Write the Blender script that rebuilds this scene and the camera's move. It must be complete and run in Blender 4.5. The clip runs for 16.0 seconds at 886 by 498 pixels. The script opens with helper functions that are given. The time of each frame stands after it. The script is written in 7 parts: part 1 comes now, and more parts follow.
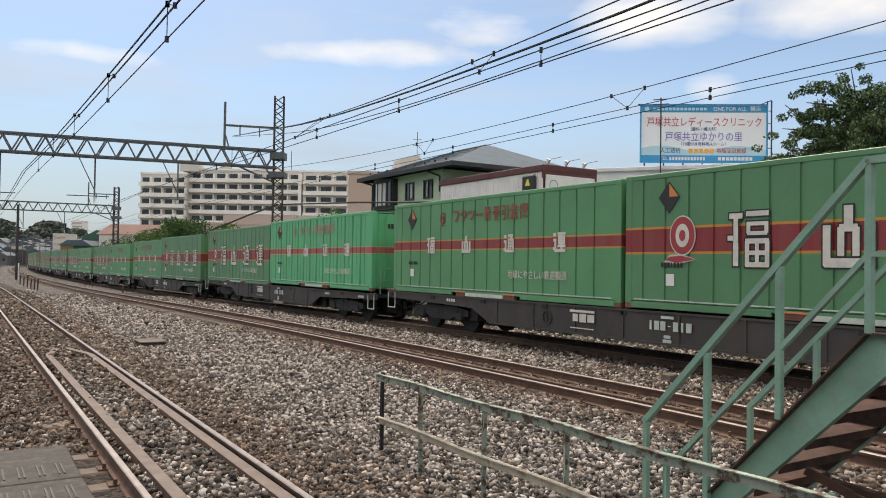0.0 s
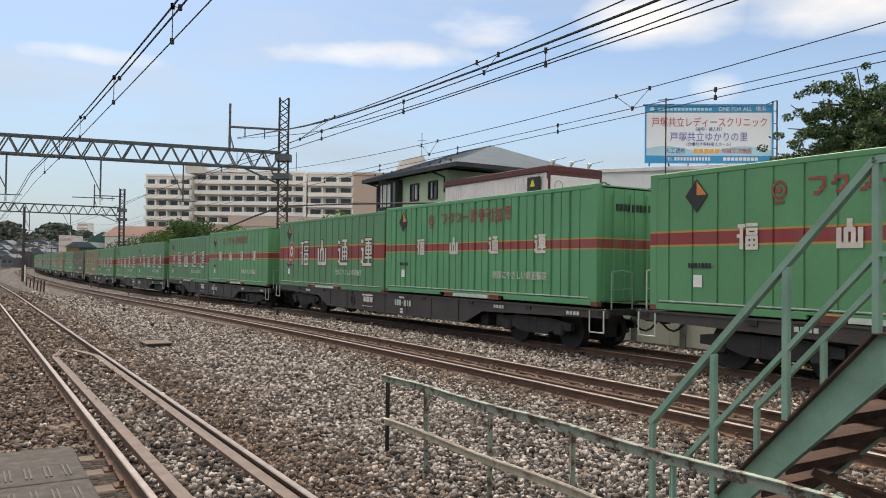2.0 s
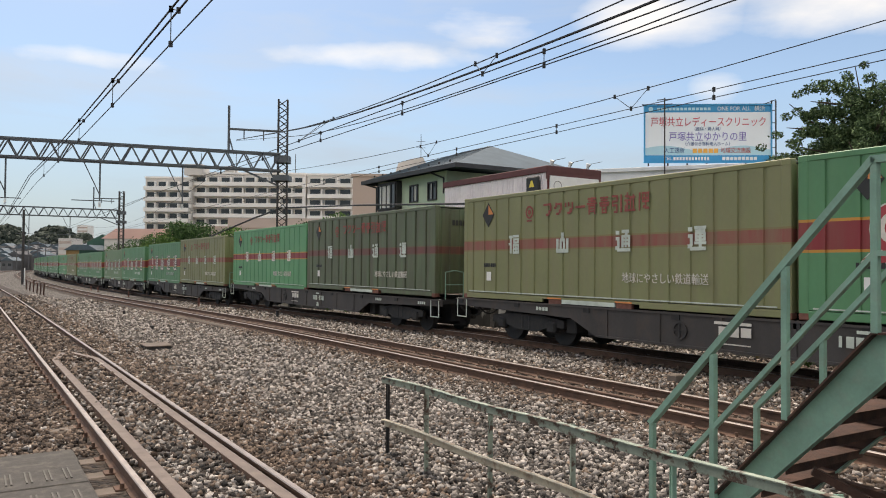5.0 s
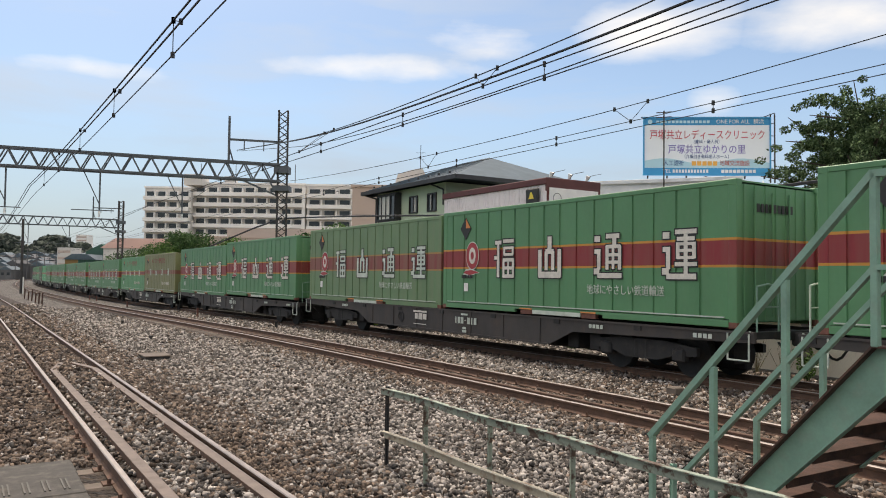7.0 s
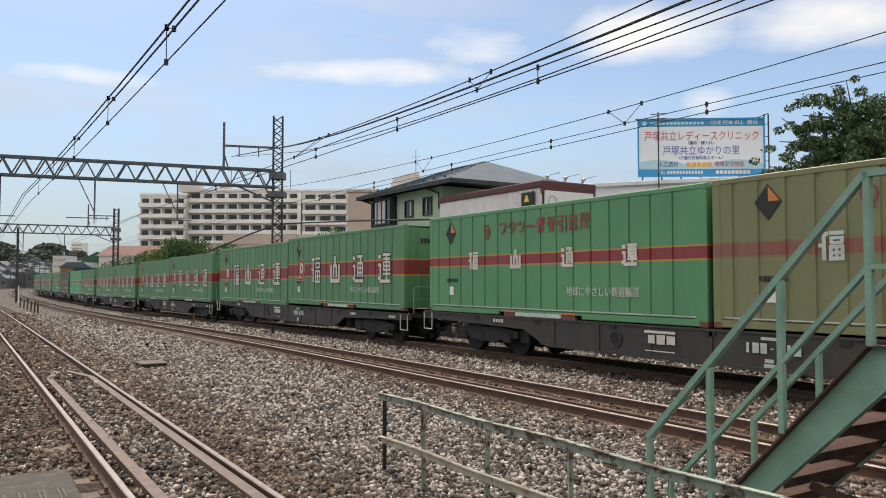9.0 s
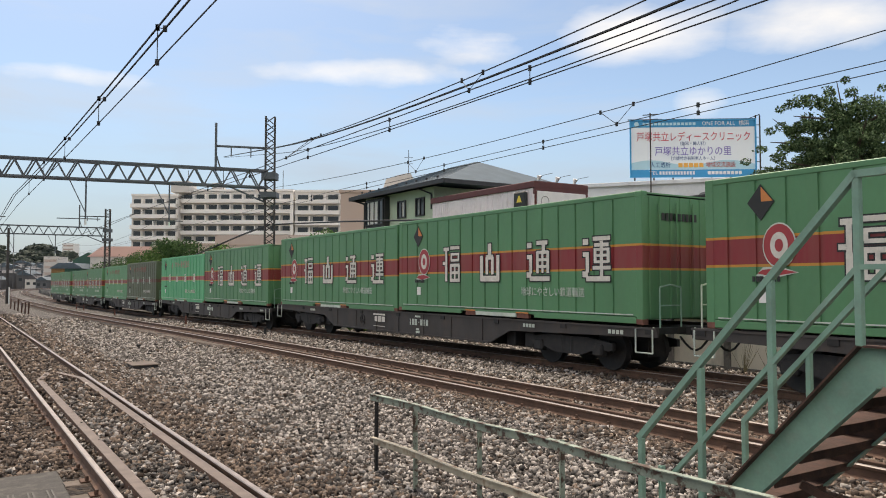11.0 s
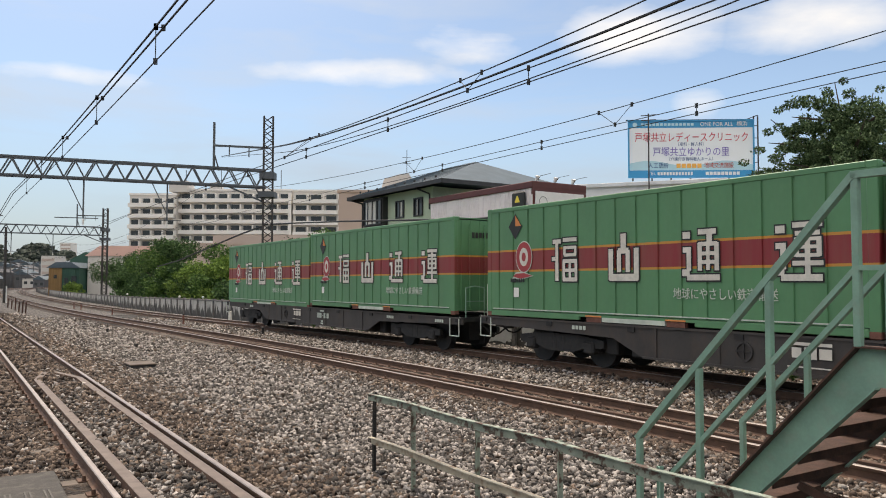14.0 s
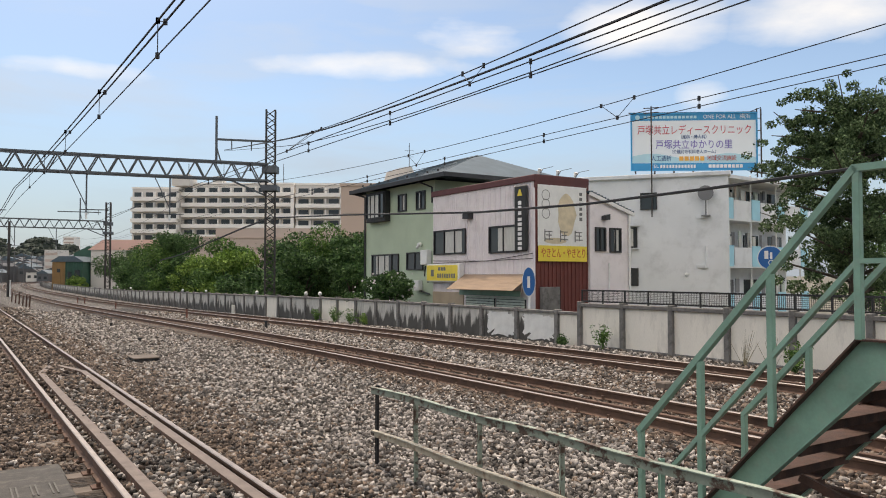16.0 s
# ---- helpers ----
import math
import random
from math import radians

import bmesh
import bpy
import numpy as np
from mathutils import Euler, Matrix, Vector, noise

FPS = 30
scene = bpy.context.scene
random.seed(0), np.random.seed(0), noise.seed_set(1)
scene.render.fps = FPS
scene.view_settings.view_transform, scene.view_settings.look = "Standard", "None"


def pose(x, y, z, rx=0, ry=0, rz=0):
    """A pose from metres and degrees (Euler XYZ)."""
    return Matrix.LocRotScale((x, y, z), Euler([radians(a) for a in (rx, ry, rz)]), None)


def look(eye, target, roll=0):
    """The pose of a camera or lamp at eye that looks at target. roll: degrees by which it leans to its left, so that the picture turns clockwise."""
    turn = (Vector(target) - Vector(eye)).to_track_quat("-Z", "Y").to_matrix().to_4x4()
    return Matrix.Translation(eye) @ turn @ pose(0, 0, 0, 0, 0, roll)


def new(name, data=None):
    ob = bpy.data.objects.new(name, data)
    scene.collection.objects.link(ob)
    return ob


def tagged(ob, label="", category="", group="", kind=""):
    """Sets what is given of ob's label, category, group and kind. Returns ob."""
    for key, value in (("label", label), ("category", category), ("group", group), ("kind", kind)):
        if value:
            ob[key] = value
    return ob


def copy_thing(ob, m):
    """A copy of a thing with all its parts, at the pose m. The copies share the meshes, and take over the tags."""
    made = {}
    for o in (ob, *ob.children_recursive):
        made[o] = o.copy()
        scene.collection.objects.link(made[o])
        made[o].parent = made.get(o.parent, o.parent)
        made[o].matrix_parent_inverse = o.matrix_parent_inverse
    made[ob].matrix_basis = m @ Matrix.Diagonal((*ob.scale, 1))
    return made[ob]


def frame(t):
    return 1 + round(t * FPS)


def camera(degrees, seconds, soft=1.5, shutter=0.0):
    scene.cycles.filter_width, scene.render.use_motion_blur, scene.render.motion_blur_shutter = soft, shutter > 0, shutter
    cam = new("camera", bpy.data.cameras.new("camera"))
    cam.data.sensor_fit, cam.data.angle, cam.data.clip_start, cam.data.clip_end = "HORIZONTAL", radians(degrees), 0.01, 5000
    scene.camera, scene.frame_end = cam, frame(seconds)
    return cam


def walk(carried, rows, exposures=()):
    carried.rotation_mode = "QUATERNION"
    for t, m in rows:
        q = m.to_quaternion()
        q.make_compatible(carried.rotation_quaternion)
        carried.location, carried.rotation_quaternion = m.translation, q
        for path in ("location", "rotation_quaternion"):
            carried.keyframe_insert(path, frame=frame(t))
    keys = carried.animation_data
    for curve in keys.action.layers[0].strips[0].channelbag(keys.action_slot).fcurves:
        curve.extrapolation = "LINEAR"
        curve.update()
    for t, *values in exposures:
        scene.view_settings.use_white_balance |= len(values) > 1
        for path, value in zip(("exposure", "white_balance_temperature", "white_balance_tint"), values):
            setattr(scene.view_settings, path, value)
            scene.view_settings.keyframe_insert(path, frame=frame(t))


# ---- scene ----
# Eye height above the rails, then small turns of a hand-held camera: seconds, x, y, z, turn to the left, tilt up, lean (degrees)
PATH = [
    (0, -0.008, 0.023, 1.923, 0.488, 1.199, 0.859), (0.5, -0.011, 0.020, 1.920, 0.469, 1.257, 0.941),
    (1, -0.012, 0.013, 1.922, 0.485, 1.140, 0.996), (1.5, -0.013, 0.017, 1.923, 0.616, 1.166, 0.817),
    (2, -0.012, 0.027, 1.921, 0.853, 1.274, 0.742), (2.5, -0.011, 0.024, 1.924, 0.956, 1.290, 0.886),
    (3, -0.015, 0.029, 1.914, 0.954, 1.210, 0.793), (3.5, -0.012, 0.024, 1.920, 1.026, 1.147, 0.497),
    (4, -0.007, 0.027, 1.923, 0.924, 1.148, 0.273), (6.5, -0.016, 0.008, 1.932, 0.689, 1.980, 0.776),
    (7, -0.020, 0.009, 1.931, 0.769, 2.177, 0.720), (7.5, -0.014, 0.010, 1.933, 0.760, 2.303, 0.550),
    (8, -0.015, 0.006, 1.930, 0.608, 2.354, 0.326), (8.5, -0.015, 0.002, 1.934, 0.539, 2.397, 0.188),
    (9, -0.013, 0.006, 1.935, 0.488, 2.465, 0.050), (11.5, -0.000, 0.012, 1.937, -0.279, 2.503, -0.120),
    (12, 0.000, 0.009, 1.935, -0.470, 2.490, -0.234), (12.5, -0.002, 0.013, 1.938, -0.335, 2.457, -0.079),
    (13, -0.002, 0.014, 1.936, -0.129, 2.584, 0.008), (13.5, -0.002, 0.015, 1.937, -0.122, 2.567, 0.018),
    (14, -0.005, 0.018, 1.936, -0.197, 2.507, 0.094), (14.5, -0.004, 0.014, 1.936, -0.271, 2.503, -0.002),
    (15, -0.006, 0.012, 1.937, -0.248, 2.398, -0.053), (15.5, -0.003, 0.006, 1.938, -0.158, 2.107, -0.137),
    (16, -0.000, -0.000, 1.940, -0.000, 2.001, -0.000),
]
cam = camera(60.48, 16.0, soft=1.0)


def view(x, y, z, turn, tilt, lean):
    return Matrix.Translation((x, y, z)) @ pose(0, 0, 0, 0, 0, turn) @ pose(0, 0, 0, 90 + tilt) @ pose(0, 0, 0, 0, 0, lean)


walk(cam, [(row[0], view(*row[1:])) for row in PATH], exposures=[(0, 0.60, 7500, 12), (16, 0.60, 7500, 12)])

# ---- light ----
# The high sun stands ahead, up the line, so that all that faces the eye lies in open shade
SUN_UP, SUN_FROM = 64.0, Vector((-0.49, 0.872))
world = bpy.data.worlds.new("sky")
scene.world = world
world.use_nodes = True
wn, wl = world.node_tree.nodes, world.node_tree.links
wn.clear()
w_out, w_bg, w_sky = wn.new("ShaderNodeOutputWorld"), wn.new("ShaderNodeBackground"), wn.new("ShaderNodeTexSky")
w_sky.sky_type, w_sky.sun_disc = "NISHITA", False
w_sky.sun_elevation, w_sky.sun_rotation = radians(SUN_UP), math.atan2(SUN_FROM.x, SUN_FROM.y)
w_sky.air_density, w_sky.dust_density, w_sky.ozone_density = 1.0, 0.15, 3.4
w_co, w_map = wn.new("ShaderNodeTexCoord"), wn.new("ShaderNodeMapping")
w_map.inputs["Scale"].default_value, w_map.inputs["Rotation"].default_value = (1.6, 1.6, 7.5), (0.10, -0.22, 0.3)
w_noise, w_ramp, w_mix = wn.new("ShaderNodeTexNoise"), wn.new("ShaderNodeValToRGB"), wn.new("ShaderNodeMixRGB")
w_noise.inputs["Scale"].default_value, w_noise.inputs["Detail"].default_value, w_noise.inputs["Roughness"].default_value = 2.1, 7.0, 0.52
w_noise.inputs["Distortion"].default_value = 0.35
w_ramp.color_ramp.elements[0].position, w_ramp.color_ramp.elements[1].position = 0.45, 0.68
w_ramp.color_ramp.elements[0].color, w_ramp.color_ramp.elements[1].color = (0.06, 0.06, 0.06, 1), (0.55, 0.55, 0.55, 1)
w_mix.inputs["Color2"].default_value = (3.6, 4.2, 5.1, 1)
wl.new(w_co.outputs["Generated"], w_map.inputs["Vector"])
wl.new(w_map.outputs["Vector"], w_noise.inputs["Vector"])
wl.new(w_noise.outputs["Fac"], w_ramp.inputs["Fac"])
wl.new(w_ramp.outputs["Color"], w_mix.inputs["Fac"])
wl.new(w_sky.outputs["Color"], w_mix.inputs["Color1"])
# pale blue haze that thickens towards the horizon
w_sep, w_hr, w_haze = wn.new("ShaderNodeSeparateXYZ"), wn.new("ShaderNodeValToRGB"), wn.new("ShaderNodeMixRGB")
w_hr.color_ramp.elements[0].color, w_hr.color_ramp.elements[1].color = (0.9, 0.9, 0.9, 1), (0, 0, 0, 1)
w_hr.color_ramp.elements[0].position, w_hr.color_ramp.elements[1].position = 0.0, 0.22
w_haze.inputs["Color2"].default_value = (2.05, 2.65, 3.55, 1)
wl.new(w_co.outputs["Generated"], w_sep.inputs["Vector"])
wl.new(w_sep.outputs["Z"], w_hr.inputs["Fac"])
wl.new(w_hr.outputs["Color"], w_haze.inputs["Fac"])
wl.new(w_mix.outputs["Color"], w_haze.inputs["Color1"])


def w_math(op, a, b=None, c=None):
    """One arithmetic step on the sky's values; a, b, c are sockets or numbers."""
    node = wn.new("ShaderNodeMath")
    node.operation = op
    for k, value in enumerate((a, b, c)):
        if isinstance(value, (int, float)):
            node.inputs[k].default_value = value
        elif value is not None:
            wl.new(value, node.inputs[k])
    return node.outputs[0]


# heaped clouds and long wisps: bearing and height of each bank in degrees, its half widths, its weight
BANKS = ((14.4, 17.6, 7.0, 3.0, 0.84), (27.5, 17.2, 7.0, 3.4, 0.88), (19.0, 12.9, 3.2, 1.9, 0.72), (40.0, 24.0, 12.0, 6.0, 1.0), (-6.0, 15.4, 13.0, 1.4, 0.58), (2.5, 17.6, 6.5, 2.2, 0.62), (-27.0, 14.0, 8.0, 1.1, 0.58), (-40.0, 20.0, 9.0, 2.0, 0.6),
         # unseen banks beside and behind the eye, added to brighten faces in shade
         (75.0, 35.0, 24.0, 12.0, 1.3), (120.0, 30.0, 30.0, 14.0, 1.3), (165.0, 40.0, 30.0, 15.0, 1.3), (-140.0, 32.0, 32.0, 14.0, 1.3), (-90.0, 38.0, 28.0, 12.0, 1.3))
w_az, w_el = w_math("ARCTAN2", w_sep.outputs["X"], w_sep.outputs["Y"]), w_math("ARCSINE", w_sep.outputs["Z"])
w_mask = None
for az, el, wide, high, weight in BANKS:
    p = w_math("POWER", w_math("ABSOLUTE", w_math("MULTIPLY_ADD", w_az, 57.3 / wide, -az / wide)), 2.0)
    q = w_math("POWER", w_math("ABSOLUTE", w_math("MULTIPLY_ADD", w_el, 57.3 / high, -el / high)), 2.0)
    g = w_math("MULTIPLY", w_math("EXPONENT", w_math("MULTIPLY", w_math("ADD", p, q), -1.0)), weight)
    w_mask = g if w_mask is None else w_math("MAXIMUM", w_mask, g)
w_puff, w_pmap = wn.new("ShaderNodeTexNoise"), wn.new("ShaderNodeMapping")
w_pmap.inputs["Scale"].default_value = (1.0, 1.0, 2.4)
w_puff.inputs["Scale"].default_value, w_puff.inputs["Detail"].default_value, w_puff.inputs["Roughness"].default_value = 6.5, 8.0, 0.55
wl.new(w_co.outputs["Generated"], w_pmap.inputs["Vector"])
wl.new(w_pmap.outputs["Vector"], w_puff.inputs["Vector"])
w_alpha = w_math("MULTIPLY_ADD", w_puff.outputs["Fac"], 0.8, w_math("MULTIPLY_ADD", w_noise.outputs["Fac"], 0.75, w_math("SUBTRACT", w_mask, 1.18)))
w_alpha = w_math("MINIMUM", w_math("MAXIMUM", w_math("MULTIPLY", w_alpha, 1.9), 0.0), 0.92)
w_cloud = wn.new("ShaderNodeMixRGB")
wl.new(w_alpha, w_cloud.inputs["Fac"])
wl.new(w_haze.outputs["Color"], w_cloud.inputs["Color1"])
# clouds behind the eye are made brighter to lift shaded faces, those ahead paler
w_lit, w_side = wn.new("ShaderNodeMixRGB"), wn.new("ShaderNodeMapRange")
w_side.inputs["From Min"].default_value, w_side.inputs["From Max"].default_value = 0.55, -0.5
w_lit.inputs["Color1"].default_value, w_lit.inputs["Color2"].default_value = (6.6, 6.8, 7.1, 1), (15.0, 14.8, 14.4, 1)
wl.new(w_sep.outputs["Y"], w_side.inputs["Value"])
wl.new(w_side.outputs["Result"], w_lit.inputs["Fac"])
wl.new(w_lit.outputs["Color"], w_cloud.inputs["Color2"])
# a bright veil round the sun, out of view, added to lift the open shade
sun_dir = Vector((SUN_FROM.x, SUN_FROM.y, 0)).normalized() * math.cos(radians(SUN_UP)) + Vector((0, 0, math.sin(radians(SUN_UP))))
w_dot = wn.new("ShaderNodeVectorMath")
w_dot.operation = "DOT_PRODUCT"
w_dot.inputs[1].default_value = sun_dir
wl.new(w_co.outputs["Generated"], w_dot.inputs[0])
w_veil, w_add = wn.new("ShaderNodeMixRGB"), wn.new("ShaderNodeMixRGB")
w_veil.inputs["Color1"].default_value, w_veil.inputs["Color2"].default_value = (0, 0, 0, 1), (26.0, 25.2, 24.0, 1)
wl.new(w_math("POWER", w_math("MAXIMUM", w_dot.outputs["Value"], 0.0), 10.0), w_veil.inputs["Fac"])
w_add.blend_type = "ADD"
w_add.inputs["Fac"].default_value = 1.0
wl.new(w_cloud.outputs["Color"], w_add.inputs["Color1"])
wl.new(w_veil.outputs["Color"], w_add.inputs["Color2"])
wl.new(w_add.outputs["Color"], w_bg.inputs["Color"])
wl.new(w_bg.outputs["Background"], w_out.inputs["Surface"])
w_bg.inputs["Strength"].default_value = 0.105
sun = new("sun", bpy.data.lights.new("sun", "SUN"))
sun.data.energy, sun.data.angle, sun.data.color = 1.9, radians(1.5), (1.0, 0.92, 0.81)
sun.matrix_world = look(sun_dir * 60, (0, 0, 0))

# ---- materials ----


def mat(name, color, rough=0.7, metal=0.0, vary=0.15, scale=3.0, bump=0.1, grain=60.0, dirt=None, dirt_amount=0.5, dirt_at=(0.5, 0.66), stretch=(1, 1, 1), objvary=0.0):
    """A surface with broad tone variation, fine grain and, where dirt is given, stains of that colour."""
    m = bpy.data.materials.new(name)
    m.use_nodes = True
    n, l = m.node_tree.nodes, m.node_tree.links
    b = n["Principled BSDF"]
    b.inputs["Roughness"].default_value, b.inputs["Metallic"].default_value = rough, metal
    co, mp = n.new("ShaderNodeTexCoord"), n.new("ShaderNodeMapping")
    mp.inputs["Scale"].default_value = stretch
    l.new(co.outputs["Object"], mp.inputs["Vector"])
    big, fine = n.new("ShaderNodeTexNoise"), n.new("ShaderNodeTexNoise")
    big.inputs["Scale"].default_value, big.inputs["Detail"].default_value = scale, 5
    fine.inputs["Scale"].default_value, fine.inputs["Detail"].default_value = grain, 3
    l.new(mp.outputs["Vector"], big.inputs["Vector"])
    l.new(mp.outputs["Vector"], fine.inputs["Vector"])
    add = n.new("ShaderNodeMath")
    add.operation = "MULTIPLY_ADD"
    add.inputs[1].default_value = 0.35
    l.new(fine.outputs["Fac"], add.inputs[0])
    l.new(big.outputs["Fac"], add.inputs[2])
    last = add.outputs[0]
    if objvary:
        info, more = n.new("ShaderNodeObjectInfo"), n.new("ShaderNodeMath")
        more.operation = "MULTIPLY_ADD"
        more.inputs[1].default_value = objvary
        l.new(info.outputs["Random"], more.inputs[0])
        l.new(last, more.inputs[2])
        last = more.outputs[0]
    ramp = n.new("ShaderNodeValToRGB")
    lo, hi = [max(0, c * (1 - vary * 1.6)) for c in color], [min(1, c * (1 + vary * 1.6)) for c in color]
    ramp.color_ramp.elements[0].position, ramp.color_ramp.elements[1].position = 0.35, 1.0 + objvary * 0.5
    ramp.color_ramp.elements[0].color, ramp.color_ramp.elements[1].color = (*lo, 1), (*hi, 1)
    l.new(last, ramp.inputs["Fac"])
    colour = ramp.outputs["Color"]
    if dirt:
        st, sr, mx = n.new("ShaderNodeTexNoise"), n.new("ShaderNodeValToRGB"), n.new("ShaderNodeMixRGB")
        st.inputs["Scale"].default_value, st.inputs["Detail"].default_value, st.inputs["Roughness"].default_value = scale * 1.7, 8, 0.65
        l.new(mp.outputs["Vector"], st.inputs["Vector"])
        sr.color_ramp.elements[0].position, sr.color_ramp.elements[1].position = dirt_at
        sr.color_ramp.elements[1].color = (dirt_amount,) * 3 + (1,)
        l.new(st.outputs["Fac"], sr.inputs["Fac"])
        l.new(sr.outputs["Color"], mx.inputs["Fac"])
        l.new(colour, mx.inputs["Color1"])
        mx.inputs["Color2"].default_value = (*dirt, 1)
        colour = mx.outputs["Color"]
    l.new(colour, b.inputs["Base Color"])
    if bump:
        bp = n.new("ShaderNodeBump")
        bp.inputs["Strength"].default_value, bp.inputs["Distance"].default_value = bump, 0.02
        l.new(add.outputs[0], bp.inputs["Height"])
        l.new(bp.outputs["Normal"], b.inputs["Normal"])
    return m


def island_mat(name, dark, light, rough=0.9, tint=None):
    """Loose pieces in one mesh, each with its own tone."""
    m = mat(name, light, rough, vary=0.15, scale=8, bump=0.25, grain=120)
    n, l = m.node_tree.nodes, m.node_tree.links
    geo, ramp, mx = n.new("ShaderNodeNewGeometry"), n.new("ShaderNodeValToRGB"), n.new("ShaderNodeMixRGB")
    ramp.color_ramp.elements[0].color, ramp.color_ramp.elements[1].color = (*dark, 1), (*light, 1)
    if tint:
        e = ramp.color_ramp.elements.new(0.5)
        e.color = (*tint, 1)
    l.new(geo.outputs["Random Per Island"], ramp.inputs["Fac"])
    mx.blend_type = "MULTIPLY"
    mx.inputs["Fac"].default_value = 0.45
    b = n["Principled BSDF"]
    old = b.inputs["Base Color"].links[0].from_socket
    gain = n.new("ShaderNodeMixRGB")
    gain.blend_type = "DIVIDE"
    gain.inputs["Fac"].default_value = 1
    gain.inputs["Color2"].default_value = (*light, 1)
    l.new(old, gain.inputs["Color1"])
    l.new(ramp.outputs["Color"], mx.inputs["Color1"])
    l.new(gain.outputs["Color"], mx.inputs["Color2"])
    l.new(mx.outputs["Color"], b.inputs["Base Color"])
    return m


def banded_mat(name, green, band, edge, bands, fade, fade_amount):
    """Painted container steel: a green ground, a band with thin edge lines at given heights, weathering on top."""
    m = mat(name, green, 0.5, vary=0.10, scale=0.9, bump=0.03, grain=14, stretch=(1.0, 1.0, 0.6))
    n, l = m.node_tree.nodes, m.node_tree.links
    b = n["Principled BSDF"]
    old = b.inputs["Base Color"].links[0].from_socket
    co, sep = n.new("ShaderNodeTexCoord"), n.new("ShaderNodeSeparateXYZ")
    l.new(co.outputs["Object"], sep.inputs["Vector"])
    lo, hi, e = bands

    def between(a, z):
        c = n.new("ShaderNodeMath")
        c.operation = "COMPARE"
        c.inputs[1].default_value, c.inputs[2].default_value = (a + z) / 2, (z - a) / 2
        l.new(sep.outputs["Z"], c.inputs[0])
        return c.outputs[0]

    for a, z, colour in ((lo, hi, edge), (lo + e, hi - e, band)):
        mx = n.new("ShaderNodeMixRGB")
        mx.inputs["Color2"].default_value = (*colour, 1)
        l.new(between(a, z), mx.inputs["Fac"])
        l.new(old, mx.inputs["Color1"])
        old = mx.outputs["Color"]
    # streaks of grime that run down, and a dull bloom in broad patches
    mp, st, sr, mx = n.new("ShaderNodeMapping"), n.new("ShaderNodeTexNoise"), n.new("ShaderNodeValToRGB"), n.new("ShaderNodeMixRGB")
    mp.inputs["Scale"].default_value = (3.2, 3.2, 0.35)
    info, off = n.new("ShaderNodeObjectInfo"), n.new("ShaderNodeMath")
    off.operation = "MULTIPLY"
    off.inputs[1].default_value = 40
    l.new(info.outputs["Random"], off.inputs[0])
    comb = n.new("ShaderNodeCombineXYZ")
    l.new(off.outputs[0], comb.inputs["X"])
    l.new(comb.outputs["Vector"], mp.inputs["Location"])
    l.new(co.outputs["Object"], mp.inputs["Vector"])
    l.new(mp.outputs["Vector"], st.inputs["Vector"])
    st.inputs["Scale"].default_value, st.inputs["Detail"].default_value, st.inputs["Roughness"].default_value = 1.3, 8, 0.62
    sr.color_ramp.elements[0].position, sr.color_ramp.elements[1].position = 0.36, 0.70
    sr.color_ramp.elements[0].color, sr.color_ramp.elements[1].color = (fade_amount * 0.2,) * 3 + (1,), (fade_amount,) * 3 + (1,)
    l.new(st.outputs["Fac"], sr.inputs["Fac"])
    l.new(sr.outputs["Color"], mx.inputs["Fac"])
    l.new(old, mx.inputs["Color1"])
    mx.inputs["Color2"].default_value = (*fade, 1)
    l.new(mx.outputs["Color"], b.inputs["Base Color"])
    return m


M = {}


def crushed_mat(name, dark, mid, light, scale=19.0):
    """A bed of crushed stone: each cell a stone of its own tone, sunk joints, broad stains."""
    m = bpy.data.materials.new(name)
    m.use_nodes = True
    n, l = m.node_tree.nodes, m.node_tree.links
    b = n["Principled BSDF"]
    b.inputs["Roughness"].default_value = 0.95
    co, vo, sep, ramp = n.new("ShaderNodeTexCoord"), n.new("ShaderNodeTexVoronoi"), n.new("ShaderNodeSeparateColor"), n.new("ShaderNodeValToRGB")
    vo.inputs["Scale"].default_value = scale
    l.new(co.outputs["Object"], vo.inputs["Vector"])
    l.new(vo.outputs["Color"], sep.inputs["Color"])
    ramp.color_ramp.elements[0].color, ramp.color_ramp.elements[1].color = (*dark, 1), (*light, 1)
    ramp.color_ramp.elements.new(0.5).color = (*mid, 1)
    l.new(sep.outputs["Red"], ramp.inputs["Fac"])
    st, sr, mx = n.new("ShaderNodeTexNoise"), n.new("ShaderNodeValToRGB"), n.new("ShaderNodeMixRGB")
    st.inputs["Scale"].default_value, st.inputs["Detail"].default_value = 0.8, 5
    l.new(co.outputs["Object"], st.inputs["Vector"])
    sr.color_ramp.elements[0].position, sr.color_ramp.elements[1].position = 0.35, 0.65
    sr.color_ramp.elements[0].color, sr.color_ramp.elements[1].color = (0.62, 0.59, 0.56, 1), (1, 1, 1, 1)
    l.new(st.outputs["Fac"], sr.inputs["Fac"])
    mx.blend_type = "MULTIPLY"
    mx.inputs["Fac"].default_value = 1.0
    l.new(ramp.outputs["Color"], mx.inputs["Color1"])
    l.new(sr.outputs["Color"], mx.inputs["Color2"])
    l.new(mx.outputs["Color"], b.inputs["Base Color"])
    bp = n.new("ShaderNodeBump")
    bp.invert = True
    bp.inputs["Strength"].default_value, bp.inputs["Distance"].default_value = 1.0, 0.04
    l.new(vo.outputs["Distance"], bp.inputs["Height"])
    l.new(bp.outputs["Normal"], b.inputs["Normal"])
    return m


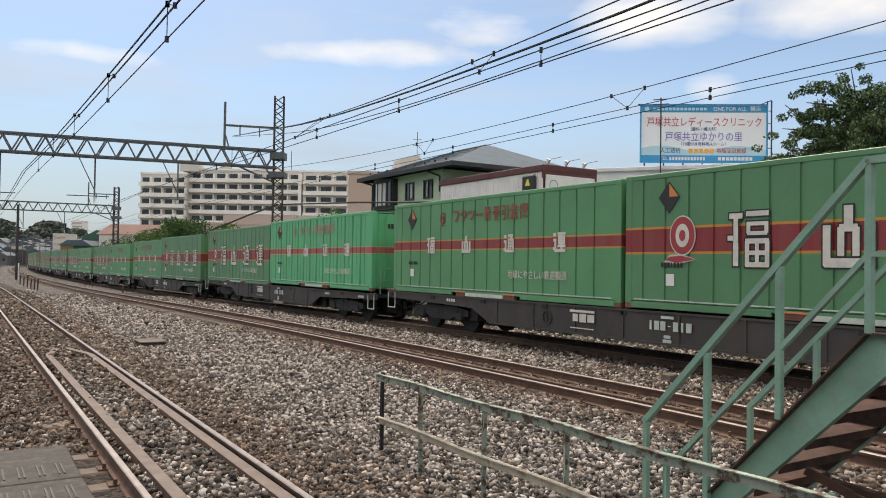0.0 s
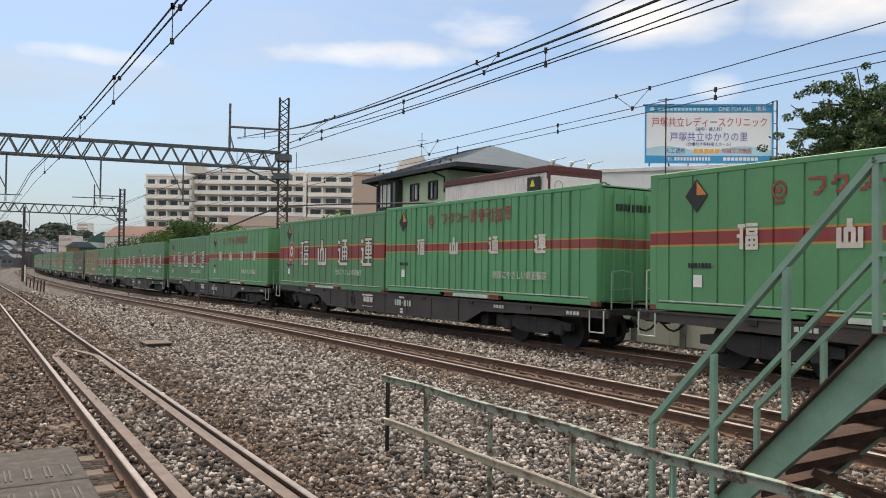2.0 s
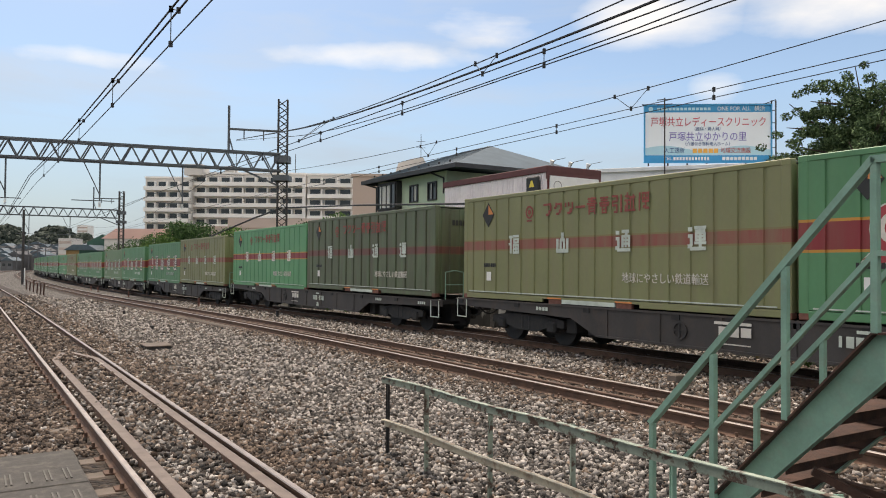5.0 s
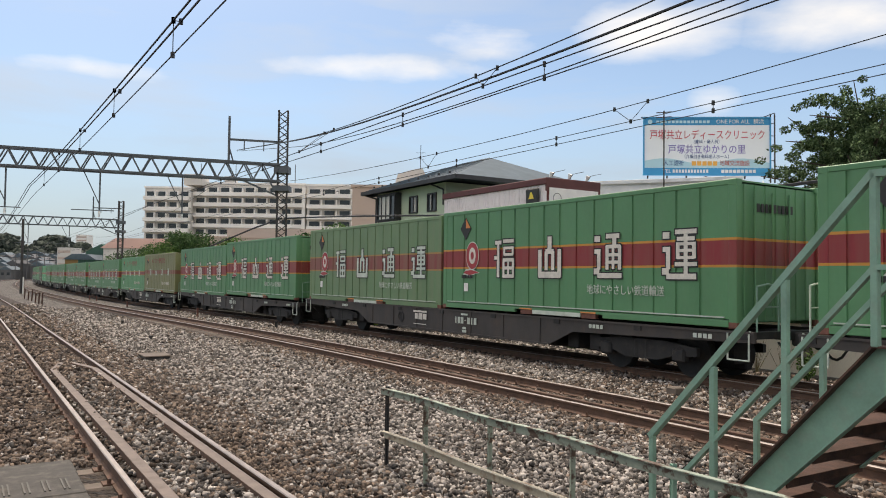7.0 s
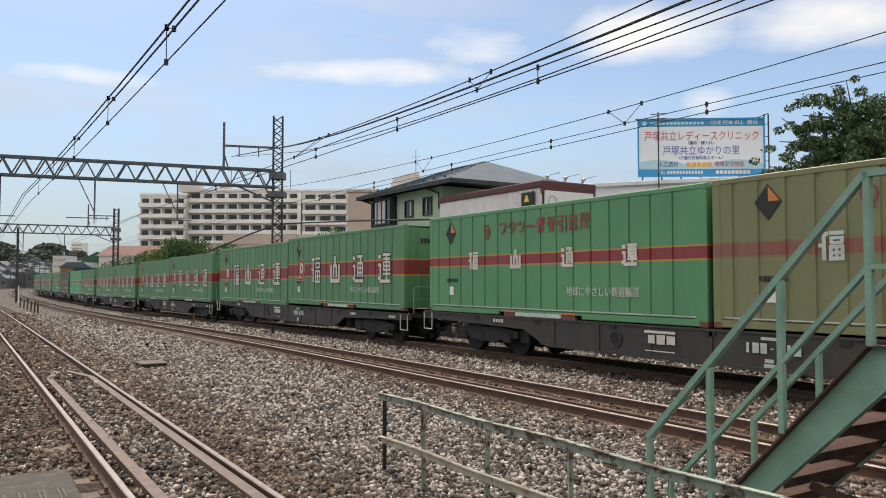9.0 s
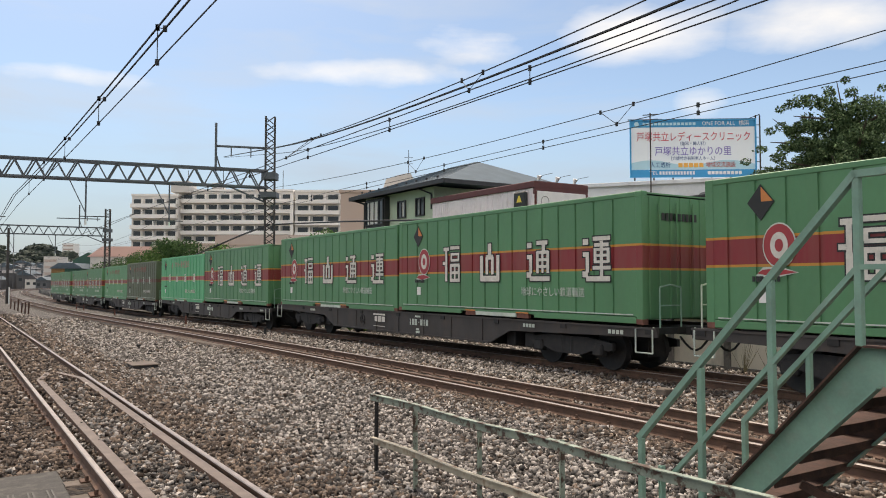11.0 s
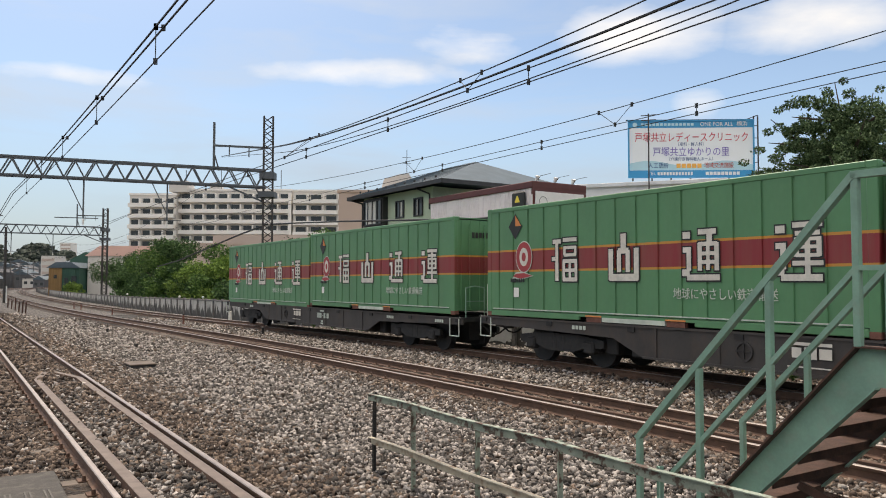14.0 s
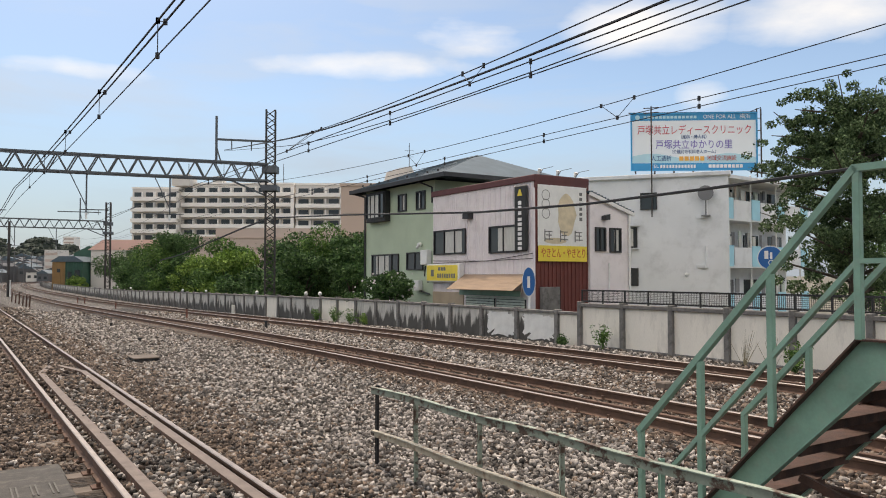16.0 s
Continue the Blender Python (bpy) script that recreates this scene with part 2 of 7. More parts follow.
# near beds darkened to stand for the shade in gaps between loose stones
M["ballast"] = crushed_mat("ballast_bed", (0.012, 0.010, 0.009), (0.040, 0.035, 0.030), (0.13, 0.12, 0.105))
M["rusty_bed"] = crushed_mat("shaded_rust_stained_bed", (0.010, 0.007, 0.005), (0.032, 0.022, 0.016), (0.08, 0.058, 0.044))
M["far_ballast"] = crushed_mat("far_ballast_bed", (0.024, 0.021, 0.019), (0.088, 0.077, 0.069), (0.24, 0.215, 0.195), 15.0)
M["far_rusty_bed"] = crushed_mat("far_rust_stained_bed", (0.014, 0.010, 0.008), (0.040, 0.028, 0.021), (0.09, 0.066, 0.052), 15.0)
M["stone"] = island_mat("ballast_stone", (0.022, 0.019, 0.017), (0.45, 0.405, 0.37), 0.92, (0.116, 0.101, 0.090))
M["rusty_stone"] = island_mat("rust_stained_stone", (0.018, 0.012, 0.009), (0.225, 0.165, 0.125), 0.92, (0.074, 0.051, 0.038))
M["earth"] = mat("bare_earth", (0.13, 0.12, 0.09), 0.95, vary=0.3, scale=0.4, bump=0.4, grain=12)
M["rail_head"] = mat("worn_rail_head", (0.29, 0.25, 0.228), 0.58, 0.6, vary=0.15, scale=6, bump=0.02, grain=50)
M["guard_top"] = mat("pale_guard_rail_top", (0.15, 0.115, 0.097), 0.8, 0.0, vary=0.2, scale=6, bump=0.1, grain=60)
M["rail_web"] = mat("rusty_rail_web", (0.100, 0.054, 0.035), 0.85, vary=0.3, scale=5, bump=0.25, grain=70, dirt=(0.075, 0.045, 0.032), dirt_amount=0.5)
M["sleeper"] = mat("stained_sleeper", (0.12, 0.095, 0.077), 0.9, vary=0.25, scale=5, bump=0.3, grain=60, objvary=0.2)
M["rubber"] = mat("worn_grey_panel", (0.062, 0.056, 0.050), 0.97, vary=0.25, scale=5, bump=0.3, grain=80, dirt=(0.16, 0.14, 0.115), dirt_amount=0.4)
M["green_steel"] = mat("weathered_green_paint", (0.185, 0.320, 0.245), 0.5, vary=0.14, scale=4, bump=0.08, grain=40, dirt=(0.23, 0.27, 0.215), dirt_amount=0.35)
M["peeling"] = mat("peeling_green_paint", (0.265, 0.305, 0.245), 0.7, vary=0.2, scale=4.5, bump=0.35, grain=50, dirt=(0.085, 0.045, 0.03), dirt_amount=0.95, dirt_at=(0.50, 0.57))
M["rust"] = mat("rusted_tread", (0.072, 0.036, 0.025), 0.9, vary=0.35, scale=7, bump=0.4, grain=70, dirt=(0.05, 0.035, 0.03), dirt_amount=0.6)
M["dark_steel"] = mat("dark_sooty_steel", (0.022, 0.021, 0.021), 0.75, vary=0.25, scale=4, bump=0.15, grain=50, dirt=(0.05, 0.04, 0.033), dirt_amount=0.5)
M["wagon"] = mat("dusty_grey_wagon_paint", (0.050, 0.044, 0.041), 0.7, vary=0.2, scale=2, bump=0.06, grain=30, dirt=(0.075, 0.055, 0.043), dirt_amount=0.6, stretch=(1, 1, 0.6))
M["lattice"] = mat("galvanised_lattice", (0.052, 0.049, 0.048), 0.65, 0.3, vary=0.2, scale=3, bump=0.05, grain=40, dirt=(0.10, 0.065, 0.045), dirt_amount=0.6)
M["beam"] = mat("grey_blue_gantry_paint", (0.095, 0.104, 0.114), 0.6, 0.2, vary=0.15, scale=3, bump=0.05, grain=40)
M["wire"] = mat("dark_wire", (0.035, 0.035, 0.037), 0.6, 0.4, vary=0.1, bump=0)
M["white"] = mat("white_paint", (0.76, 0.75, 0.72), 0.6, vary=0.06, scale=4, bump=0.03)
M["letter_white"] = mat("aged_white_lettering", (0.64, 0.60, 0.53), 0.6, vary=0.10, scale=5, bump=0, dirt=(0.40, 0.42, 0.36), dirt_amount=0.4)
M["letter_dim"] = mat("dull_white_lettering", (0.50, 0.55, 0.48), 0.6, vary=0.15, scale=5, bump=0)
M["black"] = mat("black_paint", (0.022, 0.023, 0.022), 0.6, vary=0.2, bump=0)
M["red"] = mat("red_paint", (0.36, 0.045, 0.05), 0.55, vary=0.12, bump=0.02)
M["title_red"] = mat("faded_red_lettering", (0.27, 0.062, 0.048), 0.6, vary=0.2, scale=4, bump=0)
M["title_pink"] = mat("bleached_pink_lettering", (0.42, 0.22, 0.17), 0.6, vary=0.2, scale=4, bump=0)
M["orange"] = mat("orange_paint", (0.62, 0.22, 0.06), 0.55, vary=0.1, bump=0.02)
M["yellow"] = mat("yellow_sign", (0.80, 0.62, 0.07), 0.5, vary=0.06, bump=0)
M["brown_rust"] = mat("rusty_casting", (0.17, 0.07, 0.05), 0.8, vary=0.3, scale=6, bump=0.2)
GREEN, FADE = (0.080, 0.232, 0.105), (0.150, 0.225, 0.130)
M["c_broad"] = banded_mat("green_broad_band", GREEN, (0.25, 0.016, 0.026), (0.56, 0.24, 0.03), (1.06, 1.58, 0.045), FADE, 0.20)
M["c_broad_dull"] = banded_mat("dull_green_broad_band", (0.115, 0.225, 0.105), (0.23, 0.030, 0.033), (0.40, 0.20, 0.05), (1.06, 1.58, 0.045), (0.20, 0.205, 0.125), 0.45)
M["c_narrow"] = banded_mat("green_narrow_band", (0.090, 0.285, 0.125), (0.27, 0.024, 0.035), (0.50, 0.27, 0.05), (1.21, 1.50, 0.035), FADE, 0.20)
M["c_ribbed"] = banded_mat("mid_green_ribbed_band", (0.090, 0.310, 0.140), (0.30, 0.028, 0.040), (0.50, 0.30, 0.07), (1.21, 1.46, 0.030), (0.11, 0.24, 0.13), 0.35)
M["c_mint"] = banded_mat("bright_mint_band", (0.085, 0.420, 0.190), (0.42, 0.035, 0.075), (0.50, 0.36, 0.10), (1.21, 1.46, 0.030), (0.13, 0.36, 0.19), 0.35)
M["c_olive"] = banded_mat("olive_faded_band", (0.205, 0.220, 0.095), (0.27, 0.060, 0.050), (0.22, 0.17, 0.06), (1.21, 1.50, 0.035), (0.21, 0.185, 0.105), 0.6)
M["c_brown"] = banded_mat("brown_grimed_band", (0.105, 0.150, 0.075), (0.19, 0.055, 0.045), (0.16, 0.12, 0.06), (1.21, 1.46, 0.030), (0.085, 0.066, 0.048), 0.8)


def soot_mat():
    """Grey concrete panels with a ragged tide of black grime, its tongues reaching up."""
    m = mat("sooty_concrete_panel", (0.50, 0.48, 0.44), 0.9, vary=0.22, scale=2.2, bump=0.2, grain=50, dirt=(0.20, 0.19, 0.17), dirt_amount=0.6, stretch=(1, 1, 0.35))
    n, l = m.node_tree.nodes, m.node_tree.links
    b = n["Principled BSDF"]
    old = b.inputs["Base Color"].links[0].from_socket
    co, mp, sep, info, off = n.new("ShaderNodeTexCoord"), n.new("ShaderNodeMapping"), n.new("ShaderNodeSeparateXYZ"), n.new("ShaderNodeObjectInfo"), n.new("ShaderNodeMath")
    off.operation = "MULTIPLY"
    off.inputs[1].default_value = 50
    comb = n.new("ShaderNodeCombineXYZ")
    l.new(info.outputs["Random"], off.inputs[0])
    l.new(off.outputs[0], comb.inputs["X"])
    mp.inputs["Scale"].default_value = (1.9, 1.9, 0.28)
    l.new(comb.outputs["Vector"], mp.inputs["Location"])
    l.new(co.outputs["Object"], mp.inputs["Vector"])
    l.new(co.outputs["Object"], sep.inputs["Vector"])
    no, up, ramp, mx = n.new("ShaderNodeTexNoise"), n.new("ShaderNodeMath"), n.new("ShaderNodeValToRGB"), n.new("ShaderNodeMixRGB")
    no.inputs["Scale"].default_value, no.inputs["Detail"].default_value, no.inputs["Roughness"].default_value = 1.6, 6, 0.6
    l.new(mp.outputs["Vector"], no.inputs["Vector"])
    up.operation = "MULTIPLY_ADD"
    up.inputs[1].default_value = -0.42
    l.new(sep.outputs["Z"], up.inputs[0])
    l.new(no.outputs["Fac"], up.inputs[2])
    ramp.color_ramp.elements[0].position, ramp.color_ramp.elements[1].position = 0.20, 0.29
    ramp.color_ramp.elements[1].color = (0.93, 0.93, 0.93, 1)
    l.new(up.outputs[0], ramp.inputs["Fac"])
    l.new(ramp.outputs["Color"], mx.inputs["Fac"])
    l.new(old, mx.inputs["Color1"])
    mx.inputs["Color2"].default_value = (0.045, 0.042, 0.038, 1)
    l.new(mx.outputs["Color"], b.inputs["Base Color"])
    return m


M["sooty_panel"] = soot_mat()
M["concrete_clean"] = mat("pale_concrete_panel", (0.78, 0.725, 0.64), 0.9, vary=0.12, scale=1.2, bump=0.15, grain=50, dirt=(0.30, 0.27, 0.235), dirt_amount=0.5, stretch=(1, 1, 0.3))
M["concrete_post"] = mat("dark_concrete_post", (0.17, 0.16, 0.15), 0.9, vary=0.25, scale=3, bump=0.2, grain=50, dirt=(0.06, 0.055, 0.05), dirt_amount=0.6)
M["bare_patch"] = mat("bare_white_patch", (0.68, 0.67, 0.64), 0.9, vary=0.1, scale=3, bump=0.1)
M["sage"] = mat("sage_green_render", (0.44, 0.52, 0.385), 0.85, vary=0.06, scale=0.8, bump=0.05, grain=40, dirt=(0.38, 0.45, 0.33), dirt_amount=0.35)
M["pink"] = mat("pale_pink_siding", (0.80, 0.735, 0.735), 0.65, vary=0.05, scale=1.0, bump=0.03, dirt=(0.50, 0.44, 0.42), dirt_amount=0.3)
M["maroon"] = mat("maroon_siding", (0.145, 0.036, 0.028), 0.6, vary=0.12, scale=2, bump=0.05)
M["maroon_edge"] = mat("dark_red_roof_edge", (0.105, 0.030, 0.028), 0.6, vary=0.15, scale=2, bump=0.05)
M["roof"] = mat("grey_metal_roof", (0.070, 0.100, 0.122), 0.7, 0.0, vary=0.15, scale=1.5, bump=0.05)
M["eave"] = mat("dark_eave", (0.03, 0.03, 0.033), 0.6, vary=0.2, bump=0.02)
M["frame_dark"] = mat("dark_window_frame", (0.022, 0.020, 0.020), 0.5, vary=0.2, bump=0)
M["glass"] = mat("window_glass", (0.035, 0.042, 0.045), 0.06, vary=0.2, scale=1, bump=0)
M["curtain"] = mat("pale_curtain", (0.55, 0.54, 0.50), 0.9, vary=0.15, scale=8, bump=0.2, stretch=(6, 6, 0.3))
M["grey_wall"] = mat("pale_grey_render", (0.72, 0.725, 0.73), 0.85, vary=0.06, scale=0.5, bump=0.05, dirt=(0.43, 0.43, 0.42), dirt_amount=0.4)
M["blue_panel"] = mat("light_blue_panel", (0.33, 0.62, 0.72), 0.4, vary=0.08, scale=1, bump=0)
M["awning"] = mat("tan_awning", (0.25, 0.165, 0.105), 0.7, vary=0.15, scale=2, bump=0.1, dirt=(0.15, 0.10, 0.065), dirt_amount=0.5, stretch=(0.4, 3, 3))
M["shutter"] = mat("beige_shutter", (0.42, 0.33, 0.235), 0.6, vary=0.1, scale=2, bump=0.05)
M["sign_blue"] = mat("blue_sign_face", (0.012, 0.11, 0.33), 0.4, vary=0.08, bump=0)
M["bb_white"] = mat("billboard_white", (0.84, 0.87, 0.88), 0.5, vary=0.03, scale=0.5, bump=0)
M["bb_blue"] = mat("billboard_blue", (0.03, 0.30, 0.56), 0.5, vary=0.08, scale=0.5, bump=0)
M["bb_teal"] = mat("billboard_pale_teal", (0.45, 0.68, 0.75), 0.5, vary=0.06, scale=0.5, bump=0)
M["ink_red"] = mat("pinkish_red_lettering", (0.60, 0.09, 0.12), 0.6, vary=0.05, bump=0)
M["ink_purple"] = mat("purple_lettering", (0.22, 0.17, 0.48), 0.6, vary=0.05, bump=0)
M["ink_orange"] = mat("orange_lettering", (0.85, 0.42, 0.08), 0.6, vary=0.05, bump=0)
M["ink_navy"] = mat("navy_lettering", (0.04, 0.10, 0.25), 0.6, vary=0.05, bump=0)
M["ink_red2"] = mat("brick_red_lettering", (0.52, 0.07, 0.04), 0.6, vary=0.05, bump=0)
M["ink_grey"] = mat("grey_brush_lettering", (0.16, 0.155, 0.15), 0.6, vary=0.1, bump=0)
M["tan_blot"] = mat("sun_bleached_print", (0.62, 0.52, 0.36), 0.6, vary=0.15, scale=3, bump=0)
M["apt"] = mat("far_apartment_wall", (0.60, 0.565, 0.525), 0.85, vary=0.05, scale=0.1, bump=0.02)
M["apt_band"] = mat("far_balcony_front", (0.80, 0.77, 0.73), 0.85, vary=0.05, scale=0.1, bump=0.02)
M["apt_brown"] = mat("tan_brown_wall", (0.50, 0.385, 0.32), 0.85, vary=0.05, scale=0.1, bump=0.02)
M["hall"] = mat("dusky_rose_hall_wall", (0.50, 0.40, 0.345), 0.85, vary=0.06, scale=0.2, bump=0.02)
M["coral"] = mat("coral_roof", (0.70, 0.44, 0.37), 0.7, vary=0.08, scale=0.3, bump=0.02)
M["ochre"] = mat("ochre_shed_wall", (0.25, 0.145, 0.055), 0.7, vary=0.12, scale=0.5, bump=0.05)
M["teal"] = mat("teal_tin_wall", (0.028, 0.088, 0.062), 0.6, vary=0.15, scale=0.5, bump=0.05)
M["far_grey"] = mat("far_grey_town", (0.21, 0.21, 0.215), 0.9, vary=0.2, scale=0.2, bump=0)
M["deck_rib"] = mat("worn_deck_rib", (0.105, 0.096, 0.085), 0.85, vary=0.2, scale=6, bump=0.2)
M["bark"] = mat("tree_bark", (0.075, 0.058, 0.045), 0.95, vary=0.3, scale=6, bump=0.5, grain=40)
M["leaf_dark"] = island_mat("dark_leaves", (0.018, 0.048, 0.012), (0.095, 0.180, 0.050), 0.9, (0.046, 0.100, 0.026))
M["leaf_mid"] = island_mat("mid_green_leaves", (0.026, 0.064, 0.012), (0.140, 0.240, 0.050), 0.9, (0.070, 0.145, 0.028))
M["leaf_light"] = island_mat("light_green_leaves", (0.050, 0.100, 0.014), (0.250, 0.360, 0.070), 0.9, (0.140, 0.235, 0.040))
M["leaf_feather"] = island_mat("feathery_olive_leaves", (0.022, 0.046, 0.015), (0.155, 0.225, 0.098), 0.9, (0.066, 0.112, 0.043))
M["far_wood"] = island_mat("far_wooded_hill", (0.012, 0.019, 0.014), (0.040, 0.052, 0.038), 0.9, (0.024, 0.034, 0.024))
M["blossom"] = mat("pale_blossom", (0.62, 0.55, 0.56), 0.8, vary=0.1, bump=0)
M["cream_rust"] = mat("cream_flaking_paint", (0.40, 0.355, 0.27), 0.75, vary=0.2, scale=6, bump=0.3, grain=50, dirt=(0.20, 0.11, 0.065), dirt_amount=0.8)
M["straw"] = mat("dry_stalks", (0.20, 0.17, 0.10), 0.9, vary=0.3, bump=0)
M["far_dark"] = mat("far_dark_town", (0.10, 0.10, 0.105), 0.9, vary=0.25, scale=0.2, bump=0)

# ---- building helpers ----
# The lie of the line: s runs along the far track away from the crossing, v across it, away from the eye
AZ = radians(33.0)
V_A, V_B, V_C = 1.92, 8.23, 12.43
GAUGE = 1.067


def lay_line():
    """Points, headings and heights along the far track: straight, then a long easy bend, then a sharper one."""
    ss = np.arange(-420.0, 461.0, 2.0)
    turn = np.where(ss < 110, 0.0, np.where(ss < 260, (ss - 110) / 1600.0, 150 / 1600.0 + (ss - 260) / 350.0))
    h = -AZ + turn
    dx, dy = np.sin(h) * 2.0, np.cos(h) * 2.0
    x, y = np.concatenate([[0], np.cumsum((dx[1:] + dx[:-1]) / 2)]), np.concatenate([[0], np.cumsum((dy[1:] + dy[:-1]) / 2)])
    i0 = int(np.argmin(np.abs(ss)))
    x, y = x - x[i0] + V_C * math.cos(AZ), y - y[i0] + V_C * math.sin(AZ)
    zs = np.interp(ss, [-420, 8, 18, 27, 36, 47, 58, 70, 85, 110, 160, 460], [0.13, 0.13, 0.11, 0.04, -0.07, -0.20, -0.31, -0.41, -0.48, -0.48, -0.47, -0.55])
    zs = np.convolve(np.pad(zs, 4, mode="edge"), np.ones(9) / 9, mode="valid")
    return ss, x, y, h, zs


LS, LX, LY, LH, LZ = lay_line()


def on(s, v, z=0.0, follow=False):
    """A place at s along and v across the line; with follow, z counts from the rails' height there."""
    x, y, h = np.interp(s, LS, LX), np.interp(s, LS, LY), np.interp(s, LS, LH)
    d = v - V_C
    return Vector((float(x + d * math.cos(h)), float(y - d * math.sin(h)), float(z + (np.interp(s, LS, LZ) if follow else 0))))


def rail_z(s, v):
    """Height of the rails: the near track lies a little lower beside the crossing and comes level farther off."""
    far = float(np.interp(s, LS, LZ))
    if v > 5:
        return far
    return float(np.interp(s, [50, 110], [0.0, far]))


def turned(s, v, z=0.0, spin=0.0):
    """The pose of a thing set square to the line: its x runs towards the crossing, its y away from the eye."""
    h = float(np.interp(s, LS, LH))
    return Matrix.Translation(on(s, v, z)) @ pose(0, 0, 0, 0, 0, math.degrees(-h) - 90 + spin)


def box(bm, c, size, rot=None, bevel=0.0):
    x, y, z = (d / 2 for d in size)
    vs = [Vector((i * x, j * y, k * z)) for k in (-1, 1) for j in (-1, 1) for i in (-1, 1)]
    if rot is not None:
        vs = [rot @ q for q in vs]
    vs = [bm.verts.new(q + Vector(c)) for q in vs]
    fs = [bm.faces.new([vs[i] for i in f]) for f in ((0, 2, 3, 1), (4, 5, 7, 6), (0, 1, 5, 4), (2, 6, 7, 3), (0, 4, 6, 2), (1, 3, 7, 5))]
    if bevel:
        es = list({e for f in fs for e in f.edges})
        bmesh.ops.bevel(bm, geom=es, offset=bevel, segments=1, affect="EDGES")


def bar(bm, a, b, w, h=None, up=Vector((0, 0, 1))):
    """A square-cut bar from a to b."""
    a, b = Vector(a), Vector(b)
    d = b - a
    z = d.normalized()
    side = z.cross(up)
    if side.length < 1e-4:
        side = z.cross(Vector((1, 0, 0)))
    side.normalize()
    top = side.cross(z)
    box(bm, (a + b) / 2, (w, h or w, d.length), Matrix((side, top, z)).transposed().to_3x3())


def rod(bm, a, b, r, n=6, r2=None):
    a, b = Vector(a), Vector(b)
    z = (b - a).normalized()
    x = z.cross(Vector((0, 0, 1)) if abs(z.z) < 0.95 else Vector((1, 0, 0))).normalized()
    y = z.cross(x)
    r2 = r if r2 is None else r2
    lo = [bm.verts.new(a + (x * math.cos(i * math.tau / n) + y * math.sin(i * math.tau / n)) * r) for i in range(n)]
    hi = [bm.verts.new(b + (x * math.cos(i * math.tau / n) + y * math.sin(i * math.tau / n)) * r2) for i in range(n)]
    for i in range(n):
        bm.faces.new((lo[i], lo[(i + 1) % n], hi[(i + 1) % n], hi[i]))
    bm.faces.new(lo[::-1])
    bm.faces.new(hi)


def prism(bm, outline, depth, place=None):
    """Outline in the x-z plane, pushed back along y by depth."""
    m = place or Matrix.Identity(4)
    f = [bm.verts.new(m @ Vector((x, 0, z))) for x, z in outline]
    b = [bm.verts.new(m @ Vector((x, depth, z))) for x, z in outline]
    bm.faces.new(f)
    bm.faces.new(b[::-1])
    k = len(outline)
    for i in range(k):
        bm.faces.new((f[(i + 1) % k], f[i], b[i], b[(i + 1) % k]))


def disc(bm, c, r, n=20, depth=0.006, squash=1.0, hole=0.0):
    """An upright plate facing -y, round or oval, with a hole where wanted."""
    c = Vector(c)
    ring = [(math.cos(i * math.tau / n), math.sin(i * math.tau / n)) for i in range(n)]
    f = [bm.verts.new(c + Vector((p * r * squash, 0, q * r))) for p, q in ring]
    b = [bm.verts.new(c + Vector((p * r * squash, depth, q * r))) for p, q in ring]
    if hole:
        g = [bm.verts.new(c + Vector((p * hole * squash, 0, q * hole))) for p, q in ring]
        h = [bm.verts.new(c + Vector((p * hole * squash, depth, q * hole))) for p, q in ring]
    for i in range(n):
        j = (i + 1) % n
        bm.faces.new((f[j], f[i], b[i], b[j]))
        if hole:
            bm.faces.new((f[i], f[j], g[j], g[i]))
            bm.faces.new((g[i], g[j], h[j], h[i]))
    if not hole:
        bm.faces.new(f)


def finish(bm):
    bmesh.ops.recalc_face_normals(bm, faces=bm.faces)


def part(name, bm, material, parent=None, label="", smooth=False, recalc=True):
    if recalc:
        finish(bm)
    me = bpy.data.meshes.new(name)
    bm.to_mesh(me)
    bm.free()
    if smooth:
        for p in me.polygons:
            p.use_smooth = True
    me.materials.append(material)
    ob = new(name, me)
    ob.parent = parent
    if label:
        tagged(ob, label)
    return ob


def share(name, data, parent, m):
    """Another piece on a mesh that is there already."""
    ob = new(name, data)
    ob.parent = parent
    ob.matrix_basis = m
    return ob


def thing(name, m, label, category, group="", kind=""):
    ob = new(name)
    ob.matrix_basis = m
    ob.empty_display_size = 0.2
    return tagged(ob, label, category, group, kind)


def words(name, text, size, material, parent, place, width=None, label=""):
    """Lettering with a little thickness, facing -y, its middle at place."""
    cu = bpy.data.curves.new(name, "FONT")
    cu.body, cu.size, cu.extrude, cu.align_x, cu.align_y = text, size, 0.004, "CENTER", "CENTER"
    cu.resolution_u = 3
    tmp = new(name + "_curve", cu)
    bpy.context.view_layer.update()
    me = bpy.data.meshes.new_from_object(tmp.evaluated_get(bpy.context.evaluated_depsgraph_get()))
    bpy.data.objects.remove(tmp)
    bpy.data.curves.remove(cu)
    if width and len(me.vertices):
        xs = [q.co.x for q in me.vertices]
        k, mid = width / (max(xs) - min(xs)), (max(xs) + min(xs)) / 2
        for q in me.vertices:
            q.co.x = (q.co.x - mid) * k
    me.materials.append(material)
    ob = new(name, me)
    ob.parent = parent
    ob.matrix_basis = Matrix.Translation(place) @ pose(0, 0, 0, 90)
    if label:
        tagged(ob, label)
    return ob


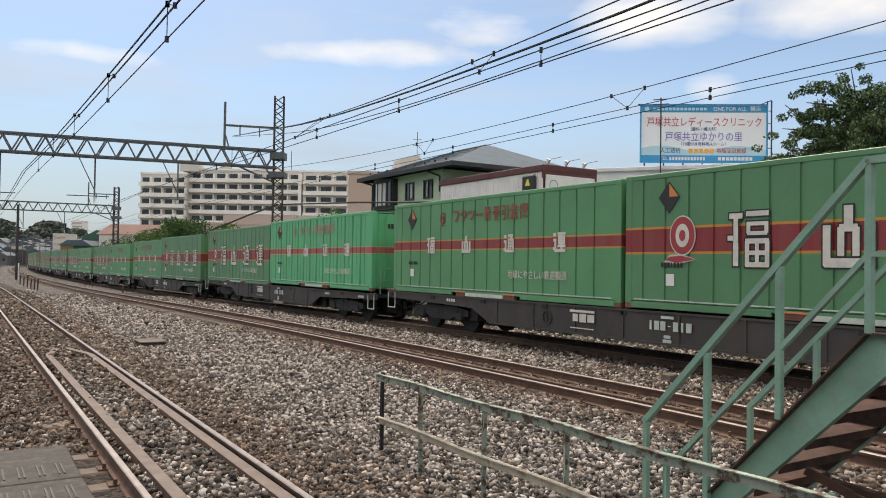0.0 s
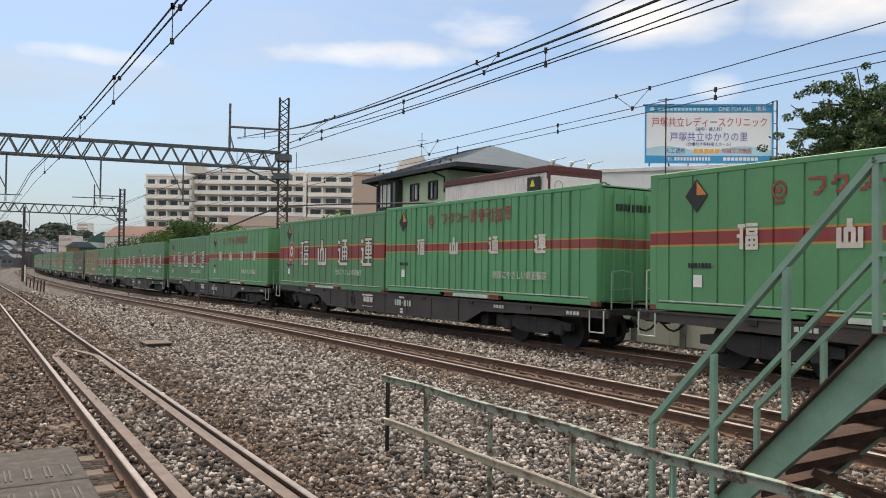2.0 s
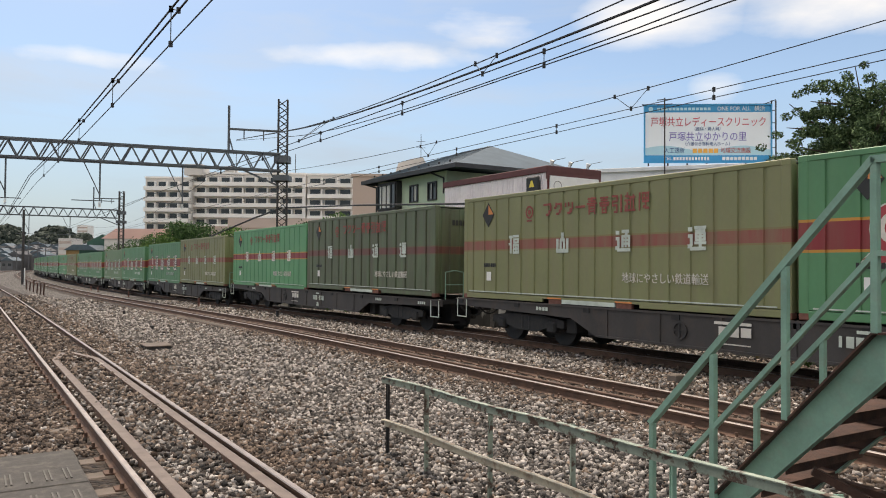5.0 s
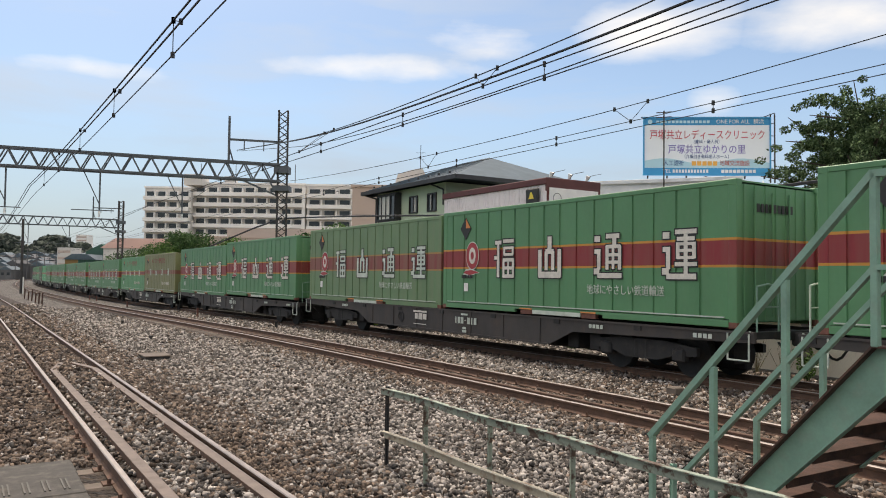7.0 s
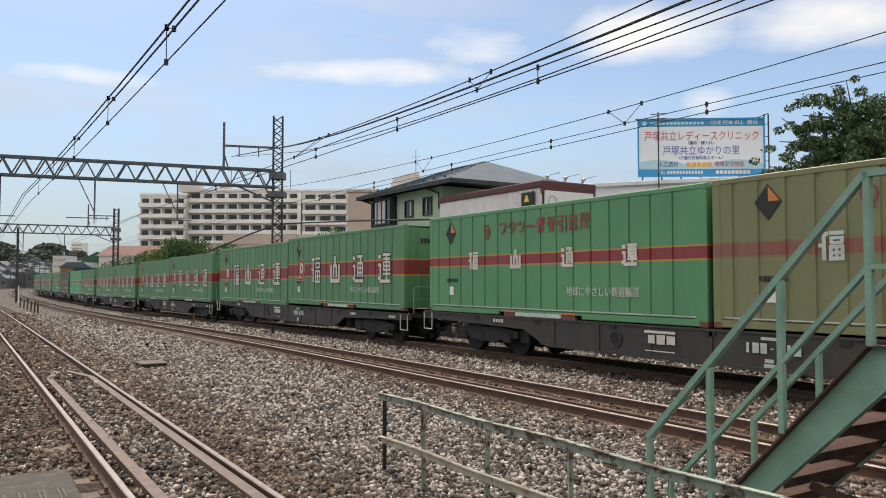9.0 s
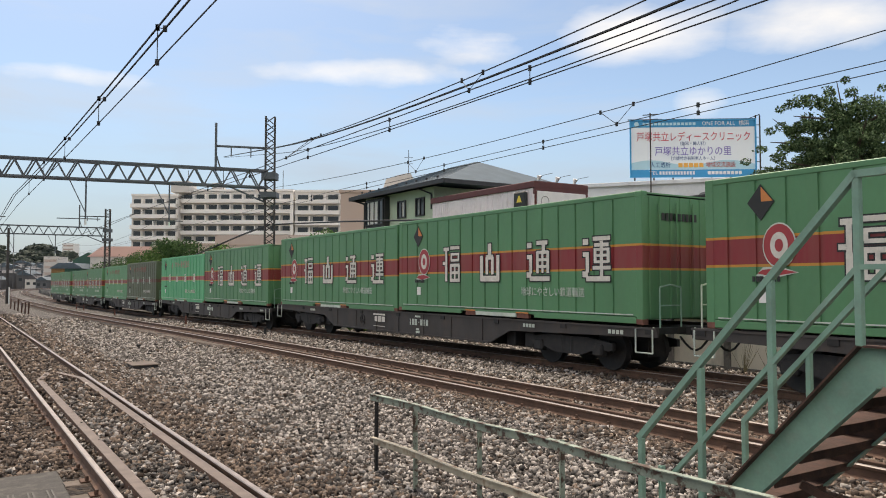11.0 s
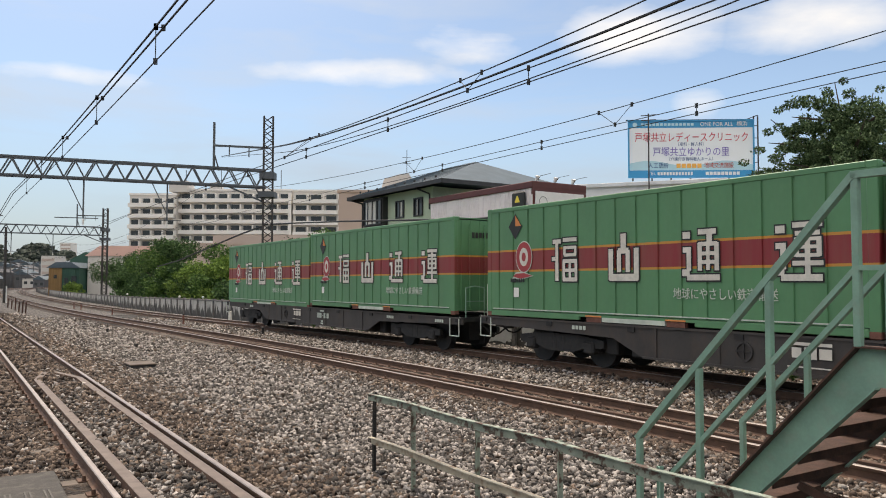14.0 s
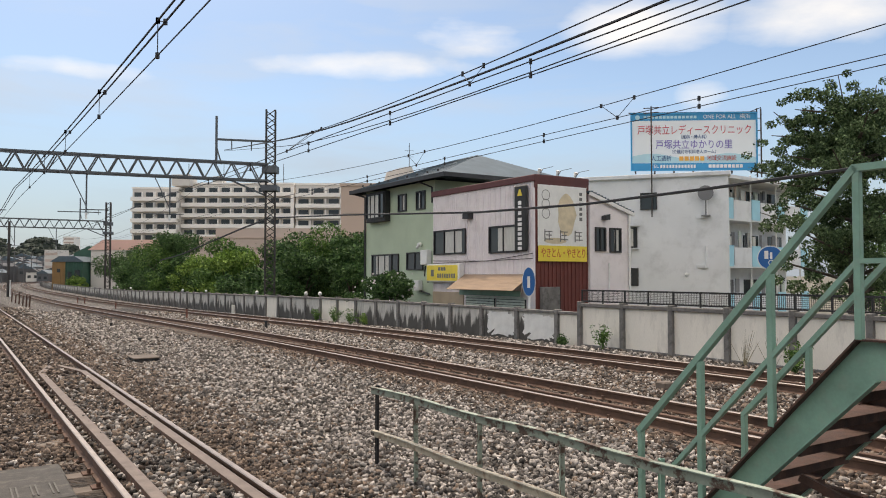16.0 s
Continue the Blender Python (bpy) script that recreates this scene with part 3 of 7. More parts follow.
def sheet_from(name, verts, faces, material, kind="structure", label="", category=""):
    me = bpy.data.meshes.new(name)
    me.from_pydata(verts, [], faces)
    me.materials.append(material)
    ob = new(name, me)
    return tagged(ob, label, category, kind=kind)


# ---- ground and ballast ----


# across the line: v, height over the rails, and whether the far tracks' rails or the near track's count
BED = np.array([(-14.0, -0.45, 0), (-3, -0.30, 0), (0.4, -0.17, 0), (V_A - 0.62, -0.155, 0), (V_A - 0.32, -0.06, 0), (V_A + 0.36, -0.06, 0), (V_A + 0.62, -0.155, 0), (V_A + 0.9, -0.155, 0), (V_A + 1.4, -0.16, 0), (4.2, -0.20, 0), (5.6, -0.27, 1), (6.7, -0.19, 1), (7.3, -0.165, 1), (V_C + 0.9, -0.165, 1), (V_C + 1.5, -0.18, 1), (15.0, -0.30, 1), (17.6, -0.36, 1)])


def bed_height(s, v):
    """Ballast between, beside and under the tracks."""
    far, near = float(np.interp(s, LS, LZ)), rail_z(s, V_A)
    return float(np.interp(v, BED[:, 0], [h + (far if which else near) for _, h, which in BED]))


def build_ground():
    n = 64
    rings = [0, 60, 140, 300, 700, 1600, 3600]
    verts, faces = [(0, 0, -1.5)], []
    for r in rings[1:]:
        for i in range(n):
            a = i * math.tau / n
            verts.append((r * math.cos(a), r * math.sin(a), -1.5 + (0 if r < 200 else 0.4 * math.sin(a * 5))))
    for i in range(n):
        faces.append((0, 1 + i, 1 + (i + 1) % n))
        for k in range(len(rings) - 2):
            a, b = 1 + k * n, 1 + (k + 1) * n
            faces.append((a + i, b + i, b + (i + 1) % n, a + (i + 1) % n))
    sheet_from("ground", verts, faces, M["earth"], label="bare earth and paving around the railway", category="ground")
    ss = np.concatenate([np.arange(-420, -20, 20), np.arange(-20, 2, 2), np.arange(2, 40, 0.5), np.arange(40, 120, 2), np.arange(120, 456, 6)])
    vv = np.concatenate([[-14, -9, -5, -3, -1.5], np.arange(-0.5, 1.2, 0.35), [1.30, 1.60, 1.92, 2.28, 2.54], np.arange(2.85, 16.5, 0.35), [16.9, 17.6]])
    verts, faces = [], []
    for s in ss:
        for v in vv:
            p = on(s, v)
            z = bed_height(s, v) + 0.035 * noise.noise(p * 1.3) + 0.02 * noise.noise(p * 3.7)
            verts.append((p.x, p.y, z))
    w = len(vv)
    for i in range(len(ss) - 1):
        for j in range(w - 1):
            faces.append((i * w + j, i * w + j + 1, (i + 1) * w + j + 1, (i + 1) * w + j))
    # the skirt of the bank, down to the ground on both sides
    k = len(verts)
    for j in (0, w - 1):
        for i, s in enumerate(ss):
            p = on(s, -17.5 if j == 0 else 17.7)
            verts.append((p.x, p.y, -1.6))
    for i in range(len(ss) - 1):
        faces.append((i * w, (i + 1) * w, k + i + 1, k + i))
        faces.append((i * w + w - 1, k + len(ss) + i, k + len(ss) + i + 1, (i + 1) * w + w - 1))
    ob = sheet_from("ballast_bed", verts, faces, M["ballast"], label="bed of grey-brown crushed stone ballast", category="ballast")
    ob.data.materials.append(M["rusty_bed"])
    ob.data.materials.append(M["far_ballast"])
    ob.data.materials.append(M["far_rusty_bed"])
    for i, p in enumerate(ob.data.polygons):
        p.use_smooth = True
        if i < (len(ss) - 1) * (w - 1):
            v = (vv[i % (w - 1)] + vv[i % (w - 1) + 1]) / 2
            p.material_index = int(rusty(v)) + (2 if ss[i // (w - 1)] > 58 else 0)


def rusty(v):
    """Whether the ballast at v lies under or close beside a track, where iron dust has browned it."""
    return abs(v - V_B) < 1.1 or abs(v - V_C) < 1.2 or v - V_A < 1.5


def bed_heights(s, v):
    """bed_height for whole arrays of places."""
    far = np.interp(s, LS, LZ)
    near = np.interp(s, [50, 110], [0.0, 1.0]) * far
    out = np.zeros(len(s))
    cuts = BED[:, 0]
    i = np.clip(np.searchsorted(cuts, v) - 1, 0, len(cuts) - 2)
    k = np.clip((v - cuts[i]) / (cuts[i + 1] - cuts[i]), 0, 1)
    for j, w in ((i, 1 - k), (i + 1, k)):
        out += w * (np.where(BED[j, 2] > 0, far, near) + BED[j, 1])
    return out


def build_stones():
    """Loose ballast stones heaped on the bed, closer together where the eye is near."""
    rng = np.random.default_rng(7)
    # s from, s to, v from, v to, how many, radius
    fields = ((3.0, 12.0, 2.6, 7.5, 36000, 0.030), (12.0, 24.0, 2.6, 7.5, 30000, 0.037), (24, 40, 2.8, 7.0, 17000, 0.046), (5.0, 14.0, -1.6, 2.6, 17000, 0.032), (14, 30, -1.5, 2.6, 13000, 0.042),
              (3.0, 12.0, 6.9, 11.4, 18000, 0.036), (12, 30, 9.0, 11.7, 15000, 0.042), (30, 50, 9.0, 11.5, 5000, 0.060), (3.0, 14.0, 11.2, 16.0, 10000, 0.043), (14, 36, 12.8, 15.9, 8000, 0.055), (40, 58, 2.8, 7.0, 6000, 0.060), (30, 50, -1.6, 2.6, 6500, 0.060))
    piles = ([], [])
    for s0, s1, v0, v1, count, r in fields:
        s, v = rng.uniform(s0, s1, count), rng.uniform(v0, v1, count)
        keep = np.ones(count, bool)
        for track in (V_A, V_B, V_C):
            for side in (-1, 1):
                keep &= np.abs(v - track - side * (GAUGE / 2 + 0.03)) > 0.12
        keep &= ~((v < 1.34) & (s < 9.05))
        a = v - V_A
        chance = np.full(count, 0.10)
        chance = np.where(np.abs(a) < 0.52, np.interp(s, [7, 12, 18], [0.25, 0.5, 0.9]), chance)
        chance = np.where((a > 0.52) & (a < 2.1), np.interp(a, [0.52, 1.2, 2.1], [0.9, 0.75, 0.2]), chance)
        chance = np.where(a < -0.52, 0.92, chance)
        chance = np.maximum(chance, np.interp(np.abs(v - V_B), [0.0, 0.9, 1.7], [0.95, 0.8, 0.1]))
        chance = np.maximum(chance, np.interp(np.abs(v - V_C), [0.0, 0.9, 1.6], [0.95, 0.8, 0.1]))
        chance = np.where((v > V_B) & (s < 11), np.maximum(chance, 0.55), chance)
        brown = rng.random(count) < chance
        for k in (0, 1):
            pick = keep & (brown == k)
            piles[k].append(np.stack([s[pick], v[pick], np.full(pick.sum(), r)], 1))
    for pile, (name, material, label) in zip(piles, (("ballast_stones", M["stone"], "grey crushed ballast stones between the tracks"), ("rusty_ballast_stones", M["rusty_stone"], "rust-browned ballast stones along the rails"))):
        lay_stones(np.concatenate(pile), name, material, label, rng)


def lay_stones(spots, name, material, label, rng):
    """Angular stones, each a knocked-about block, as one mesh."""
    block = np.array([(i, j, k) for k in (-1, 1) for j in (-1, 1) for i in (-1, 1)]) * 0.62
    tri = np.array([(0, 2, 3), (0, 3, 1), (4, 5, 7), (4, 7, 6), (0, 1, 5), (0, 5, 4), (2, 6, 7), (2, 7, 3), (0, 4, 6), (0, 6, 2), (1, 3, 7), (1, 7, 5)])
    n = len(spots)
    s, v, r = spots.T
    size = (r * rng.uniform(0.6, 1.4, n))[:, None] * rng.uniform((0.75, 0.75, 0.5), (1.35, 1.35, 0.9), (n, 3))
    q, _ = np.linalg.qr(rng.normal(size=(n, 3, 3)))
    pts = block[None] * rng.uniform(0.55, 1.35, (n, 8, 3)) * size[:, None, :]
    pts = np.einsum("nij,nkj->nki", q, pts)
    h, d = np.interp(s, LS, LH), v - V_C
    x, y = np.interp(s, LS, LX) + d * np.cos(h), np.interp(s, LS, LY) - d * np.sin(h)
    rough = np.array([0.035 * noise.noise(p * 1.3) + 0.02 * noise.noise(p * 3.7) for p in (Vector((a, b, 0)) for a, b in zip(x, y))])
    z = bed_heights(s, v) + rough + size[:, 2] * rng.uniform(-0.2, 0.9, n)
    verts = (pts + np.stack([x, y, z], 1)[:, None]).reshape(-1, 3).astype(np.float32)
    faces = (tri[None] + 8 * np.arange(n)[:, None, None]).reshape(-1, 3).astype(np.int32)
    me = bpy.data.meshes.new(name)
    me.vertices.add(len(verts))
    me.vertices.foreach_set("co", verts.ravel())
    me.loops.add(len(faces) * 3)
    me.loops.foreach_set("vertex_index", faces.ravel())
    me.polygons.add(len(faces))
    me.polygons.foreach_set("loop_start", np.arange(0, len(faces) * 3, 3, dtype=np.int32))
    me.update(calc_edges=True)
    me.materials.append(material)
    tagged(new(name, me), label, "gravel", kind="stuff")


build_ground()
build_stones()

# ---- tracks ----
RAIL = ((-0.0625, -0.153), (0.0625, -0.153), (0.0625, -0.142), (0.012, -0.118), (0.008, -0.048), (0.031, -0.036), (0.0325, -0.008), (0.024, 0.0), (-0.024, 0.0), (-0.0325, -0.008), (-0.031, -0.036), (-0.008, -0.048), (-0.012, -0.118), (-0.0625, -0.142))


GUARD = ((-0.058, -0.15), (-0.046, -0.15), (-0.046, -0.014), (0.058, -0.014), (0.058, -0.002), (0.052, 0.0), (-0.052, 0.0), (-0.058, -0.004))


def sweep(name, stations, profile, parent, material, head=None, label=""):
    """A rail-like section carried through (s, v, z) stations; faces of the running surface take the head material."""
    bm = bmesh.new()
    rows = []
    for i, (s, v, z) in enumerate(stations):
        a, b = stations[max(0, i - 1)], stations[min(len(stations) - 1, i + 1)]
        d = (on(b[0], b[1]) - on(a[0], a[1])).normalized()
        side = Vector((d.y, -d.x, 0))
        p = on(s, v, z)
        rows.append([bm.verts.new(p + side * x + Vector((0, 0, h))) for x, h in profile])
    k = len(profile)
    for a, b in zip(rows[:-1], rows[1:]):
        for j in range(k):
            f = bm.faces.new((a[j], a[(j + 1) % k], b[(j + 1) % k], b[j]))
            if head and profile[j][1] > -0.01 and profile[(j + 1) % k][1] > -0.01:
                f.material_index = 1
    bm.faces.new(rows[0])
    bm.faces.new(rows[-1][::-1])
    ob = part(name, bm, material, parent, label)
    if head:
        ob.data.materials.append(head)
    return ob


def build_track(v, label, guards, s0=-420.0, sleepers=(2.0, 40.0)):
    t = thing("railway_track", Matrix.Identity(4), label, "railway track", "railway tracks", "structure")
    ss = [*np.arange(s0, 0, 20), *np.arange(0, 40, 2), *np.arange(40, 110, 5), *np.arange(110, 450, 8)]
    for side in (-1, 1):
        sweep("rail", [(s, v + side * (GAUGE / 2 + 0.032), rail_z(s, v)) for s in ss], RAIL, t, M["rail_web"], M["rail_head"])
    for offset, sa, sb, flare in guards:
        st = [(s, v + offset, rail_z(s, v) + 0.005) for s in np.arange(sa, sb, 1.5)]
        if flare:
            st += [(sb, v + offset, rail_z(sb, v) + 0.005), (sb + 1.3, v + offset + flare, rail_z(sb, v) + 0.005)]
        sweep("guard_rail", st, GUARD if flare else RAIL, t, M["rail_web"], M["rail_web"] if not flare else M["guard_top"])
    bm = bmesh.new()
    box(bm, (0, 0, -0.09), (0.24, 2.0, 0.18), bevel=0.02)
    first = None
    for s in np.arange(*sleepers, 0.62):
        m = turned(s, v, rail_z(s, v) - 0.153 + 0.004)
        if first is None:
            first = part("sleeper", bm, M["sleeper"], t)
            first.matrix_basis = m
        else:
            share("sleeper", first.data, t, m)
    return t


build_track(V_A, "rusty single track with flared guard rails beside the crossing", ((-0.347, -30.0, 17.1, 0.28), (0.40, -30.0, 17.0, -0.28)))
build_track(V_B, "rusty curved track with a guard rail in grey ballast", ((-0.36, -60, 240, 0),))
build_track(V_C, "rusty curved track on which the freight train runs", ((-0.36, -60, 240, 0),))


def build_fasteners():
    """Clips and base plates on the sleepers nearest the crossing."""
    bm = bmesh.new()
    box(bm, (0, 0, 0.012), (0.16, 0.30, 0.02), bevel=0.004)
    rod(bm, (-0.05, 0.09, 0.02), (-0.05, 0.09, 0.07), 0.02, 6)
    rod(bm, (0.05, -0.09, 0.02), (0.05, -0.09, 0.07), 0.02, 6)
    me = None
    for v in (V_A, V_B):
        for s in np.arange(2.0, 21.0, 0.62):
            for side in (-1, 1):
                m = turned(s, v + side * (GAUGE / 2 + 0.03), rail_z(s, v) - 0.152)
                if me is None:
                    ob = part("rail_fastener", bm, M["rail_web"])
                    ob.matrix_basis = m
                    me = ob.data
                    tagged(ob, "rusty base plate with two rail clips", "rail fastener", "rail fasteners")
                else:
                    ob = new("rail_fastener", me)
                    ob.matrix_basis = m
                    tagged(ob, "rusty base plate with two rail clips", "rail fastener", "rail fasteners")


build_fasteners()

# ---- freight train ----
CL, CW, CH = 9.41, 2.49, 2.60

# Stroke bars (x, z, width, height in a unit square) of the four large emblems
EMBLEMS = (
    ((0.20, 0.92, 0.32, 0.10), (0.20, 0.62, 0.11, 0.55), (0.07, 0.52, 0.14, 0.09), (0.20, 0.22, 0.13, 0.42), (0.70, 0.95, 0.52, 0.09), (0.70, 0.77, 0.46, 0.07), (0.50, 0.70, 0.09, 0.20), (0.91, 0.70, 0.09, 0.20), (0.70, 0.60, 0.46, 0.07), (0.70, 0.46, 0.54, 0.09), (0.47, 0.24, 0.10, 0.44), (0.93, 0.24, 0.10, 0.44), (0.70, 0.25, 0.44, 0.08), (0.70, 0.04, 0.54, 0.09), (0.70, 0.25, 0.09, 0.40)),
    ((0.09, 0.36, 0.15, 0.66), (0.91, 0.36, 0.15, 0.66), (0.50, 0.08, 0.92, 0.15), (0.50, 0.82, 0.17, 0.36), (0.36, 0.42, 0.13, 0.46), (0.64, 0.42, 0.13, 0.46), (0.50, 0.64, 0.34, 0.12)),
    ((0.12, 0.88, 0.20, 0.13), (0.13, 0.60, 0.22, 0.10), (0.18, 0.40, 0.12, 0.40), (0.10, 0.16, 0.20, 0.13), (0.55, 0.07, 0.84, 0.11), (0.66, 0.93, 0.46, 0.10), (0.72, 0.80, 0.14, 0.18), (0.47, 0.46, 0.11, 0.52), (0.90, 0.46, 0.11, 0.52), (0.68, 0.70, 0.48, 0.08), (0.68, 0.52, 0.40, 0.07), (0.68, 0.36, 0.40, 0.07), (0.68, 0.46, 0.09, 0.50)),
    ((0.12, 0.88, 0.20, 0.13), (0.13, 0.60, 0.22, 0.10), (0.18, 0.40, 0.12, 0.40), (0.10, 0.16, 0.20, 0.13), (0.55, 0.06, 0.84, 0.11), (0.68, 0.94, 0.60, 0.09), (0.68, 0.80, 0.50, 0.08), (0.46, 0.57, 0.10, 0.32), (0.91, 0.57, 0.10, 0.32), (0.68, 0.70, 0.48, 0.06), (0.68, 0.57, 0.40, 0.06), (0.68, 0.43, 0.48, 0.06), (0.68, 0.30, 0.62, 0.08), (0.68, 0.50, 0.11, 0.78)),
)
OFFSETS = {"broad": (2.80, 4.50, 6.34, 8.18), "narrow": (2.17, 3.92, 5.75, 7.57)}


# The nine marks of the red heading, in the same way
HEADING = (
    ((0.5, 0.9, 0.9, 0.14), (0.88, 0.62, 0.16, 0.5), (0.72, 0.3, 0.18, 0.25), (0.5, 0.1, 0.32, 0.18)),
    ((0.3, 0.8, 0.16, 0.35), (0.62, 0.86, 0.6, 0.13), (0.85, 0.6, 0.15, 0.45), (0.7, 0.3, 0.18, 0.25), (0.48, 0.12, 0.32, 0.15), (0.18, 0.58, 0.22, 0.13)),
    ((0.15, 0.75, 0.14, 0.3), (0.48, 0.78, 0.14, 0.3), (0.88, 0.65, 0.14, 0.5), (0.7, 0.3, 0.24, 0.28), (0.5, 0.12, 0.3, 0.15)),
    ((0.5, 0.5, 0.95, 0.15),),
    ((0.5, 0.92, 0.85, 0.09), (0.5, 0.77, 0.7, 0.08), (0.5, 0.62, 0.98, 0.09), (0.5, 0.8, 0.1, 0.4), (0.22, 0.27, 0.11, 0.54), (0.78, 0.27, 0.11, 0.54), (0.5, 0.5, 0.6, 0.08), (0.5, 0.33, 0.5, 0.07), (0.5, 0.17, 0.5, 0.07)),
    ((0.5, 0.9, 0.8, 0.08), (0.5, 0.75, 0.66, 0.08), (0.5, 0.6, 0.98, 0.09), (0.5, 0.7, 0.1, 0.5), (0.2, 0.48, 0.25, 0.16), (0.8, 0.48, 0.25, 0.16), (0.32, 0.22, 0.1, 0.44), (0.68, 0.22, 0.1, 0.44), (0.5, 0.42, 0.4, 0.07), (0.5, 0.22, 0.4, 0.07), (0.5, 0.04, 0.4, 0.07)),
    ((0.3, 0.92, 0.55, 0.1), (0.53, 0.77, 0.1, 0.3), (0.3, 0.62, 0.5, 0.1), (0.1, 0.5, 0.1, 0.3), (0.3, 0.4, 0.5, 0.1), (0.5, 0.2, 0.11, 0.45), (0.38, 0.03, 0.3, 0.1), (0.9, 0.48, 0.13, 0.98)),
    ((0.25, 0.85, 0.4, 0.09), (0.25, 0.9, 0.1, 0.3), (0.25, 0.62, 0.5, 0.09), (0.25, 0.35, 0.1, 0.6), (0.36, 0.4, 0.2, 0.08), (0.1, 0.2, 0.1, 0.3), (0.5, 0.06, 0.95, 0.1), (0.7, 0.78, 0.55, 0.08), (0.56, 0.45, 0.09, 0.7), (0.8, 0.5, 0.1, 0.85)),
    ((0.15, 0.8, 0.13, 0.35), (0.12, 0.35, 0.11, 0.7), (0.65, 0.93, 0.65, 0.09), (0.4, 0.65, 0.09, 0.4), (0.9, 0.65, 0.09, 0.4), (0.65, 0.66, 0.5, 0.07), (0.65, 0.48, 0.55, 0.08), (0.65, 0.55, 0.1, 0.8), (0.52, 0.2, 0.22, 0.12), (0.78, 0.12, 0.35, 0.1)),
)


def painted(name, bars, cx, cz, w, h, y, grow, material, parent, label=""):
    """Bars merged into one flat painted shape that faces -y; grow widens every edge."""
    rects = [(cx + (x - 0.5 - a / 2) * w - grow, cx + (x - 0.5 + a / 2) * w + grow, cz + (z - 0.5 - b / 2) * h - grow, cz + (z - 0.5 + b / 2) * h + grow) for x, z, a, b in bars]
    xs, zs = sorted({round(q, 4) for r in rects for q in r[:2]}), sorted({round(q, 4) for r in rects for q in r[2:]})
    bm, seen = bmesh.new(), {}

    def corner(i, k):
        if (i, k) not in seen:
            seen[i, k] = bm.verts.new((xs[i], y, zs[k]))
        return seen[i, k]

    for i in range(len(xs) - 1):
        for k in range(len(zs) - 1):
            mx, mz = (xs[i] + xs[i + 1]) / 2, (zs[k] + zs[k + 1]) / 2
            if any(r[0] < mx < r[1] and r[2] < mz < r[3] for r in rects):
                bm.faces.new((corner(i, k), corner(i + 1, k), corner(i + 1, k + 1), corner(i, k + 1)))
    return part(name, bm, material, parent, label, recalc=False)


def emblem(parent, which, cx, cz, w, h, fill, outline=None):
    """One large painted emblem: a pale shape, with a dark edge behind it where there is one."""
    y = -CW / 2 - 0.006
    if outline:
        painted("emblem_outline", EMBLEMS[which], cx, cz, w, h, y, 0.026, outline, parent)
    painted("emblem", EMBLEMS[which], cx, cz, w, h, y - 0.004, 0.0 if outline else 0.010, fill, parent)


def corrugated(bm, length, z0, z1, y, out, pitch, groove, depth, fine=0.0):
    """A long side wall with upright pressed grooves; out is the side it faces along y. With fine, every second groove is that narrow."""
    xs = [(-length / 2, 0.0)]
    x = -length / 2 + pitch * 0.55
    k, full, deep = 0, groove, depth
    while x < length / 2 - full:
        groove, depth = (fine, deep * 0.6) if fine and k % 2 == 0 else (full, deep)
        xs += [(x - groove / 2, 0.0), (x - groove * 0.36, depth), (x + groove * 0.36, depth), (x + groove / 2, 0.0)]
        x += pitch
        k += 1
    xs.append((length / 2, 0.0))
    lo = [bm.verts.new((a, y - out * d, z0)) for a, d in xs]
    hi = [bm.verts.new((a, y - out * d, z1)) for a, d in xs]
    for i in range(len(xs) - 1):
        bm.faces.new((lo[i], lo[i + 1], hi[i + 1], hi[i]))


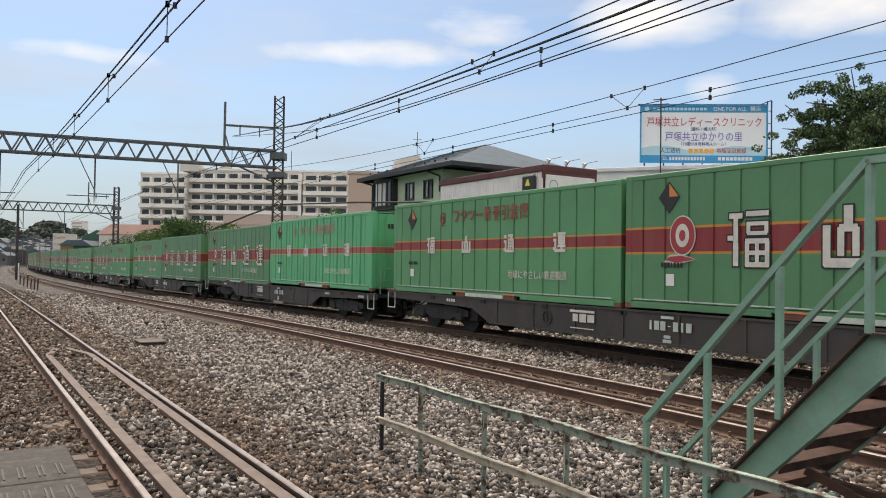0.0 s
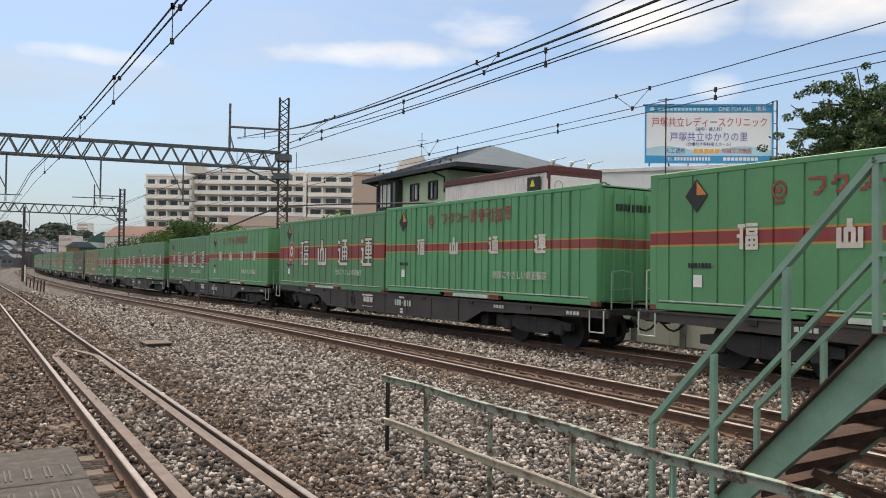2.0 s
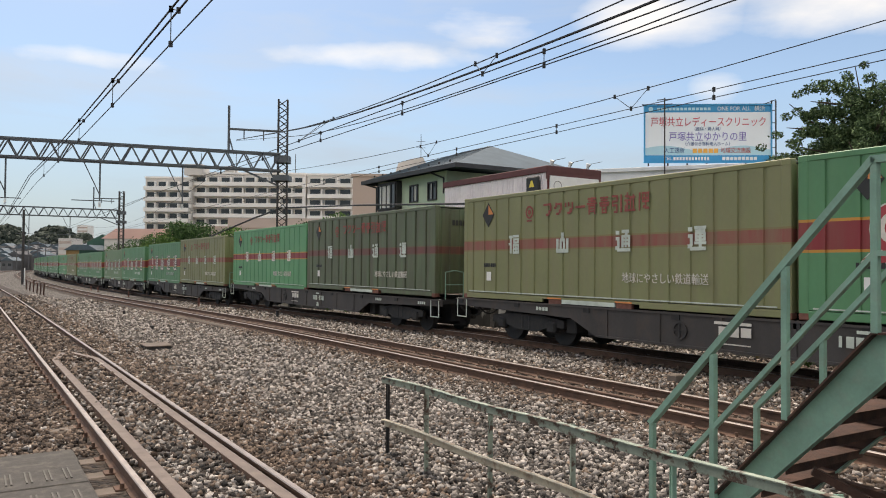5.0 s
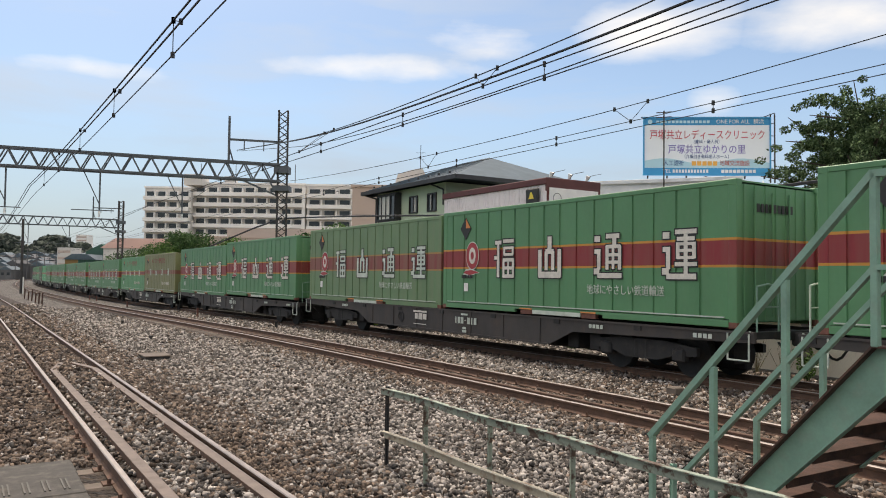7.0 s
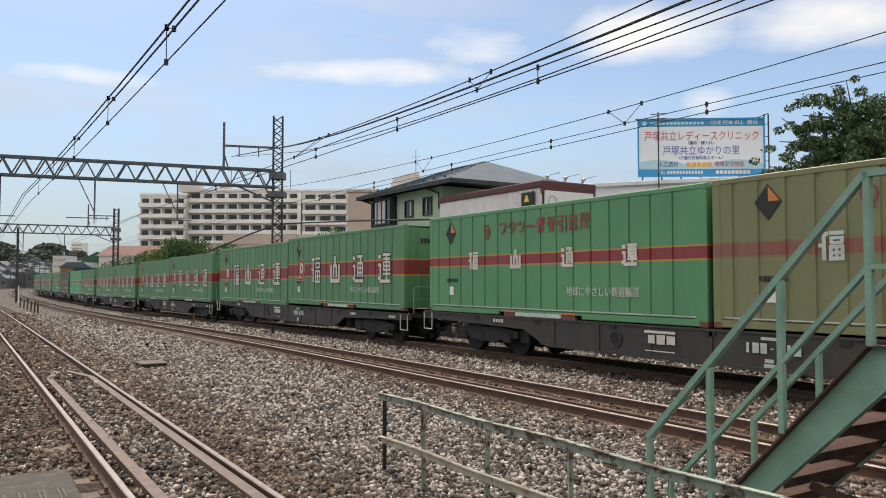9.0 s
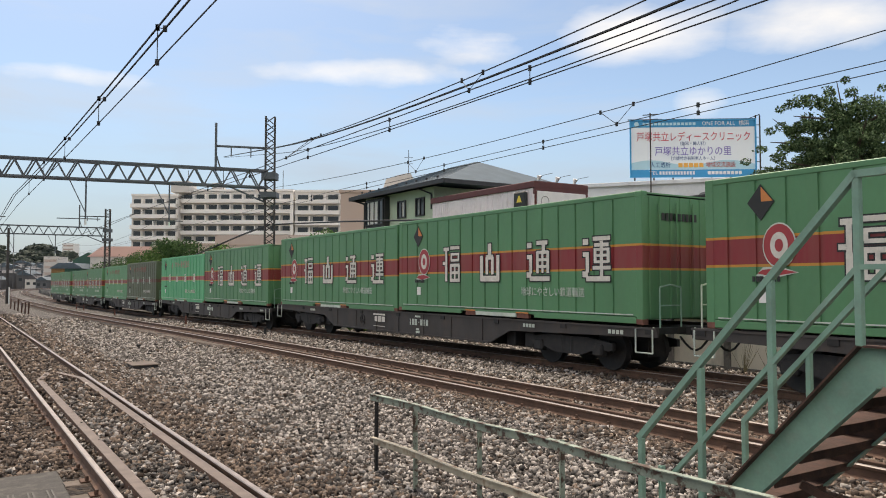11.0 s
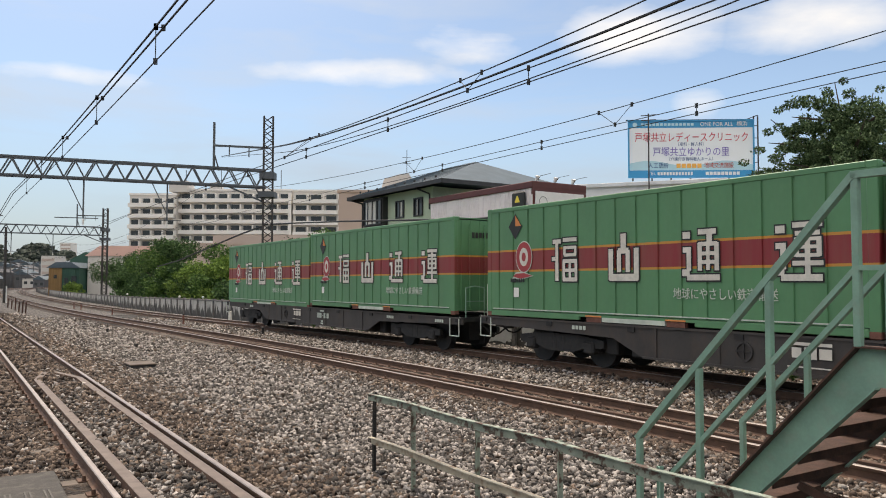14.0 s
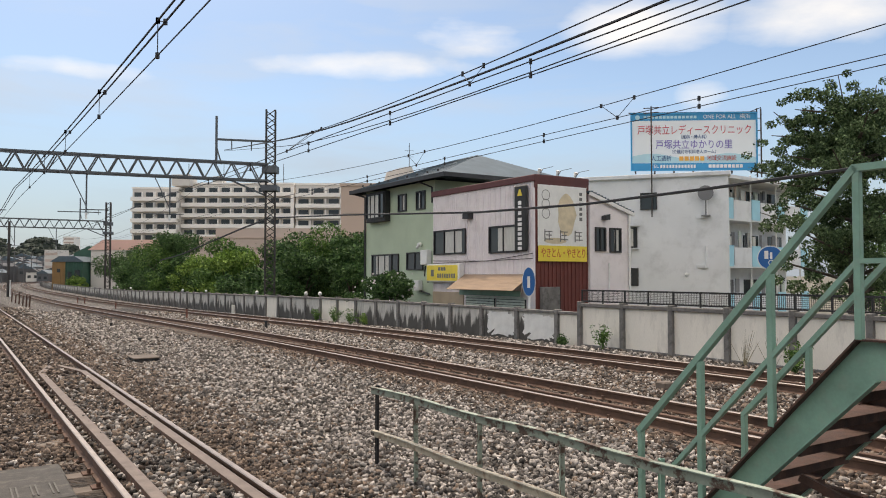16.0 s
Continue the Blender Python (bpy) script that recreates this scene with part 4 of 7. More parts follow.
def build_container(kind, paint, label, pitch, groove, fill, title=None, fine=0.0):
    """A 31-foot box: corrugated body, corner posts and castings, sills, painted emblems. Its base is z = 0."""
    t = thing("freight_container", pose(0, 0, -40), label, "container", "containers on the train")
    for out in (-1, 1):
        bm = bmesh.new()
        corrugated(bm, CL - 0.34, 0.16, CH - 0.10, out * (CW / 2 - 0.012), out, pitch, groove, 0.045 if groove > 0.1 else 0.026, fine)
        part("side_wall", bm, paint, t, recalc=False)
        bm = bmesh.new()
        corrugated(bm, CW - 0.22, 0.12, CH - 0.08, 0, 1, 0.30, 0.08, 0.02)
        bmesh.ops.transform(bm, matrix=Matrix.Translation((out * (CL / 2 - 0.045), 0, 0)) @ pose(0, 0, 0, 0, 0, 90), verts=bm.verts)
        part("end_wall", bm, paint, t, recalc=False)
    bm = bmesh.new()
    box(bm, (0, 0, CH - 0.035), (CL - 0.10, CW - 0.06, 0.03))
    part("roof", bm, paint, t)
    bm = bmesh.new()
    box(bm, (0, 0, 0.12), (CL - 0.3, CW - 0.08, 0.06))
    part("floor", bm, paint, t)
    for x in (-1, 1):
        for y in (-1, 1):
            bm = bmesh.new()
            box(bm, (x * (CL / 2 - 0.085), y * (CW / 2 - 0.06), CH / 2), (0.17, 0.12, CH - 0.2), bevel=0.012)
            part("corner_post", bm, paint, t)
    for y in (-1, 1):
        bm = bmesh.new()
        box(bm, (0, y * (CW / 2 - 0.035), CH - 0.055), (CL - 0.34, 0.07, 0.10), bevel=0.012)
        part("top_rail", bm, paint, t)
    for y in (-1, 1):
        bm = bmesh.new()
        box(bm, (-CL / 2 + 1.7, y * (CW / 2 - 0.03), 0.085), (3.06, 0.075, 0.13), bevel=0.01)
        box(bm, (CL / 2 - 1.7, y * (CW / 2 - 0.03), 0.085), (3.06, 0.075, 0.13), bevel=0.01)
        box(bm, (0, y * (CW / 2 - 0.03), 0.125), (CL - 0.5, 0.070, 0.05))
        part("sill", bm, paint, t)
        bm = bmesh.new()
        box(bm, (0, y * (CW / 2 - 0.025), 0.055), (1.62, 0.06, 0.09))
        part("lift_plate", bm, M["letter_dim"], t, "worn pale lifting plate")
        for x in (-1, 1):
            bm = bmesh.new()
            box(bm, (x * 1.05, y * (CW / 2 - 0.05), 0.045), (0.42, 0.09, 0.10))
            part("fork_pocket", bm, M["brown_rust"], t, "rusty fork pocket")
            bm = bmesh.new()
            box(bm, (x * 1.05, y * (CW / 2 - 0.02), 0.118), (0.46, 0.065, 0.03))
            part("pocket_edge", bm, M["orange"], t, "orange painted edge")
    for x in (-1, 1):
        for y in (-1, 1):
            for z in (0.06, CH - 0.06):
                bm = bmesh.new()
                box(bm, (x * (CL / 2 - 0.09), y * (CW / 2 - 0.08), z), (0.18, 0.165, 0.12), bevel=0.015)
                part("corner_casting", bm, M["brown_rust"] if z < 1 else paint, t)
    # door gear on the leading end
    for y in (-0.75, -0.25, 0.25, 0.75):
        bm = bmesh.new()
        rod(bm, (CL / 2 + 0.005, y, 0.2), (CL / 2 + 0.005, y, CH - 0.2), 0.018)
        part("lock_rod", bm, paint, t)
    left = -CL / 2
    y = -CW / 2 - 0.006
    # hazard-style lozenge, dark with an orange quarter
    bm = bmesh.new()
    prism(bm, ((left + 1.10, 1.82), (left + 0.85, 2.12), (left + 1.10, 2.42), (left + 1.35, 2.12)), 0.006, Matrix.Translation((0, y, 0)))
    part("lozenge", bm, M["black"], t, "black lozenge")
    bm = bmesh.new()
    prism(bm, ((left + 1.11, 2.13), (left + 1.11, 2.38), (left + 1.32, 2.13)), 0.004, Matrix.Translation((0, y - 0.004, 0)))
    part("lozenge_corner", bm, M["orange"], t, "orange quarter of the lozenge")
    bm = bmesh.new()
    box(bm, (left + 1.14, y, 0.58), (0.19, 0.006, 0.22))
    part("plate_label", bm, M["white"], t, "small white label")
    bm = bmesh.new()
    box(bm, (0, y + 0.001, 0.19), (CL - 0.5, 0.012, 0.022))
    part("sill_line", bm, M["letter_dim"], t, "pale worn edge line")
    if kind == "broad":
        bm = bmesh.new()
        disc(bm, (left + 1.42, y - 0.001, 1.40), 0.37, 24, 0.004, 0.80)
        part("roundel_edge", bm, M["letter_dim"], t)
        bm = bmesh.new()
        disc(bm, (left + 1.42, y - 0.004, 1.40), 0.345, 24, 0.004, 0.80)
        part("roundel", bm, M["red"], t, "dark red roundel")
        bm = bmesh.new()
        disc(bm, (left + 1.42, y - 0.008, 1.40), 0.215, 20, 0.004, 0.72, 0.105)
        part("roundel_ring", bm, M["letter_white"], t, "pale ring in the roundel")
        bm = bmesh.new()
        for g, mat_off in ((0.03, 0.0), (0.0, -0.004)):
            if g:
                prism(bm, ((left + 1.02 - g, 0.94 - g), (left + 1.30, 0.90 - g), (left + 1.72 + g, 0.96), (left + 1.40, 1.03 + g), (left + 1.12, 1.02 + g)), 0.004, Matrix.Translation((0, y, 0)))
        part("arrow_edge", bm, M["letter_dim"], t)
        bm = bmesh.new()
        prism(bm, ((left + 1.02, 0.95), (left + 1.30, 0.90), (left + 1.72, 0.965), (left + 1.40, 1.03), (left + 1.12, 1.01)), 0.004, Matrix.Translation((0, y - 0.004, 0)))
        part("arrow", bm, M["red"], t, "dark red arrow mark")
        for i, x in enumerate(OFFSETS[kind]):
            emblem(t, i, left + x, 1.31, 0.82, 0.94, fill, M["black"])
    else:
        for i, x in enumerate(OFFSETS[kind]):
            emblem(t, i, left + x, 1.36, 0.40, 0.43, fill)
        bm = bmesh.new()
        disc(bm, (left + 2.75, y - 0.001, 2.10), 0.155, 18, 0.004, 0.9, 0.11)
        disc(bm, (left + 2.75, y - 0.001, 2.10), 0.06, 12, 0.004, 0.9)
        box(bm, (left + 2.75, y, 1.90), (0.20, 0.004, 0.035))
        part("round_mark", bm, title, t, "small red ring mark")
        # the red heading over the band, as plain shapes
        for i, bars in enumerate(HEADING):
            painted("heading_mark", bars, left + 3.40 + i * 0.362, 2.12, 0.30, 0.29 if i < 4 else 0.36, y, 0.004, title, t)
    words("slogan", "地球にやさしい鉄道輸送", 0.22, M["letter_dim"] if kind == "broad" else M["letter_white"], t, (left + 6.77, y, 0.60), 2.10, "pale painted slogan")
    for i, w in enumerate((0.05, 0.07, 0.06, 0.03, 0.06, 0.06, 0.05)):
        bm = bmesh.new()
        box(bm, (left + 0.95 + i * 0.075, y, 0.86), (w, 0.004, 0.09))
        part("number_bar", bm, M["black"], t)
    for i in range(9):
        bm = bmesh.new()
        box(bm, (CL / 2 - 0.02, -0.62 + i * 0.12, 2.12), (0.012, 0.08, 0.15))
        part("end_number_bar", bm, M["black"], t)
    return t


KINDS = {
    "broad": build_container("broad", M["c_broad"], "green freight container with broad dark red band and white emblems", 0.545, 0.065, M["letter_white"]),
    "dull": build_container("broad", M["c_broad_dull"], "dull brownish-green freight container with a broad dark red band", 0.545, 0.065, M["letter_dim"]),
    "narrow": build_container("narrow", M["c_narrow"], "green freight container with a narrow red band and red heading", 0.545, 0.055, M["letter_white"], M["title_red"]),
    "ribbed": build_container("narrow", M["c_ribbed"], "mid-green deeply ribbed freight container with narrow red band", 0.305, 0.11, M["letter_white"], M["title_red"], 0.03),
    "mint": build_container("narrow", M["c_mint"], "bright mint-green freight container with a bleached narrow red band", 0.305, 0.11, M["letter_white"], M["title_pink"], 0.03),
    "olive": build_container("narrow", M["c_olive"], "olive-brown faded freight container with a thin red band", 0.50, 0.10, M["letter_dim"], M["title_red"]),
    "brown": build_container("narrow", M["c_brown"], "dark brown grime-streaked corrugated freight container", 0.60, 0.11, M["letter_dim"], M["title_red"]),
}


def build_wagon():
    """A container flat wagon: frame, deep side sills, two bogies with four wheels each, couplers, end handrails."""
    t = thing("flat_wagon", pose(0, 0, -60), "sooty dark grey container flat wagon with white markings", "freight wagon", "wagons of the train")
    L = 19.6
    bm = bmesh.new()
    box(bm, (0, 0, 0.90), (L, 0.55, 0.16))
    for x in np.linspace(-L / 2 + 0.2, L / 2 - 0.2, 9):
        box(bm, (x, 0, 0.91), (0.18, 2.5, 0.12))
    part("frame", bm, M["dark_steel"], t)
    for y in (-1, 1):
        bm = bmesh.new()
        out = ((-L / 2, 0.985), (-L / 2, 0.80), (-7.9, 0.76), (-5.3, 0.70), (-4.5, 0.36), (4.5, 0.36), (5.3, 0.70), (7.9, 0.76), (L / 2, 0.80), (L / 2, 0.985))
        prism(bm, out, 0.05, Matrix.Translation((0, y * 1.20 - 0.025, 0)))
        for x in np.arange(-4.2, 4.3, 1.4):
            box(bm, (x, y * 1.235, 0.66), (0.06, 0.03, 0.56))
        box(bm, (0, y * 1.235, 0.965), (L, 0.04, 0.04))
        box(bm, (0, y * 1.235, 0.38), (9.0, 0.05, 0.04))
        part("side_sill", bm, M["wagon"], t)
        bm = bmesh.new()
        disc(bm, (-2.3, y * 1.26, 0.66), 0.17, 18, 0.02, 1.0, 0.13)
        bar(bm, (-2.45, y * 1.25, 0.66), (-2.15, y * 1.25, 0.66), 0.02)
        bar(bm, (-2.3, y * 1.25, 0.5), (-2.3, y * 1.25, 0.82), 0.02)
        part("brake_wheel", bm, M["lattice"], t)
    bm = bmesh.new()
    y = -1.262
    for x, z, w, h in ((-1.35, 0.72, 0.16, 0.16), (-1.12, 0.72, 0.20, 0.18), (-0.88, 0.72, 0.20, 0.16), (-1.15, 0.86, 0.75, 0.05), (-1.15, 0.50, 0.72, 0.02)):
        box(bm, (x, y, z), (w, 0.004, h))
    part("white_mark", bm, M["letter_white"], t, "white painted mark on the sill")
    marks = [(0.75 + i * 0.15, 0.72, w, 0.02 if i == 3 else 0.17) for i, w in enumerate((0.05, 0.12, 0.12, 0.07, 0.12, 0.05, 0.12))]
    marks += [(1.15, 0.88, 0.3, 0.05), (1.15, 0.52, 0.16, 0.06), (1.15, 0.44, 0.2, 0.06)]
    marks += [(x + i * 0.11, 0.86, 0.08, 0.08) for x in (-6.4, 5.9, 8.6) for i in range(4)]
    for x, z, w, h in marks:
        bm = bmesh.new()
        box(bm, (x, y, z), (w, 0.004, h))
        part("number_bar", bm, M["letter_dim"], t, "pale painted number bar")
    # tanks, brake gear and added dark blocks that stand for the shaded underside
    bm = bmesh.new()
    rod(bm, (1.2, -0.55, 0.52), (2.6, -0.55, 0.52), 0.2, 14)
    rod(bm, (-2.8, 0.5, 0.52), (-1.0, 0.5, 0.52), 0.2, 14)
    box(bm, (3.4, -0.3, 0.55), (0.6, 0.5, 0.3), bevel=0.03)
    box(bm, (0, 0.1, 0.56), (17.2, 0.5, 0.56))
    box(bm, (0, 0.45, 0.40), (9.8, 0.3, 0.46), bevel=0.04)
    for x in (-5.6, -4.9, -3.6, 4.2, 5.0, 5.7):
        box(bm, (x, -0.7, 0.50), (0.34, 0.5, 0.36), bevel=0.03)
    part("brake_gear_and_fill", bm, M["dark_steel"], t)
    for end in (-1, 1):
        bm = bmesh.new()
        box(bm, (end * 10.0, 0, 0.84), (0.55, 0.22, 0.24), bevel=0.03)
        box(bm, (end * 10.22, 0, 0.84), (0.14, 0.30, 0.30), bevel=0.04)
        part("coupler", bm, M["dark_steel"], t)
        bm = bmesh.new()
        x = end * 9.72
        for a, b in (((x, -1.24, 0.98), (x, -1.24, 1.00)), ((x, -1.27, 0.95), (x, -1.27, 0.50)), ((x - end * 0.42, -1.27, 0.95), (x - end * 0.42, -1.27, 0.50)), ((x, -1.27, 0.50), (x - end * 0.42, -1.27, 0.50))):
            rod(bm, a, b, 0.016, 6)
        part("step_iron", bm, M["letter_dim"], t, "pale painted end step")
        bm = bmesh.new()
        pts = ((x, -1.05, 0.98), (x, -1.05, 1.75), (x, -0.75, 1.80), (x, -0.45, 1.75), (x, -0.45, 0.98))
        for a, b in zip(pts[:-1], pts[1:]):
            rod(bm, a, b, 0.017, 6)
        rod(bm, (x, -1.05, 1.4), (x, -0.45, 1.4), 0.014, 6)
        part("handrail", bm, M["green_steel"] if end > 0 else M["letter_dim"], t, "thin end handrail")
        bm = bmesh.new()
        pts = [(x + end * 0.1, -0.6 + 0.15 * i, 0.80 - 0.28 * math.sin(i / 6 * math.pi)) for i in range(7)]
        for a, b in zip(pts[:-1], pts[1:]):
            rod(bm, a, b, 0.022, 6)
        part("brake_hose", bm, M["black"], t)
        bx = end * 7.1
        bm = bmesh.new()
        for y in (-1, 1):
            prism(bm, ((bx - 1.35, 0.60), (bx - 1.35, 0.44), (bx - 0.75, 0.40), (bx - 0.42, 0.30), (bx + 0.42, 0.30), (bx + 0.75, 0.40), (bx + 1.35, 0.44), (bx + 1.35, 0.60), (bx + 0.6, 0.68), (bx - 0.6, 0.68)), 0.10, Matrix.Translation((0, y * 0.98 - 0.05, 0)))
            for k in (-0.14, 0.14):
                rod(bm, (bx + k, y * 0.98, 0.34), (bx + k, y * 0.98, 0.66), 0.07, 10)
            for k in (-0.95, 0.95):
                box(bm, (bx + k, y * 0.99, 0.43), (0.30, 0.2, 0.26), bevel=0.04)
        box(bm, (bx, 0, 0.55), (0.5, 1.9, 0.22))
        # added dark block that closes the view under the wagon
        box(bm, (bx, 0.30, 0.36), (3.0, 0.20, 0.44), bevel=0.03)
        bogie = part("bogie", bm, M["dark_steel"], t)
        for k in (-0.95, 0.95):
            bm = bmesh.new()
            rod(bm, (bx + k, -0.75, 0.43), (bx + k, 0.75, 0.43), 0.07, 8)
            part("axle", bm, M["dark_steel"], bogie)
            for y in (-1, 1):
                bm = bmesh.new()
                rod(bm, (bx + k, y * 0.53, 0.43), (bx + k, y * 0.66, 0.43), 0.43, 28)
                rod(bm, (bx + k, y * 0.50, 0.43), (bx + k, y * 0.53, 0.43), 0.455, 28)
                rod(bm, (bx + k, y * 0.66, 0.43), (bx + k, y * 0.71, 0.43), 0.12, 12)
                part("wheel", bm, M["dark_steel"], bogie)
    return t


# Pairs from the head of the train to its tail: leading container, trailing container
LOADS = (("broad", "narrow"), ("mint", "broad"), ("broad", "narrow"), ("ribbed", "broad"), ("narrow", "broad"), ("broad", "broad"), ("broad", "olive"), ("brown", "narrow"), ("olive", "broad"), ("broad", "dull"),
         ("broad", "broad"), ("olive", "narrow"), ("broad", "broad"), ("broad", "broad"), ("broad", "broad"), ("broad", "mint"), ("brown", "narrow"), ("broad", "broad"), ("broad", "broad"))
WAGON = build_wagon()
SPEED, PITCH, TAIL = 25.2, 20.4, 20.5
TRAIN = []


def assemble_train():
    """Each wagon with its two containers; TRAIN holds (thing, its middle's place at the start, height)."""
    used = set()
    for k, pair in enumerate(LOADS):
        rear = TAIL + PITCH * k
        w = WAGON if k == 0 else copy_thing(WAGON, pose(0, 0, -60))
        TRAIN.append((w, rear - 9.47, 0.0))
        for kind, back in zip(pair, (9.53, 0.0)):
            c = KINDS[kind] if kind not in used else copy_thing(KINDS[kind], pose(0, 0, -40))
            used.add(kind)
            TRAIN.append((c, rear - back - 4.705, 1.0))


assemble_train()


def run(t):
    """Metres covered since the start: a nearly steady speed with slight surges."""
    ts = (0, 0.5, 1, 1.5, 2, 2.5, 3, 3.5, 4, 5, 6, 6.5, 7, 7.5, 8, 8.5, 9, 10.2, 11.5, 12, 12.5, 13, 13.5, 14, 14.5, 15, 16)
    ds = (0.15, 0.53, 0.38, 0.77, 0.58, 0.90, 0.75, 0.58, -0.13, 0.15, 0.5, 0.63, 0.42, 0.31, -0.25, -0.40, -0.17, -0.2, -0.21, -0.33, -0.43, -0.40, -0.05, -0.60, -0.22, -0.27, -0.27)
    return SPEED * t + float(np.interp(t, ts, ds))


def motions():
    """The train runs past at a steady speed."""
    for ob, s0, z in TRAIN:
        rows = []
        times = [0.0]
        while times[-1] < 16.0:
            s = s0 - run(times[-1])
            times.append(min(16.0, times[-1] + (0.5 if s > -22 else 2.0)))
        for t in times:
            s = s0 - run(t)
            m = turned(s, V_C, rail_z(s, V_C) + z)
            rows.append((t, m))
        walk(ob, rows)

# ---- trackside wall ----


def build_wall():
    """Low stained concrete panel wall between posts, and a taller paler stretch with a screen on top."""
    V = 16.0
    low = thing("trackside_wall", Matrix.Identity(4), "low stained grey concrete panel wall beside the tracks", "wall", kind="structure")
    s, i = 17.0, 0
    rng = random.Random(3)
    while s < 230:
        step = 1.0 if i == 0 else 2.0 if s < 100 else 4.0
        z = float(np.interp(s, LS, LZ)) - 0.36
        m = turned(s + step / 2, V, z)
        top = float(np.interp(s, [17, 34, 60, 100], [1.09, 1.24, 1.30, 1.16]))
        bm = bmesh.new()
        box(bm, (0, 0, top / 2 - 0.04), (step - 0.10, 0.08, top - 0.08), bevel=0.008)
        ob = part("panel", bm, M["concrete_clean"] if i in (0, 8, 9, 13) else M["sooty_panel"], low)
        ob.matrix_basis = m
        bm = bmesh.new()
        box(bm, (0, -0.02, top - 0.04), (step - 0.06, 0.17, 0.09), bevel=0.012)
        ob = part("coping", bm, M["concrete_post"], low)
        ob.matrix_basis = m
        bm = bmesh.new()
        box(bm, (-step / 2, -0.03, top / 2 + 0.03), (0.17, 0.20, top + 0.06), bevel=0.015)
        ob = part("post", bm, M["concrete_post"], low)
        ob.matrix_basis = m
        if i in (1, 2):
            # patches where the dark face has flaked off
            bm = bmesh.new()
            n = 90
            pts = []
            for k in range(n):
                a = k * math.tau / n
                r = 1 + 0.05 * math.sin(3 * a + i) + 0.05 * math.sin(11 * a + 2 * i) + rng.uniform(-0.08, 0.06) - (0.45 if 3.6 + 0.2 * i < a < 4.1 + 0.1 * i else 0)
                c, d = math.cos(a), math.sin(a)
                pts.append((0.06 + 0.78 * r * math.copysign(abs(c) ** 0.4, c), top * 0.50 + top * 0.36 * r * math.copysign(abs(d) ** 0.45, d)))
            prism(bm, pts, 0.004, Matrix.Translation((0, -0.045, 0)))
            ob = part("flaked_patch", bm, M["bare_patch"], low, "flaked white patch")
            ob.matrix_basis = m
        s += step
        i += 1
    tall = thing("trackside_wall", Matrix.Identity(4), "pale concrete panel wall with a mesh screen on top", "wall", kind="structure")
    s, i = -14.0, 0
    while s < 16.9:
        step = 1.72
        m = turned(s + step / 2, V, -0.25)
        bm = bmesh.new()
        box(bm, (0, 0, 0.69), (step - 0.12, 0.08, 1.28), bevel=0.01)
        ob = part("panel", bm, M["concrete_clean"], tall)
        ob.matrix_basis = m
        bm = bmesh.new()
        box(bm, (0, -0.02, 1.31), (step - 0.004, 0.20, 0.11), bevel=0.015)
        box(bm, (0, -0.03, 0.07), (step - 0.12, 0.12, 0.14), bevel=0.01)
        ob = part("coping", bm, M["concrete_post"], tall)
        ob.matrix_basis = m
        bm = bmesh.new()
        box(bm, (-step / 2, -0.03, 0.70), (0.15, 0.22, 1.42), bevel=0.015)
        ob = part("post", bm, M["concrete_post"], tall)
        ob.matrix_basis = m
        bm = bmesh.new()
        for x in (-step / 2, 0.0):
            box(bm, (x, 0.02, 1.56), (0.035, 0.035, 0.40))
        for z in (1.42, 1.75):
            box(bm, (0, 0.02, z), (step, 0.04, 0.04))
        ob = part("screen_frame", bm, M["frame_dark"], tall, "dark screen frame")
        ob.matrix_basis = m
        bm = bmesh.new()
        for x in np.arange(-step / 2 + 0.03, step / 2, 0.05):
            box(bm, (x, 0.03, 1.585), (0.008, 0.006, 0.33))
        for z in np.arange(1.45, 1.75, 0.045):
            box(bm, (0, 0.036, z), (step, 0.006, 0.008))
        ob = part("screen_mesh", bm, M["lattice"], tall, "grey wire mesh")
        ob.matrix_basis = m
        s += step
    # white round lamps and caps that stand along the wall
    first = None
    for s in (96, 88, 66, 59, 47.5, 39.5, 37.6):
        m = turned(s, 16.6, float(np.interp(s, LS, LZ)) - 0.36)
        if first is None:
            first = thing("wall_lamp", m, "small white globe lamp on a thin pole", "lamp", "lamps along the wall")
            bm = bmesh.new()
            rod(bm, (0, 0, 0), (0, 0, 1.32), 0.025)
            part("pole", bm, M["lattice"], first)
            bm = bmesh.new()
            bmesh.ops.create_icosphere(bm, subdivisions=2, radius=0.11, matrix=Matrix.Translation((0, 0, 1.42)))
            part("globe", bm, M["white"], first, "white globe", True)
        else:
            copy_thing(first, m)


build_wall()

# ---- steel stair, fence and small trackside things ----


